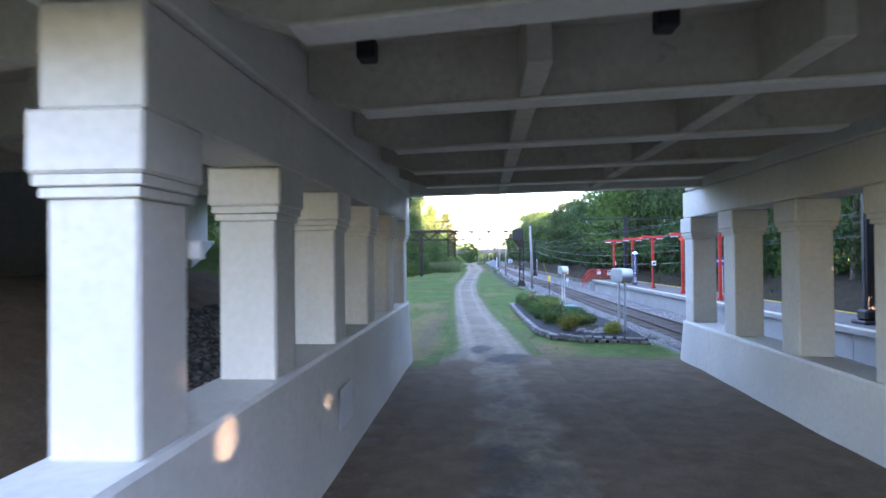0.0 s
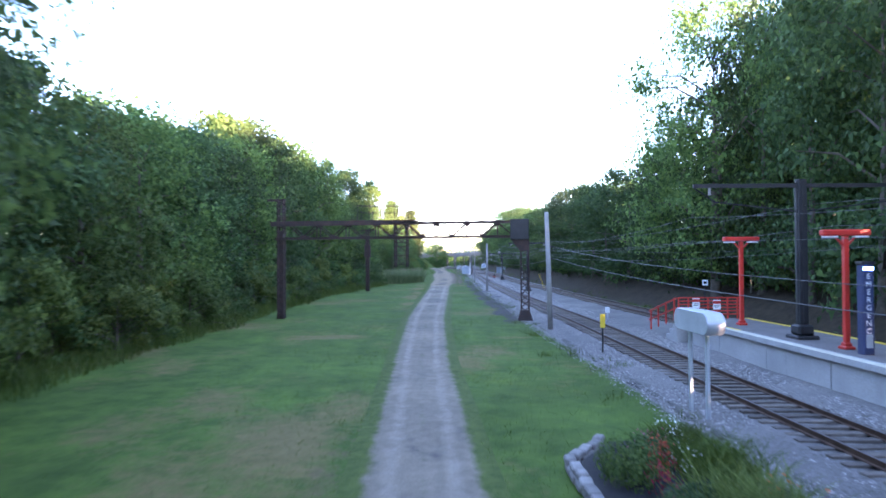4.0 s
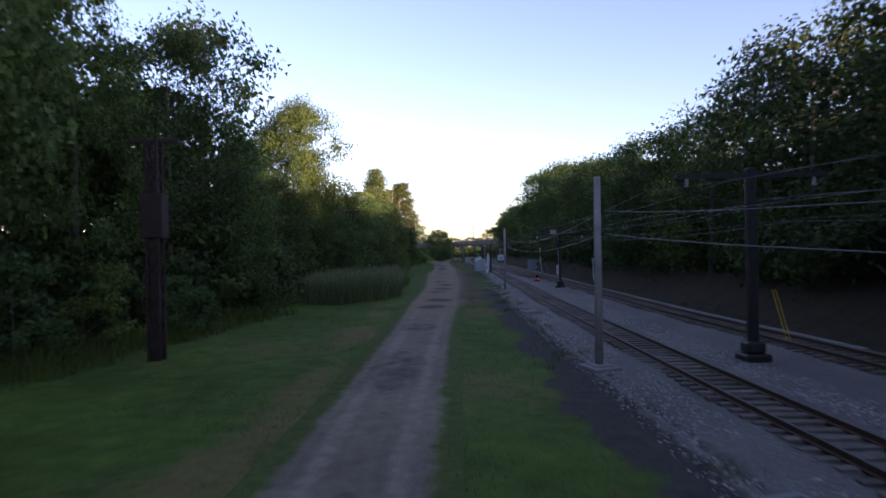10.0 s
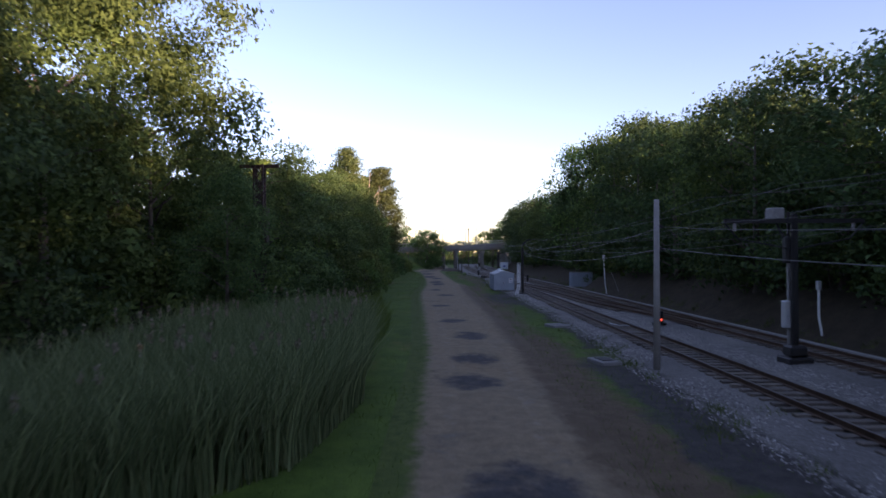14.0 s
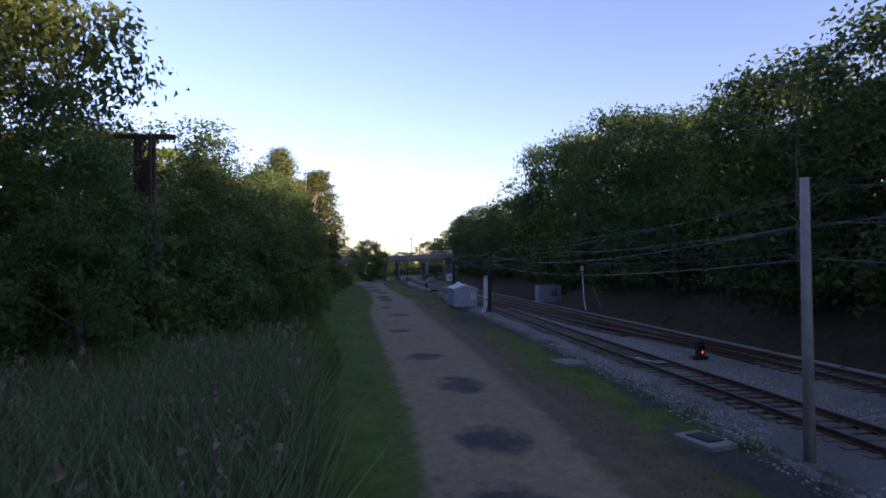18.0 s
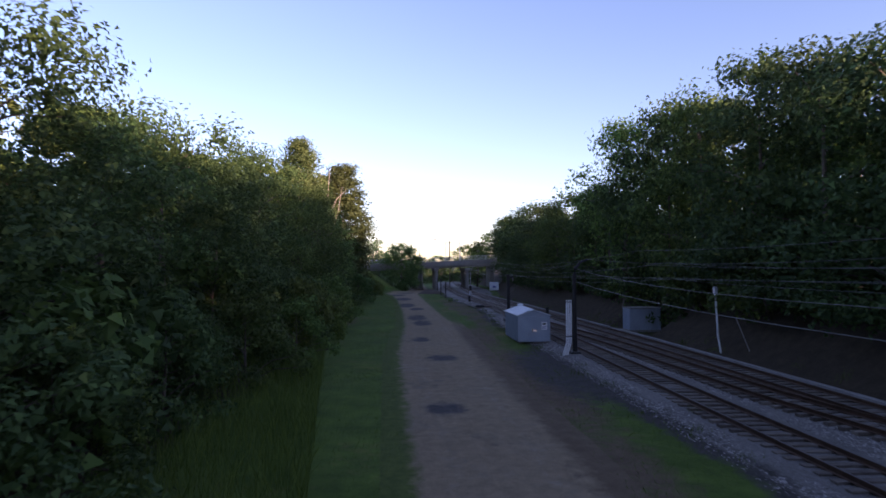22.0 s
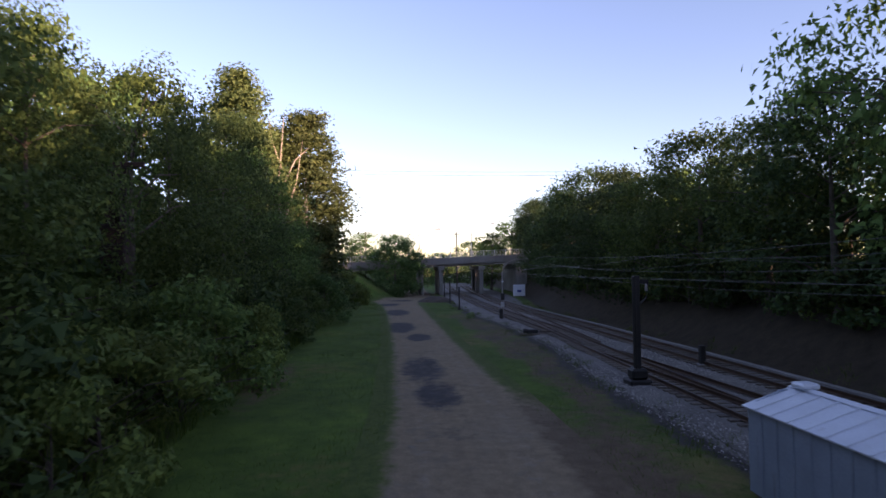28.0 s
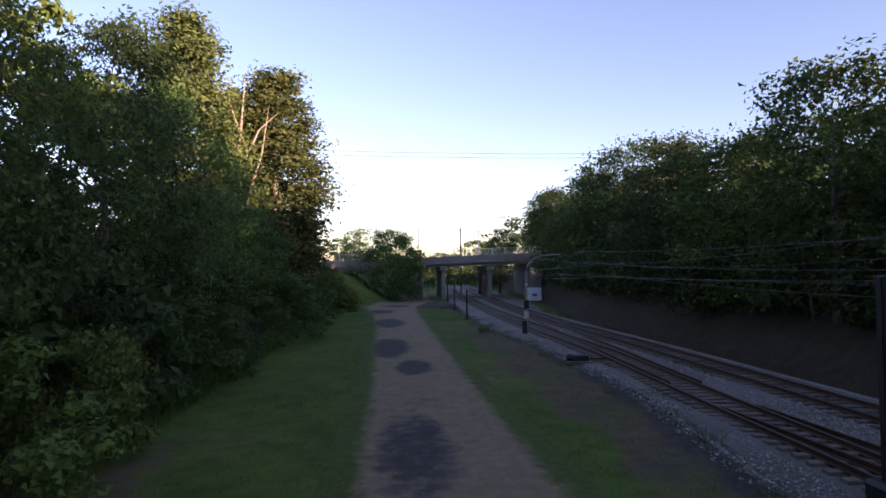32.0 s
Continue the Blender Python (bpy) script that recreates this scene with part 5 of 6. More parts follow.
# ---- signal mast and posts near the far bridge ----
s2 = thing("signal_mast", (8.21, 247.36, 0.1), "signal mast with a curved top arm and white equipment case", "railway signal")
part("mast", Mesh().tube([(0, 0, 0), (0, 0, 4.2), (0.08, 0, 4.6), (0.5, 0, 5.1), (1.2, 0, 5.35), (2.4, 0, 5.4)], [0.075, 0.07, 0.06, 0.05, 0.04, 0.035], 10), POLE_W, s2)
part("case", Mesh().box(-0.15, 0.13, -0.15, 0.15, 1.05, 1.5, 0.03), GALV, s2, "pale case")
part("head", Mesh().box(-0.16, 0.16, -0.16, 0.16, 1.7, 2.3, 0.03), BLACK, s2)
part("foot", Mesh().box(-0.3, 0.0, -0.2, 0.2, 0, 0.9, 0.03), BLACK, s2)
part("lamp", Mesh().tube([(0, -0.08, 3.35), (0, -0.16, 3.35)], 0.09, 12), GALV, s2)
for x, y, h in ((5.67, 273.07, 3.0), (5.73, 261.73, 2.6), (5.56, 281, 3.0)):
    bp_ = thing("bollard_post", (x, y, 0), "dark steel post beside the track", "post", "dark posts")
    part("post", Mesh().tube([(0, 0, -0.05), (0, 0, h)], 0.08, 8), BLACK, bp_)
    part("base", Mesh().box(-0.15, 0.15, -0.15, 0.15, -0.05, 0.12, 0.03), BLACK, bp_)

# ---- far road bridge ----
FY = 297.0


def rising(m):
    """The far road climbs gently towards the right bank."""
    m.v = [(x, y, z + 0.035 * (x - 8)) for x, y, z in m.v]
    return m


fb = thing("road_bridge", (0, FY, 0), "grey concrete road bridge on piers over the tracks", "bridge", kind="structure")
for x in (6.3, 13.3):
    for y in (0.5, 6.0, 11.5):
        part("pier", Mesh().box(x - 0.32, x + 0.32, y - 0.32, y + 0.32, -0.1, 4.3, 0.04), OLD_CONC, fb)
    part("pier_cap", Mesh().box(x - 0.55, x + 0.55, -0.4, 12.4, 4.3, 4.92, 0.04), OLD_CONC, fb)
for x in (3.0,):
    for y in (0.8, 6, 11.5, 19.0):
        part("pier", Mesh().tube([(x, y, -0.1), (x, y, 4.6)], 0.3, 14), OLD_CONC, fb)
for k in range(5):
    part("girder", rising(Mesh().box(-9, 24, 0.2 + k * 2.8, 0.55 + k * 2.8, 4.93, 5.45)), OLD_CONC, fb)
part("deck", rising(Mesh().box(-12, 34, 0.0, 13.0, 5.453, 5.75)), OLD_CONC, fb)
part("parapet", rising(Mesh().box(-12, 34, -0.25, 0.0, 5.3, 6.45, 0.03)), OLD_CONC, fb, "weathered parapet wall")
part("parapet", rising(Mesh().box(-12, 34, 13.0, 13.25, 5.3, 6.45, 0.03)), OLD_CONC, fb)
post, picket = Mesh().box(-0.04, 0.04, -0.04, 0.04, -0.3, 0.98).data("fence_post", GALV), Mesh().box(-0.02, 0.02, -0.012, 0.012, -0.02, 0.92).data("picket", GALV)
for i in range(24):
    part("fence_post", post, None, fb, at=pose(-11 + i * 1.9, -0.13, 6.45 + 0.035 * (-19 + i * 1.9)))
for i in range(180):
    part("picket", picket, None, fb, at=pose(-10.9 + i * 0.24, -0.13, 6.45 + 0.035 * (-18.9 + i * 0.24)))
for z in (6.6, 7.38):
    part("fence_rail", rising(Mesh().box(-11, 33, -0.15, -0.11, z - 0.02, z + 0.02)), GALV, fb)
part("abutment", Mesh().box(19.4, 21.2, 0.0, 13.0, -0.2, 5.6, 0.03), OLD_CONC, fb)
part("abutment", Mesh().box(-11.0, -9.0, 0.0, 13.0, -0.2, 5.3, 0.03), OLD_CONC, fb)
wb = thing("painted_block", pose(17.9, 287.5, 0.15, 0, 0, -12), "white painted concrete block with faded marks beside the track", "concrete block")
part("block", Mesh().box(-0.95, 0.95, -0.4, 0.4, 0, 1.75, 0.06), mat("whitewash", (0.70, 0.74, 0.80), 0.7, var=0.1, big=1.5, fine=12, bump=0.1, spot=(0.25, 0.35, 0.55), spot_at=0.62), wb)
part("mark", Mesh().box(-0.3, 0.35, -0.412, -0.402, 0.6, 0.95), BLUE, wb)
for x, y, h, arm in ((11.7, FY + 1.0, 12.2, 3.7), (2.6, FY + 1.0, 11.3, 3.2), (10.6, FY + 30, 13.0, -2.6)):
    sl = thing("street_lamp", (x, y, 5.7), "grey street lamp with a long rising arm on the bridge", "street lamp", "street lamps")
    part("pole", Mesh().tube([(0, 0, 0), (0, 0, h - 5.7 - 0.6)], [0.1, 0.07], 10), GALV, sl)
    part("arm", Mesh().tube([(0, 0, h - 6.5), (arm * 0.5, 0, h - 5.9), (arm, 0, h - 5.5)], 0.045, 8), GALV, sl)
    part("head", Mesh().box(arm - 0.1 if arm > 0 else arm - 0.6, arm + 0.6 if arm > 0 else arm + 0.1, -0.14, 0.14, h - 5.62, h - 5.42, 0.05), GALV, sl)
for x, y, h in ((-8.5, FY + 40, 13.5), (10.6, FY + 16, 11.8), (-70, 275.7, 22.0), (70, 275.7, 20.0), (-60, FY + 40, 13.8), (60, FY + 16, 11.2)):
    up = thing("utility_pole", (x, y, 0), "distant wooden utility pole with a crossarm", "pole", "far utility poles")
    part("pole", Mesh().tube([(0, 0, 0), (0, 0, h)], 0.13, 8), BARK, up)
    part("crossarm", Mesh().bar((-0.9, 0, h - 0.4), (0.9, 0, h - 0.4), 0.1), BARK, up)
# high wires across the valley
for dy, dz in ((0, 0), (1.5, 0.5)):
    cable([(-70, 275.7, 21.1 + dz), (70, 275.7, 19.1 + dz)], 0.018, "power_line", WIRE, "thin power line across the sky", "power lines", 0.6)
for dz in (0, 0.4):
    cable([(-60, FY + 40, 13.2 + dz), (-8.5, FY + 40, 13.0 + dz), (10.6, FY + 16, 10.9 + dz), (60, FY + 16, 10.6 + dz)], 0.02, "power_line", WIRE, "thin power line across the sky", "power lines", 0.5)
# white van parked under the trees beyond the bridge
van = thing("parked_van", (-1.4, 360, 0.0), "white parked van beyond the bridge", "van")
part("body", Mesh().prism([(-0.95, 0.45), (0.95, 0.45), (0.98, 1.2), (0.85, 2.15), (-0.85, 2.15), (-0.98, 1.2)], 0, 4.6), WHITE, van)
part("rear_window", Mesh().box(-0.65, 0.65, -0.02, -0.003, 1.3, 1.9, 0.0), BLACK, van)
for x in (-0.85, 0.85):
    for y in (0.9, 3.7):
        part("wheel", Mesh().tube([(x - 0.1, y, 0.34), (x + 0.1, y, 0.34)], 0.34, 14), BLACK, van)


# ---- plants ----
def leaf_cloud(name, n, blobs, size, material, seed, droop=0.3, flat=0.6, shell=0.55, inner=0, tuft=0):
    """Leaves on and in a set of blobs (centre, radii). Each leaf is one pointed blade."""
    rng = np.random.default_rng(seed)
    c = np.array([b[0] for b in blobs], float)
    r = np.array([b[1] for b in blobs], float)
    area = (r ** 1.6).prod(1) ** (1 / 2.4)
    pick = rng.choice(len(blobs), n, p=area / area.sum())
    d = rng.normal(size=(n, 3))
    d /= np.linalg.norm(d, axis=1, keepdims=True)
    # leaves sit in tufts, each at the end of a twig
    if tuft and n > 3 * tuft:
        m = n // tuft
        home = rng.integers(0, m, n)
        pick, d = pick[:m], d[:m]
        rad = shell + (1 - shell) * rng.random(m) ** 0.7
        pick, d, rad = pick[home], d[home], rad[home]
        off = rng.normal(size=(n, 3)).clip(-1.7, 1.7) * np.array([1, 1, 0.6]) * size * 1.9
        p = c[pick] + d * r[pick] * rad[:, None] + off
    else:
        rad = shell + (1 - shell) * rng.random(n) ** 0.7
        rad = rad * (1 + 0.12 * rng.normal(size=n).clip(-1, 2))
        p = c[pick] + d * r[pick] * rad[:, None]
    # leaf frame: roughly facing outward and up
    nrm = d * np.array([1, 1, 0.9]) + rng.normal(size=(n, 3)) * 0.42 + np.array([0, 0, flat * 0.6])
    nrm /= np.linalg.norm(nrm, axis=1, keepdims=True)
    t = np.cross(nrm, rng.normal(size=(n, 3)))
    t /= np.linalg.norm(t, axis=1, keepdims=True)
    t[:, 2] -= droop * np.abs(rng.normal(size=n))
    t /= np.linalg.norm(t, axis=1, keepdims=True)
    s = np.cross(nrm, t)
    L = size * (0.6 + 0.8 * rng.random(n))[:, None]
    if inner:                    # leaf clusters deep in the crown
        k = np.arange(n) < n // inner
        p = np.where(k[:, None], c[pick] + d * r[pick] * 0.62 * rng.random((n, 1)), p)
        L = np.where(k[:, None], L * 1.1, L)
    W = L * (0.5 + 0.3 * rng.random(n))[:, None]
    v = np.stack([p - t * L * 0.4 + s * W * 0.5, p + t * L * 0.6 + s * W * 0.12 * rng.normal(size=(n, 1)), p - t * L * 0.25 - s * W * 0.5], 1).reshape(-1, 3)
    me = bpy.data.meshes.new(name)
    fill(me, v, np.arange(3 * n).reshape(-1, 3))
    me.materials.append(material)
    return me


def crown_blobs(h, rad, base, seed, kind="round"):
    """Blobs filling a crown of height h, from base upward, in an uneven outline."""
    rng = random.Random(seed)
    out = []
    n = {"round": 56, "tall": 60, "poplar": 190, "open": 48, "shrub": 20}[kind]
    for i in range(n):
        s = (i + rng.random()) / n
        z = base + (h - base) * s
        if kind == "round":
            prof = math.sin(math.pi * min(1, 0.16 + s * 0.80)) ** 0.6
        elif kind == "tall":
            prof = (0.75 + 0.35 * math.sin(3 * s + 1)) * (1 - max(0, s - 0.62) / 0.38 * 0.72)
        elif kind == "poplar":
            prof = min(1, 0.55 + s) * (1 - max(0, s - 0.5) / 0.5 * 0.78)
        elif kind == "open":
            prof = math.sin(math.pi * min(1, 0.12 + s * 0.82)) ** 0.8
        else:
            prof = math.sqrt(max(0.05, 1 - s * s))
        a = rng.random() * 6.28
        q = rad * prof * (0.25 + 0.72 * math.sqrt(rng.random()))
        br = rad * rng.uniform(0.17, 0.34) * (0.7 if kind == "open" else 1.55 * (1 - 0.45 * s) if kind == "poplar" else 1.1)
        out.append(((q * math.cos(a), q * math.sin(a), min(z, h - br * 0.5)), (br, br, br * rng.uniform(0.55, 0.85))))
    return out


def limbs(h, rad, base, seed, blobs, r0, count=14):
    """A tapered trunk and limbs that reach into the crown."""
    rng = random.Random(seed)
    m = Mesh()
    bend = rng.uniform(-0.3, 0.3)
    trunk = [Vector((bend * math.sin(s * 2.2), 0.2 * bend * s, -0.25 + h * 0.82 * s)) for s in (0, 0.04, 0.2, 0.4, 0.6, 0.8, 1)]
    m.tube(trunk, [r0 * 1.6, r0 * 1.1, r0 * 0.95, r0 * 0.75, r0 * 0.52, r0 * 0.3, r0 * 0.1], 9)
    for b in rng.sample(blobs, min(count, len(blobs))):
        e = Vector(b[0])
        z0 = max(base * 0.7, min(e.z - 0.3 * (abs(e.x) + abs(e.y)), h * 0.75))
        s = (z0 + 0.25) / (h * 0.82)
        st = Vector((bend * math.sin(min(s, 1) * 2.2), 0.2 * bend * s, z0))
        mid = st.lerp(e, 0.5) + Vector((0, 0, 0.12 * (e - st).length))
        m.tube([st, mid, e], [r0 * 0.4 * (1 - 0.6 * s), r0 * 0.26 * (1 - 0.6 * s), 0.02], 5, False)
    return m


KINDS = {}


def make_kind(key, h, rad, base, kind, n, size, leaf, bark, seed, r0, shell=0.5, droop=0.3):
    bl = crown_blobs(h, rad, base, seed, kind)
    KINDS[key] = (leaf_cloud("crown", n, bl, size, leaf, seed, droop=droop, shell=shell, inner=6, tuft=0 if n < 10000 else 10 if kind == "poplar" else 18 if n > 15000 else 12), limbs(h, rad, base, seed, bl, r0).data("trunk", bark, True), h)


make_kind("lawn_oak", 14, 5.2, 4.0, "round", 28000, 0.19, LEAF, BARK, 41, 0.24)
make_kind("dome", 13, 5.0, 0.5, "round", 15000, 0.34, LEAF_D, BARK, 45, 0.24)
make_kind("oak", 14, 5.2, 2.2, "round", 20000, 0.19, LEAF, BARK, 11, 0.28)
make_kind("bright_oak", 14, 5.2, 1.6, "round", 60000, 0.175, LEAF, BARK, 61, 0.28)
make_kind("maple", 14, 4.6, 1.5, "round", 20000, 0.187, LEAF_D, BARK, 12, 0.24)
make_kind("ash", 16, 4.6, 2.6, "tall", 20000, 0.19, LEAF, BARK, 13, 0.26)
make_kind("locust", 15, 4.8, 3.5, "open", 17000, 0.18, LEAF_Y, BARK, 14, 0.25, 0.35)
make_kind("elm", 13, 5.0, 1.0, "round", 20000, 0.187, LEAF_D, BARK, 15, 0.24)
make_kind("oak_far", 14, 5.2, 1.6, "round", 10500, 0.29, LEAF, BARK, 51, 0.28)
make_kind("maple_far", 14, 4.6, 1.0, "round", 10500, 0.285, LEAF_SHADED, BARK, 52, 0.24)
make_kind("elm_far", 13, 5.0, 0.6, "round", 10500, 0.285, LEAF_SHADED, BARK, 55, 0.24)
make_kind("oak_back", 14, 5.2, 2.5, "round", 3400, 0.46, LEAF, BARK, 31, 0.28)
make_kind("ash_back", 16, 4.6, 5.0, "tall", 3400, 0.46, LEAF, BARK, 33, 0.26)
make_kind("maple_back", 14, 4.8, 1.5, "round", 3400, 0.46, LEAF_D, BARK, 34, 0.26)
make_kind("elm_back", 13, 5.0, 0.4, "round", 1900, 0.64, LEAF_D, BARK, 36, 0.24)
make_kind("locust_back", 15, 4.8, 5.0, "open", 3400, 0.46, LEAF_Y, BARK, 35, 0.25, 0.35)
make_kind("poplar", 20, 3.0, 2.5, "poplar", 44000, 0.27, LEAF_P, BARK_PALE, 16, 0.3, 0.35)
make_kind("shrub", 3.0, 1.9, 0.2, "shrub", 3200, 0.14, LEAF, BARK, 17, 0.06)
make_kind("shrub_dark", 3.4, 2.0, 0.2, "shrub", 3200, 0.145, LEAF_D, BARK, 18, 0.06)
make_kind("shrub_light", 2.6, 1.7, 0.2, "shrub", 3200, 0.135, LEAF_Y, BARK, 19, 0.05)
make_kind("shrub_dark_back", 3.4, 2.0, 0.2, "shrub", 1000, 0.25, LEAF_SHADED, BARK, 20, 0.06)
make_kind("shrub_back", 3.0, 1.9, 0.2, "shrub", 1000, 0.24, LEAF, BARK, 22, 0.06)

LABELS = {"bright_oak": ("tall broad tree with a dense sunlit yellow-green crown", "tree"), "dome": ("dense rounded dark tree in front of the road bridge", "tree"), "lawn_oak": ("spreading green tree standing on the mown lawn", "tree"), "oak": ("broad leafy green tree with a dense uneven crown", "tree"), "maple": ("dark green leafy tree with foliage near the ground", "tree"), "ash": ("tall green tree with a ragged top", "tree"),
          "locust": ("light green tree with an open airy crown", "tree"), "elm": ("dark dense tree at the wood's edge", "tree"), "poplar": ("tall narrow poplar with pale sunlit leaves", "tree"),
          "shrub": ("green leafy shrub at the wood's edge", "shrub"), "shrub_dark": ("dark green shrub under the trees", "shrub"), "shrub_light": ("light green leafy shrub", "shrub")}


def plant(key, x, y, h, wide=1.0, turn=None, z=None, group=""):
    """One tree or shrub, scaled to height h."""
    crown, trunk, h0 = KINDS[key]
    s = h / h0
    lab, cat = LABELS[key.replace("_back", "").replace("_far", "")]
    t = thing("tree" if cat == "tree" else "shrub", (x, y, float(height(x, y)) - 0.05 if z is None else z, 0, 0, (x * 37 + y * 53) % 360 if turn is None else turn), lab, cat, group)
    m = Matrix.Diagonal((s * wide, s * wide, s, 1))
    part("crown", crown, None, t, at=m)
    part("trunk" if cat == "tree" else "stem", trunk, None, t, at=m)
    return t


prng = random.Random(21)
TOP_L = [(40, 14), (55, 17.5), (66, 15.5), (84, 15), (97, 19), (110, 20.5), (124, 20), (134, 16.5), (142, 14.5), (150, 13.5), (164, 12.0), (172.5, 11.2), (190, 12.6), (202, 13.4), (214, 14.2), (221, 14), (229, 16.5), (236, 16), (241, 11), (250, 9), (292, 8)]
TOP_R = [(-60, 24), (60, 23), (70, 23), (83, 24), (87, 16.5), (93, 15.5), (108, 14.0), (121, 15.5), (133, 15.4), (152, 13.9), (158, 12.6), (168, 13.9), (178, 15.8), (188, 16.5), (201, 17.6), (208, 19.5), (213, 17.5), (217, 15), (222, 13.8), (240, 12.8), (259, 14.5), (275, 13), (300, 14.5)]
# woods on the left
y = 50.0
while y < 290:
    wl, top = float(lerp(WOODS_L, y)), float(lerp(TOP_L, y))
    wide = prng.uniform(0.85, 1.05) * min(1.25, 14 / top)
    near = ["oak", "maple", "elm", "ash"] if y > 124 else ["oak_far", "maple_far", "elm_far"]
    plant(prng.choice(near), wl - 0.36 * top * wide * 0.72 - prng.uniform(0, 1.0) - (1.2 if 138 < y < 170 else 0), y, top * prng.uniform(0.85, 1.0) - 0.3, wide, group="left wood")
    plant(prng.choice(["oak_back", "ash_back", "locust_back", "maple_back"]), wl - prng.uniform(8, 11), y + 3 + prng.uniform(-1, 1), top * prng.uniform(0.95, 1.06), 1.0, group="left wood")
    plant("elm_back", wl - prng.uniform(13, 18), y + prng.uniform(-1, 1), top * prng.uniform(0.8, 1.0), 1.2, group="left wood")
    y += prng.uniform(5.5, 7.0)
# woods on the right; rows before y = 4 are unseen, added to block sun
y = -115.0
while y < 300:
    wr, top = float(lerp(WOODS_R, y)), float(lerp(TOP_R, y))
    if y > 4:
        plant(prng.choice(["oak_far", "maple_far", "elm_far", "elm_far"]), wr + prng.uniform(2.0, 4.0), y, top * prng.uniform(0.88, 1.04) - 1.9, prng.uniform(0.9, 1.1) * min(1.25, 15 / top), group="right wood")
    plant(prng.choice(["oak_back", "ash_back", "maple_back"]), wr + prng.uniform(8, 11), y + 3 + prng.uniform(-1, 1), top * prng.uniform(0.94, 1.04) - 2.9, 1.0, group="right wood")
    plant("elm_back", wr + prng.uniform(14, 19), y + prng.uniform(-1, 1), top * prng.uniform(0.8, 0.98) - 2.8, 1.2, group="right wood")
    y += prng.uniform(5.4, 6.8)
# undergrowth along both edges
y = 46.0
while y < 288:
    wl, wr = float(lerp(WOODS_L, y)), float(lerp(WOODS_R, y))
    if not 139 < y < 163:
        plant(prng.choice(["shrub", "shrub_dark", "shrub_dark", "shrub_light"]), wl - prng.uniform(-0.6, 1.4), y, prng.uniform(2.0, 4.6), prng.uniform(0.8, 1.2), group="undergrowth")
    plant(prng.choice(["shrub_dark_back", "shrub_dark_back", "shrub_back"]), wl - prng.uniform(2.5, 4.5), y + 1, prng.uniform(3.5, 6), 1.0, group="undergrowth")
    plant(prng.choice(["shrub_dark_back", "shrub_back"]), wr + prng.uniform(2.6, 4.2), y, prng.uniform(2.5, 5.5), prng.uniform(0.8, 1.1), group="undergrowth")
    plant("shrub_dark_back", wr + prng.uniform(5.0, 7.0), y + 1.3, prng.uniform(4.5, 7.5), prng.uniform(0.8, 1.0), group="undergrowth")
    y += prng.uniform(2.4, 3.4)
# unseen trees and shrubs, added to keep low sun off the bridge columns
for k in range(7):
    plant("elm_back", 26.5 + 4 * (k % 2) + prng.uniform(-1, 1), -38 + 7.6 * k, prng.uniform(12, 15), 1.5, group="right wood")
for x, y in ((23.5, 7.5), (25.5, 4.5), (26.5, 10.0), (24.0, 12.5)):
    plant("shrub_dark_back", x, y, 5.5, 1.0, group="undergrowth")
# tall trees hidden behind the front row, added to shade the left wood
for x, y, h in ((34, 85, 25), (37.5, 91, 25), (35, 97, 22)):
    plant("elm_back", x, y, h, 0.8, group="right wood")
# near trees on the lawn by the first bridge
plant("lawn_oak", -10.25, 42.8, 14.2, 0.95, 40, group="lawn trees")
plant("ash", -15.6, 48.5, 17.0, 0.95, 140, group="lawn trees")
plant("oak", -18.5, 40, 16.0, 0.9, 240, group="lawn trees")
plant("shrub_light", -15.5, 36, 3.0, group="lawn trees")
plant("locust", -13.3, 40.6, 12.8, 1.0, 200, group="lawn trees")
for k in range(12):
    plant("elm_back", -25 - 7 * (k % 2) + prng.uniform(-1, 1), 26 + 4.0 * k, prng.uniform(10, 13), 1.1, group="left wood")
plant("elm", -20, 30, 9.0, 0.9, group="lawn trees")
plant("maple", -24, 24, 9.0, 0.9, group="lawn trees")
# poplars, far trees
for x, y, h, w in ((-11.0, 259.5, 21.6, 1.4), (-14.3, 259.0, 19.5, 0.85), (-17.6, 255.5, 24.5, 1.25)):
    plant("poplar", x, y, h, w, group="poplars")
plant("dome", -1.5, 294.0, 10.2, 1.1, group="far trees")
plant("locust", -9.8, 305, 3.0, 1.6, group="far trees")
plant("oak", -6.6, 298, 4.2, 1.3, group="far trees")
plant("shrub_dark", -9.4, 162.9, 5.6, 0.8, group="undergrowth")
plant("maple", -9.9, 160.3, 7.6, 0.85, group="left wood")
plant("shrub", -11.2, 165.0, 5.0, 0.9, group="undergrowth")
plant("bright_oak", -15.3, 161.5, 19.3, 0.84, group="left wood")
plant("maple_far", -15.4, 137.5, 19.5, 0.8, group="left wood")
plant("oak", -14.5, 303, 4.0, 1.2, group="far trees")
plant("oak", 21.5, 83, 24, 0.8, group="right wood")
plant("elm", -9.5, 337, 9.0, 1.2, group="far trees")
for k in range(22):
    plant("elm_back", -60 + k * 6.0 + prng.uniform(-2, 2), 390 + prng.uniform(-6, 10), prng.uniform(8.5, 11.0), 1.5, group="far trees")
for k in range(7):
    plant(prng.choice(["oak_back", "maple_back"]), 18 + k * 4, 309 + prng.uniform(0, 10), prng.uniform(9, 12), 1.1, group="far trees")
for x, y, h in ((-6, 322, 5), (-2.5, 325, 4.5), (6.8, 352, 7), (3.8, 356, 6.5), (19, 330, 7), (22, 338, 8), (18.5, 348, 6.5), (0.2, 330, 4)):
    plant("elm_back", x, y, h, 1.0, group="far trees")
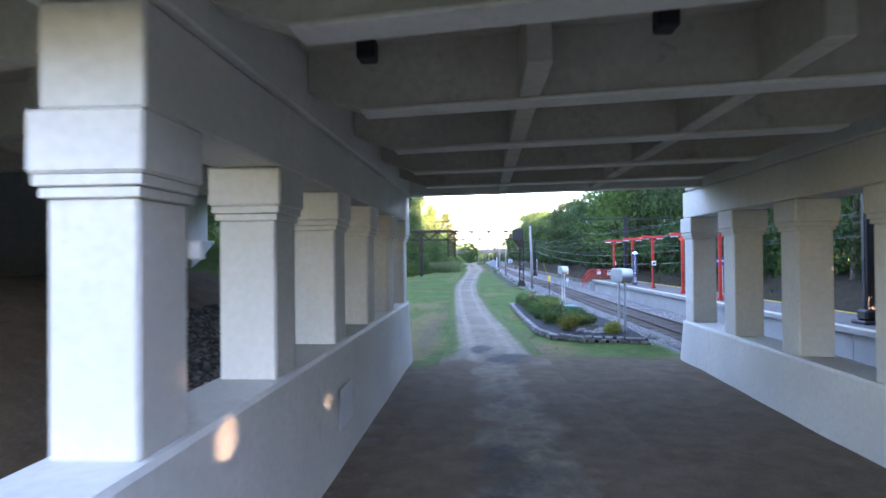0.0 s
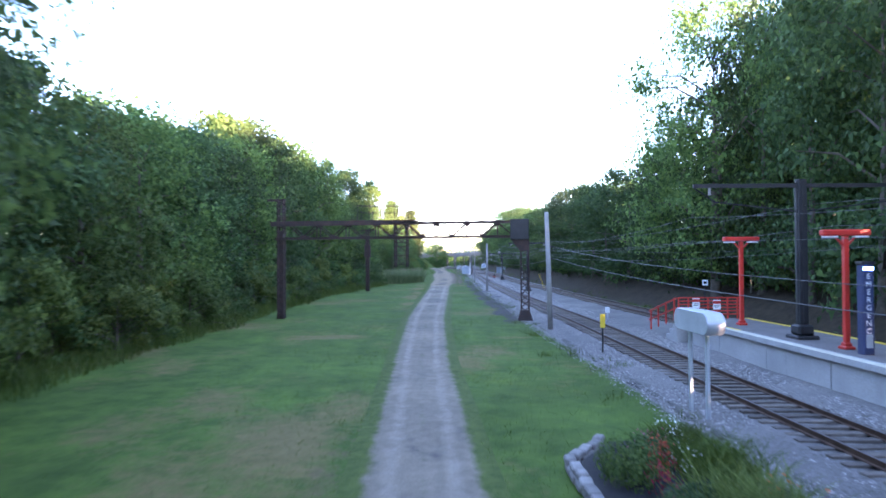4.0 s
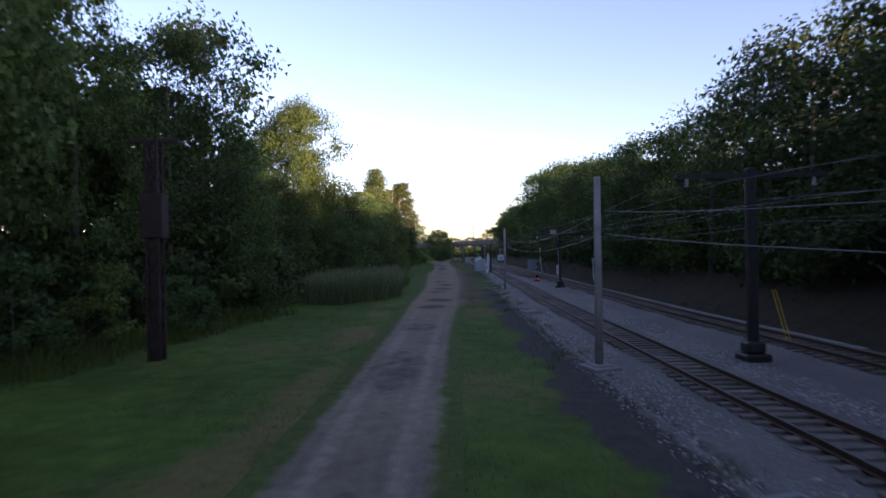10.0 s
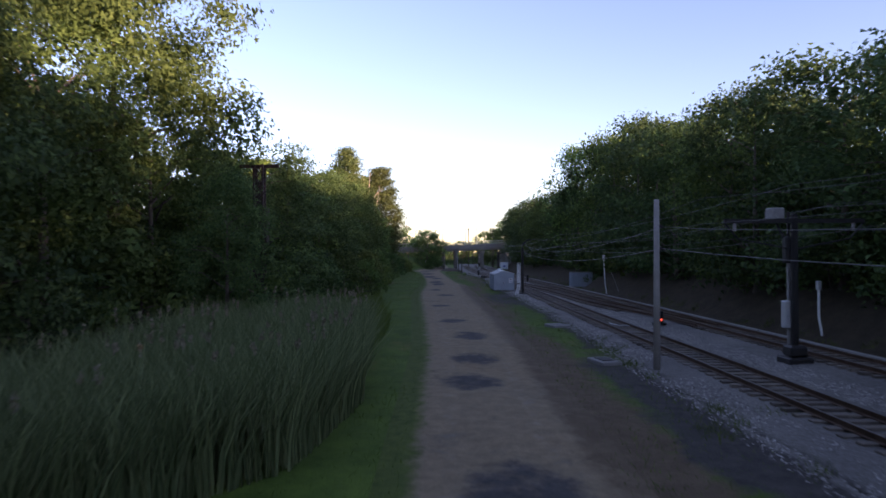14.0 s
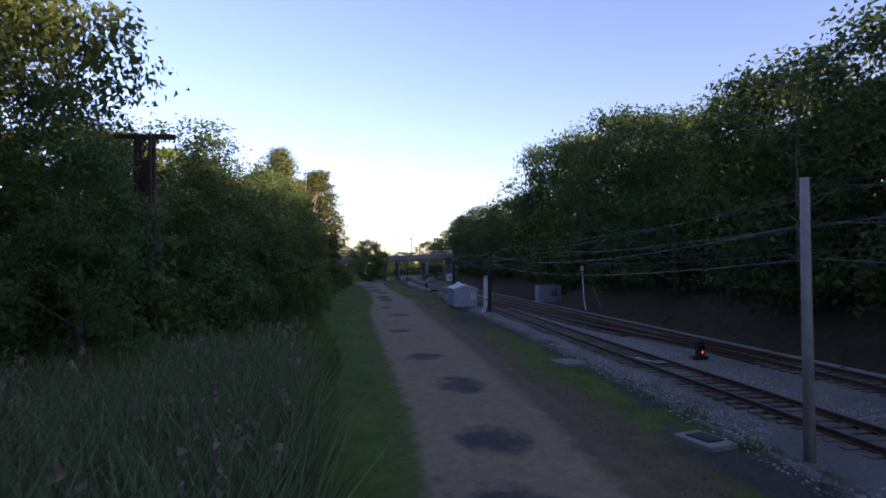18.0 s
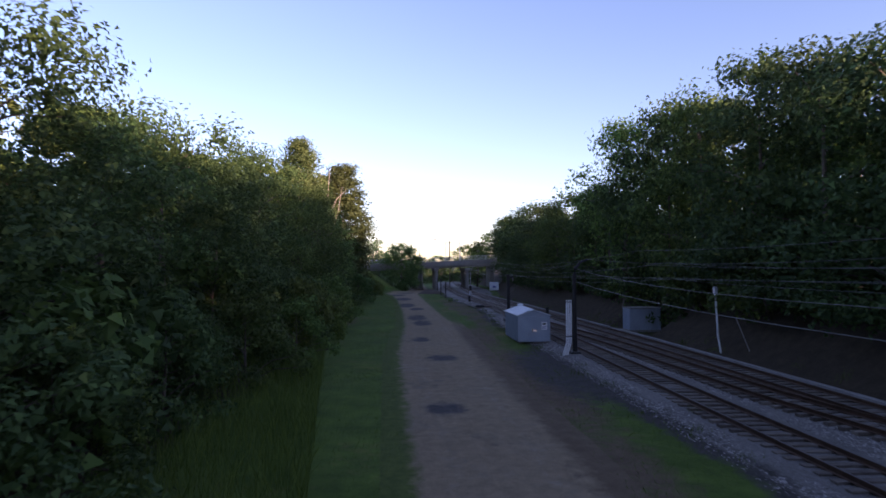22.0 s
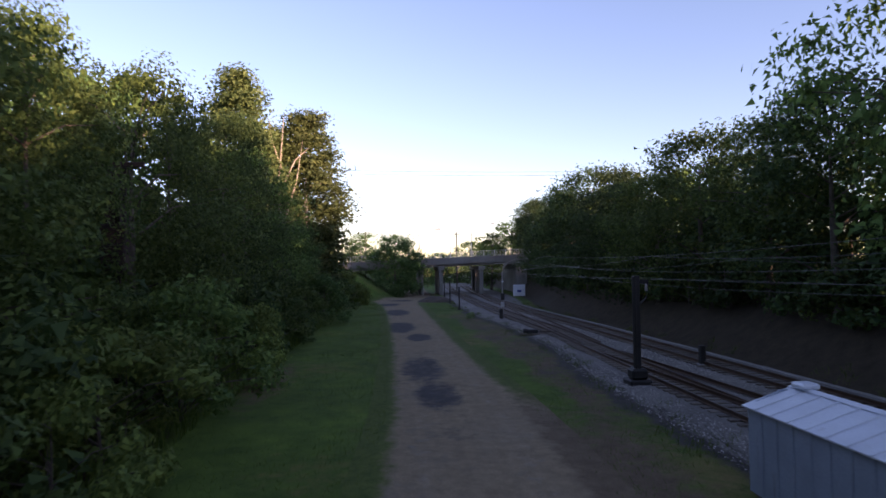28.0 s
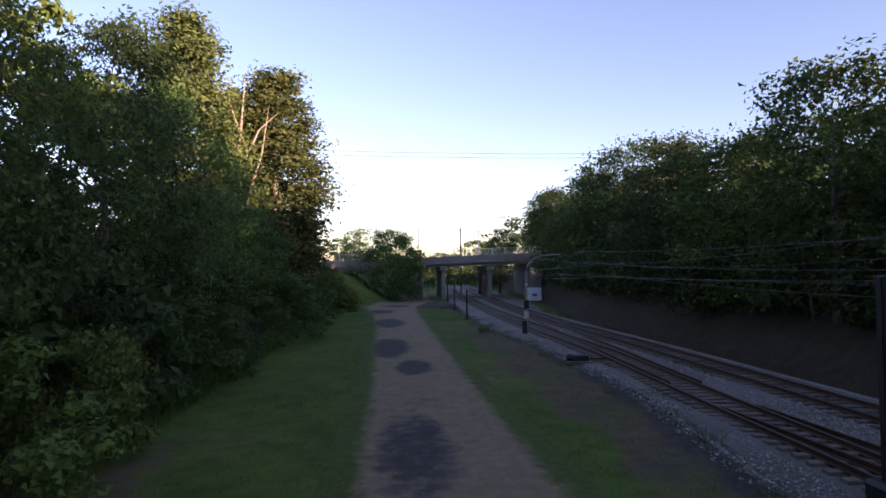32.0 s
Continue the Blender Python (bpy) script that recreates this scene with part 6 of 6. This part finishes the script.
for k in range(8):
    plant("elm_back", -4 + k * 4.2, 374 + prng.uniform(-2, 3), prng.uniform(6.5, 8.5), 1.1, group="far trees")
# unseen woods behind the start, added to block the low sun
for k in range(11):
    plant(prng.choice(["elm_back", "maple_back"]), -18 + k * 6.0, -38 + prng.uniform(-2, 2), 15, 1.2, group="trees behind")

# dead poplar with bare limbs
dead = thing("dead_tree", (-13.1, 256.0, 0), "pale dead tree with bare forked limbs", "tree")
dm = Mesh().tube([(0, 0, -0.2), (0.2, 0, 7), (-0.3, 0, 13), (0.3, 0, 20.5)], [0.3, 0.24, 0.16, 0.03], 8)
for a, b, c in (((0.1, 0, 9), (1.6, 0, 14), (2.2, 0, 18)), ((0, 0, 11), (-1.6, 0, 15), (-2.2, 0, 19)), ((-0.2, 0, 12.5), (1.4, 0, 16), (2.9, 0, 17.4)), ((0.1, 0, 15), (-0.9, 0, 18), (-1.2, 0, 20.4)), ((0.2, 0, 8), (-1.5, 0.3, 11), (-3.2, 0.4, 13))):
    dm.tube([a, b, c], [0.12, 0.07, 0.015], 6, False)
part("limbs", dm, BARK_PALE, dead)


def blades(name, n, xfun, hmin, hmax, width, material, seed, lean=0.35, segs=3, zoff=0.0):
    """Upright tapering blades with a bend, rooted where xfun says."""
    rng = np.random.default_rng(seed)
    x, y = xfun(rng, n)
    z = height(x, y) - 0.03 + zoff
    h = hmin + (hmax - hmin) * rng.random(n)
    a = rng.random(n) * 2 * np.pi
    ln = lean * h * (0.3 + rng.random(n))
    wdir = rng.random(n) * 2 * np.pi
    wx, wy = np.cos(wdir) * width / 2, np.sin(wdir) * width / 2
    rows = []
    for k in range(segs + 1):
        s = k / segs
        cx, cy, cz = x + np.cos(a) * ln * s * s, y + np.sin(a) * ln * s * s, z + h * (s - 0.18 * s * s * lean)
        w = (1 - s) ** 0.6 if k < segs else 0.08
        rows += [np.stack([cx - wx * w, cy - wy * w, cz], -1), np.stack([cx + wx * w, cy + wy * w, cz], -1)]
    v = np.stack(rows, 1).reshape(-1, 3)
    k2 = 2 * (segs + 1)
    base = (np.arange(n) * k2)[:, None, None]
    q = base + np.array([[2 * k, 2 * k + 1, 2 * k + 3, 2 * k + 2] for k in range(segs)])[None]
    me = bpy.data.meshes.new(name)
    fill(me, v, q.reshape(-1, 4))
    me.materials.append(material)
    return me


def in_reeds(rng, n):
    y = 141.5 + 22 * rng.random(n)
    lo, hi = -11.0, np.interp(y, [141, 145, 151, 163], [-6.6, -3.9, -3.1, -4.2])
    x = lo + (hi - lo) * rng.random(n) ** 0.8
    keep = y > np.interp(x, [-11, -7, -3], [143, 141.8, 146.5])
    return np.where(keep, x, -6 - 4 * rng.random(n)), np.where(keep, y, 146 + 15 * rng.random(n))


rd = part("reeds", blades("reeds", 26000, in_reeds, 1.4, 2.6, 0.055, REED, 3, 0.42), REED)
tagged(rd, "dense stand of tall grey-green reeds", "reeds", kind="stuff")


def plume_cloud(rng_seed, n):
    rng = np.random.default_rng(rng_seed)
    x, y = in_reeds(rng, n)
    return [((a, b, float(height(a, b)) + 2.0 + 0.6 * r), (0.05, 0.05, 0.16)) for a, b, r in zip(x, y, rng.random(n))]


pl = part("reed_plumes", leaf_cloud("reed_plumes", 2600, plume_cloud(4, 150), 0.10, PLUME, 4, droop=0.9, shell=0.2), PLUME)
tagged(pl, "tan seed plumes on top of the reeds", "reeds", kind="stuff")


def left_verge(rng, n):
    y = 162 + 128 * rng.random(n)
    e = np.interp(y, [162, 168, 198, 208, 290], [-3.6, -3.4, -6.6, -7.6, -7.6])
    return e - 4.5 * rng.random(n) ** 1.2, y


tg = part("tall_grass", blades("tall_grass", 22000, left_verge, 0.35, 1.35, 0.028, GRASSB, 6, 0.5), GRASSB)
tagged(tg, "tall uncut grass and weeds along the wood", "grass", kind="stuff")


def lawn(rng, n):
    y = 26 + 255 * rng.random(n) ** 0.9
    l, r = np.interp(y, [p[0] for p in PATH_EDGES], [p[1] for p in PATH_EDGES]), np.interp(y, [p[0] for p in PATH_EDGES], [p[2] for p in PATH_EDGES])
    side = rng.random(n) < 0.55
    far = np.minimum(7.0, -lerp(WOODS_L, y) + l - 0.5)
    x = np.where(side, l - 0.05 - far * rng.random(n) ** 1.6, r + 0.05 + (lerp(BED_LEFT, y) + 0.2 - r) * rng.random(n))
    return x, y


gr = part("lawn_grass", blades("lawn_grass", 80000, lawn, 0.05, 0.16, 0.02, GRASSB, 7, 0.7, 1), GRASSB)
tagged(gr, "short mown grass beside the path", "grass", kind="stuff")


def weeds(rng, n):
    c = rng.random((260, 2))
    cy = 26 + 250 * c[:, 0]
    cx = np.where(c[:, 1] < 0.5, lerp(BED_LEFT, cy) + rng.normal(size=260) * 0.5, lerp(TRACK_2, cy) + 2.6 + rng.normal(size=260) * 0.4)
    k = rng.integers(0, 260, n)
    return cx[k] + rng.normal(size=n) * 0.22, cy[k] + rng.normal(size=n) * 0.22


wd = part("weeds", blades("weeds", 9000, weeds, 0.1, 0.42, 0.02, GRASSB, 8, 0.7, 2), GRASSB)
tagged(wd, "scattered weed tufts along the ballast", "weeds", kind="stuff")


# ---- loose ballast stones ----
def stones(name, n, xfun, size, material, seed, zfun):
    rng = np.random.default_rng(seed)
    x, y = xfun(rng, n)
    z = zfun(x, y)
    base = np.array([(1, 0, 0), (-1, 0, 0), (0, 1, 0), (0, -1, 0), (0, 0, 1), (0, 0, -0.6)], float)
    v = base[None] * (0.55 + 0.6 * rng.random((n, 6, 1))) * size * (0.6 + 0.8 * rng.random((n, 1, 1))) + rng.normal(size=(n, 6, 3)) * size * 0.15
    a = rng.random(n) * 6.28
    ca, sa_ = np.cos(a)[:, None], np.sin(a)[:, None]
    v = np.stack([v[..., 0] * ca - v[..., 1] * sa_, v[..., 0] * sa_ + v[..., 1] * ca, v[..., 2] * 0.75], -1)
    v += np.stack([x, y, z], -1)[:, None]
    f = np.array([(0, 2, 4), (2, 1, 4), (1, 3, 4), (3, 0, 4)])
    me = bpy.data.meshes.new(name)
    fill(me, v.reshape(-1, 3), (np.arange(n)[:, None, None] * 6 + f[None]).reshape(-1, 3))
    me.materials.append(material)
    return me


def on_bed(rng, n):
    y = 28 + 225 * rng.random(n)
    l, c = lerp(BED_LEFT, y), lerp(TRACK_1, y)
    x = l - 0.35 + (c + 3.2 - l) * rng.random(n) ** 0.85
    return np.where(np.abs(x - c) < 1.32, np.where(x < c, l + 0.2 + (c - 1.5 - l) * rng.random(n), c + 1.35 + 1.8 * rng.random(n)), x), y


def bed_z(x, y):
    near = np.minimum(np.abs(x - lerp(TRACK_1, y)), np.abs(x - lerp(TRACK_2, y)))
    return 0.035 + 0.075 * smooth_step(2.3, 1.3, near) * np.clip((x - lerp(BED_LEFT, y)) / 0.8, 0, 1)


st = part("ballast_stones", stones("ballast_stones", 110000, on_bed, 0.034, STONE, 9, bed_z), STONE)
tagged(st, "loose crushed grey stones between rails and grass", "stones", kind="stuff")


def rubble(rng, n):
    return -4.8 - 3.7 * rng.random(n), 13 + 14.5 * rng.random(n) ** 0.8


rb_ = part("rubble_slope", stones("rubble_slope", 12000, rubble, 0.10, STONE, 10, lambda x, y: height(x, y) + 0.03), STONE)
tagged(rb_, "grey broken stone on the slope under the bridge", "stones", kind="stuff")


# ---- flower bed by the track ----
BED_PTS = [(7.61, 28.35), (4.91, 29.09), (3.5, 30.15), (2.95, 32.28), (2.78, 37.69), (2.72, 44.0), (2.68, 48.5), (3.75, 50.0), (5.2, 50.1), (6.6, 46.2), (7.1, 42.3), (7.8, 34.0)]
fbd = thing("flower_bed", (0, 0, 0), "raised flower bed with black mulch and a low stone border", "flower bed")
v = [(x, y, 0.02) for x, y in BED_PTS] + [(5.6 + (x - 5.6) * 0.95, 38 + (y - 38) * 0.97, 0.26) for x, y in BED_PTS]
n = len(BED_PTS)
part("mulch", Mesh().add(v, [(i, (i + 1) % n, n + (i + 1) % n, n + i) for i in range(n)] + [tuple(range(n, 2 * n))]), MULCH, fbd, "black mulch mound")
srng = random.Random(4)
BLOCKS = [Mesh().box(-0.2, 0.2, -0.13, 0.13, 0, 0.15, 0.03).data("border_stone", WALLSTONE), Mesh().box(-0.16, 0.16, -0.12, 0.12, 0, 0.17, 0.035).data("border_stone", WALLSTONE), Mesh().box(-0.25, 0.25, -0.12, 0.12, 0, 0.14, 0.03).data("border_stone", WALLSTONE)]
for (x0, y0), (x1, y1) in zip(BED_PTS[:8], BED_PTS[1:8]):
    L = math.hypot(x1 - x0, y1 - y0)
    k = max(1, int(L / 0.42))
    for course in range(2):
        for i in range(k):
            s = (i + 0.5 + 0.4 * course) / k
            if s < 1:
                part("border_stone", srng.choice(BLOCKS), None, fbd, at=pose(x0 + (x1 - x0) * s + srng.uniform(-.04, .04), y0 + (y1 - y0) * s, 0.0 + 0.145 * course, srng.uniform(-3, 3), srng.uniform(-3, 3), math.degrees(math.atan2(y1 - y0, x1 - x0)) + srng.uniform(-7, 7)))


def clump(name, x, y, h, r, material, n, size, label, category="plant", group="bed plants", up=True):
    t = thing(name, (x, y, 0.2), label, category, group)
    if up:
        rr = np.random.default_rng(int(x * 100 + y))
        me = blades("leaves", n, lambda g, k: (g.normal(size=k) * r * 0.5, g.normal(size=k) * r * 0.5), h * 0.5, h, size, material, int(x * 91 + y * 17), 0.75, 3)
        me.transform(Matrix.Translation((0, 0, 0)))
        part("leaves", me, material, t)
    else:
        part("leaves", leaf_cloud("leaves", n, [((srng.uniform(-r, r) * 0.5, srng.uniform(-r, r) * 0.5, h * srng.uniform(0.3, 0.6)), (r * 0.6, r * 0.6, h * 0.45)) for _ in range(6)], size, material, int(x * 91 + y * 17)), material, t)
    return t


RED_FL = leaf_mat("red_petal", (0.25, 0.02, 0.02), (0.55, 0.06, 0.05), 0.2)
WHITE_FL = leaf_mat("white_petal", (0.55, 0.55, 0.5), (0.8, 0.8, 0.75), 0.2)
PINK_FL = leaf_mat("pink_petal", (0.35, 0.05, 0.15), (0.6, 0.15, 0.3), 0.2)
GOLD = leaf_mat("golden_leaf", (0.16, 0.17, 0.02), (0.32, 0.30, 0.05), 0.3)
ORNAMENT = leaf_mat("ornamental_blade", (0.09, 0.15, 0.03), (0.22, 0.30, 0.08), 0.3)
ORANGE_FL = leaf_mat("orange_petal", (0.45, 0.10, 0.02), (0.7, 0.2, 0.05), 0.2)
BUSH, LOW, ARCH = "leafy green bush in the flower bed", "low dark green bush in mulch", "arching clump of grassy leaves"
for x, y, h, r, m_, n_, s_, lab, up in (
        (4.5, 31.52, 0.75, 0.6, GOLD, 1100, 0.07, "rounded yellow-green ball shrub in mulch", False), (6.4, 30.4, 0.6, 0.55, GOLD, 1000, 0.07, "rounded yellow-green ball shrub in mulch", False),
        (5.6, 31.1, 0.4, 0.5, PLUME, 350, 0.06, "low tan dried plant in mulch", False), (4.2, 34.9, 0.7, 0.8, LEAF, 1500, 0.08, BUSH, False), (5.2, 34.3, 0.75, 0.8, LEAF_D, 1500, 0.08, LOW, False),
        (5.75, 33.6, 0.6, 0.6, LEAF, 1100, 0.08, BUSH, False), (4.5, 36.3, 0.85, 0.9, LEAF, 1600, 0.08, BUSH, False), (5.6, 35.9, 0.7, 0.8, LEAF_D, 1400, 0.08, LOW, False),
        (5.0, 37.8, 0.8, 0.9, LEAF, 1500, 0.08, BUSH, False), (5.9, 38.0, 0.55, 0.7, LEAF_D, 1100, 0.08, LOW, False), (3.7, 37.4, 0.55, 0.5, LEAF_D, 800, 0.08, LOW, False),
        (5.7, 39.9, 0.55, 0.8, LEAF, 1300, 0.08, BUSH, False), (4.6, 39.3, 0.35, 0.5, PLUME, 260, 0.06, "low brown dried plant in mulch", False), (3.75, 40.7, 0.75, 0.8, LEAF, 1400, 0.08, BUSH, False),
        (4.75, 41.8, 0.95, 0.75, ORNAMENT, 420, 0.035, ARCH, True), (4.95, 45.2, 1.0, 0.75, ORNAMENT, 420, 0.035, ARCH, True), (3.45, 43.2, 0.7, 0.7, LEAF, 1200, 0.08, BUSH, False),
        (4.3, 43.2, 0.6, 0.7, LEAF_D, 1100, 0.08, LOW, False), (3.8, 44.9, 0.6, 0.7, LEAF_D, 1100, 0.08, LOW, False), (3.5, 46.9, 0.8, 0.6, LEAF, 1100, 0.08, BUSH, False),
        (5.4, 47.6, 0.8, 0.8, GRASSB, 600, 0.03, ARCH, True), (4.5, 48.3, 0.6, 0.6, LEAF_D, 900, 0.08, LOW, False), (5.2, 49.0, 0.7, 0.6, GRASSB, 500, 0.03, ARCH, True)):
    clump("bed_plant", x, y, h * 1.2, r * 1.04, m_, int(n_ * 1.5), s_ * 1.05, lab, up=up)
for x, y, m_, n_, lab in ((4.0, 46.4, RED_FL, 150, "red flowers blooming above mulch"), (4.2, 47.3, RED_FL, 150, "red flowers blooming above mulch"), (5.0, 49.1, WHITE_FL, 70, "white flower heads above leaves"), (4.7, 47.3, WHITE_FL, 50, "white flower heads above leaves"),
                          (5.45, 45.4, ORANGE_FL, 40, "orange lily blooms above grassy leaves"), (5.5, 44.2, ORANGE_FL, 25, "orange lily blooms above grassy leaves"), (4.75, 34.7, WHITE_FL, 60, "white flower heads above leaves"), (4.3, 48.2, PINK_FL, 60, "pink flowers among green leaves")):
    clump("flowers", x, y, 0.95, 0.42, m_, n_, 0.065, lab, "flowers", "bed flowers", False)
for x, y, r in ((4.95, 30.9, 0.28), (5.3, 30.5, 0.22), (5.75, 30.5, 0.34), (6.0, 31.3, 0.3), (5.2, 31.6, 0.2)):
    rk = thing("boulder", pose(x, y, 0.24, 0, 0, x * 300), "weathered tan rock half sunk in mulch", "rock", "bed rocks")
    v, f = [], []
    for j, (zz, sc) in enumerate(((-0.3, 0.9), (0.25, 1.0), (0.55, 0.75), (0.68, 0.3))):
        v += [(r * sc * (1.25 + 0.25 * math.sin(3 * i + j)) * math.cos(i * 0.785 + 0.2 * j), r * sc * (0.85 + 0.2 * math.cos(2 * i + x)) * math.sin(i * 0.785 + 0.2 * j), r * zz + 0.05 * r * math.sin(5 * i + j)) for i in range(8)]
    f = [(8 * j + i, 8 * j + (i + 1) % 8, 8 * j + 8 + (i + 1) % 8, 8 * j + 8 + i) for j in range(3) for i in range(8)] + [tuple(range(24, 32)), tuple(reversed(range(8)))]
    part("rock", Mesh().add(v, f), WALLSTONE, rk)
tl = thing("utility_box", pose(6.3, 43.1, 0.22, 0, 0, 8), "teal plastic utility box lid", "utility box")
part("lid", Mesh().box(-0.5, 0.5, -0.65, 0.65, 0, 0.34, 0.07), TEAL, tl)

# dark spoil heap where the drive ends, pale bush on the verge
heap = thing("spoil_heap", (4.0, 277.5, 0), "low dark heap of dumped earth", "earth heap")
hm, hr = Mesh(), random.Random(8)
ring = [[(2.6 * f * math.cos(a) * (1 + 0.15 * hr.random()), 1.9 * f * math.sin(a) * (1 + 0.15 * hr.random()), z + 0.08 * hr.random()) for a in (k * 0.45 for k in range(14))] for f, z in ((1.0, -0.08), (0.75, 0.3), (0.45, 0.62), (0.15, 0.78))]
for i_ in range(3):
    for k in range(14):
        q = (k + 1) % 14
        hm.add([ring[i_][k], ring[i_][q], ring[i_ + 1][q], ring[i_ + 1][k]], [(0, 1, 2, 3)])
hm.add(ring[3], [tuple(range(14))])
part("earth", hm, EARTH, heap)
pale = thing("shrub", (5.4, 249, 0), "small pale grey-green bush on the grass verge", "shrub")
part("leaves", leaf_cloud("leaves", 500, [((0, 0, 0.3), (0.4, 0.4, 0.3)), ((0.2, 0.1, 0.4), (0.25, 0.25, 0.25))], 0.12, REED, 77), None, pale)


def wood_edge(rng, n):
    y = 44 + 92 * rng.random(n)
    return lerp(WOODS_L, y) + 1.6 - 3.4 * rng.random(n) ** 0.8 + 0.5 * ripple(y, y, 0.4, 2.0), y


we = part("tall_weeds", blades("tall_weeds", 16000, wood_edge, 0.35, 1.25, 0.03, GRASSB, 16, 0.5), GRASSB)
tagged(we, "tall light green weeds along the wood's edge", "weeds", kind="stuff")
fl = [((-9.5 - 2.5 * a, 27 + 9 * b, float(height(-9.5 - 2.5 * a, 27 + 9 * b)) + 0.35), (0.18, 0.18, 0.12)) for a, b in np.random.default_rng(5).random((40, 2))]
wf = part("wildflowers", leaf_cloud("wildflowers", 320, fl, 0.05, WHITE_FL, 6), WHITE_FL)
tagged(wf, "white wildflowers scattered over the grassy bank", "flowers", kind="stuff")


def bank_grass(rng, n):
    return -5.5 - 7.5 * rng.random(n) ** 0.6, 25.5 + 15 * rng.random(n)


bg = part("bank_grass", blades("bank_grass", 14000, bank_grass, 0.08, 0.38, 0.02, GRASSB, 19, 0.6, 2), GRASSB)
tagged(bg, "long rough grass on the bank", "grass", kind="stuff")
# small equipment on the ballast
stump = thing("relay_post", (12.76, 219.98, 0.1), "short black equipment post between the tracks", "post")
part("post", Mesh().box(-0.13, 0.13, -0.13, 0.13, 0, 0.95, 0.03), BLACK, stump)
part("base", Mesh().box(-0.2, 0.2, -0.2, 0.2, -0.08, 0.1, 0.02), OLD_CONC, stump)
balise = thing("track_plate", pose(9.3, 166.4, 0.19, 0, 0, 4), "pale flat plate fixed between the rails", "track plate")
part("plate", Mesh().box(-0.4, 0.4, -0.25, 0.25, 0, 0.05, 0.015), OLD_CONC, balise)
part("cable", Mesh().tube([(-0.35, 0.2, 0.03), (-0.5, 0.7, 0.04), (-0.45, 1.3, 0.03)], 0.025, 6), GALV, balise)
# broken branch lying on the lawn
br = thing("fallen_branch", pose(-7.0, 42.0, 0.03, 0, 0, 35), "bare fallen branch lying on the grass", "branch")
part("stick", Mesh().tube([(-0.9, 0, 0.02), (-0.2, 0.06, 0.10), (0.8, 0, 0.04)], [0.03, 0.025, 0.008], 6), BARK_PALE, br)
part("twig", Mesh().tube([(-0.2, 0.06, 0.10), (0.1, 0.35, 0.14), (0.4, 0.5, 0.06)], [0.015, 0.01, 0.005], 5), BARK_PALE, br)
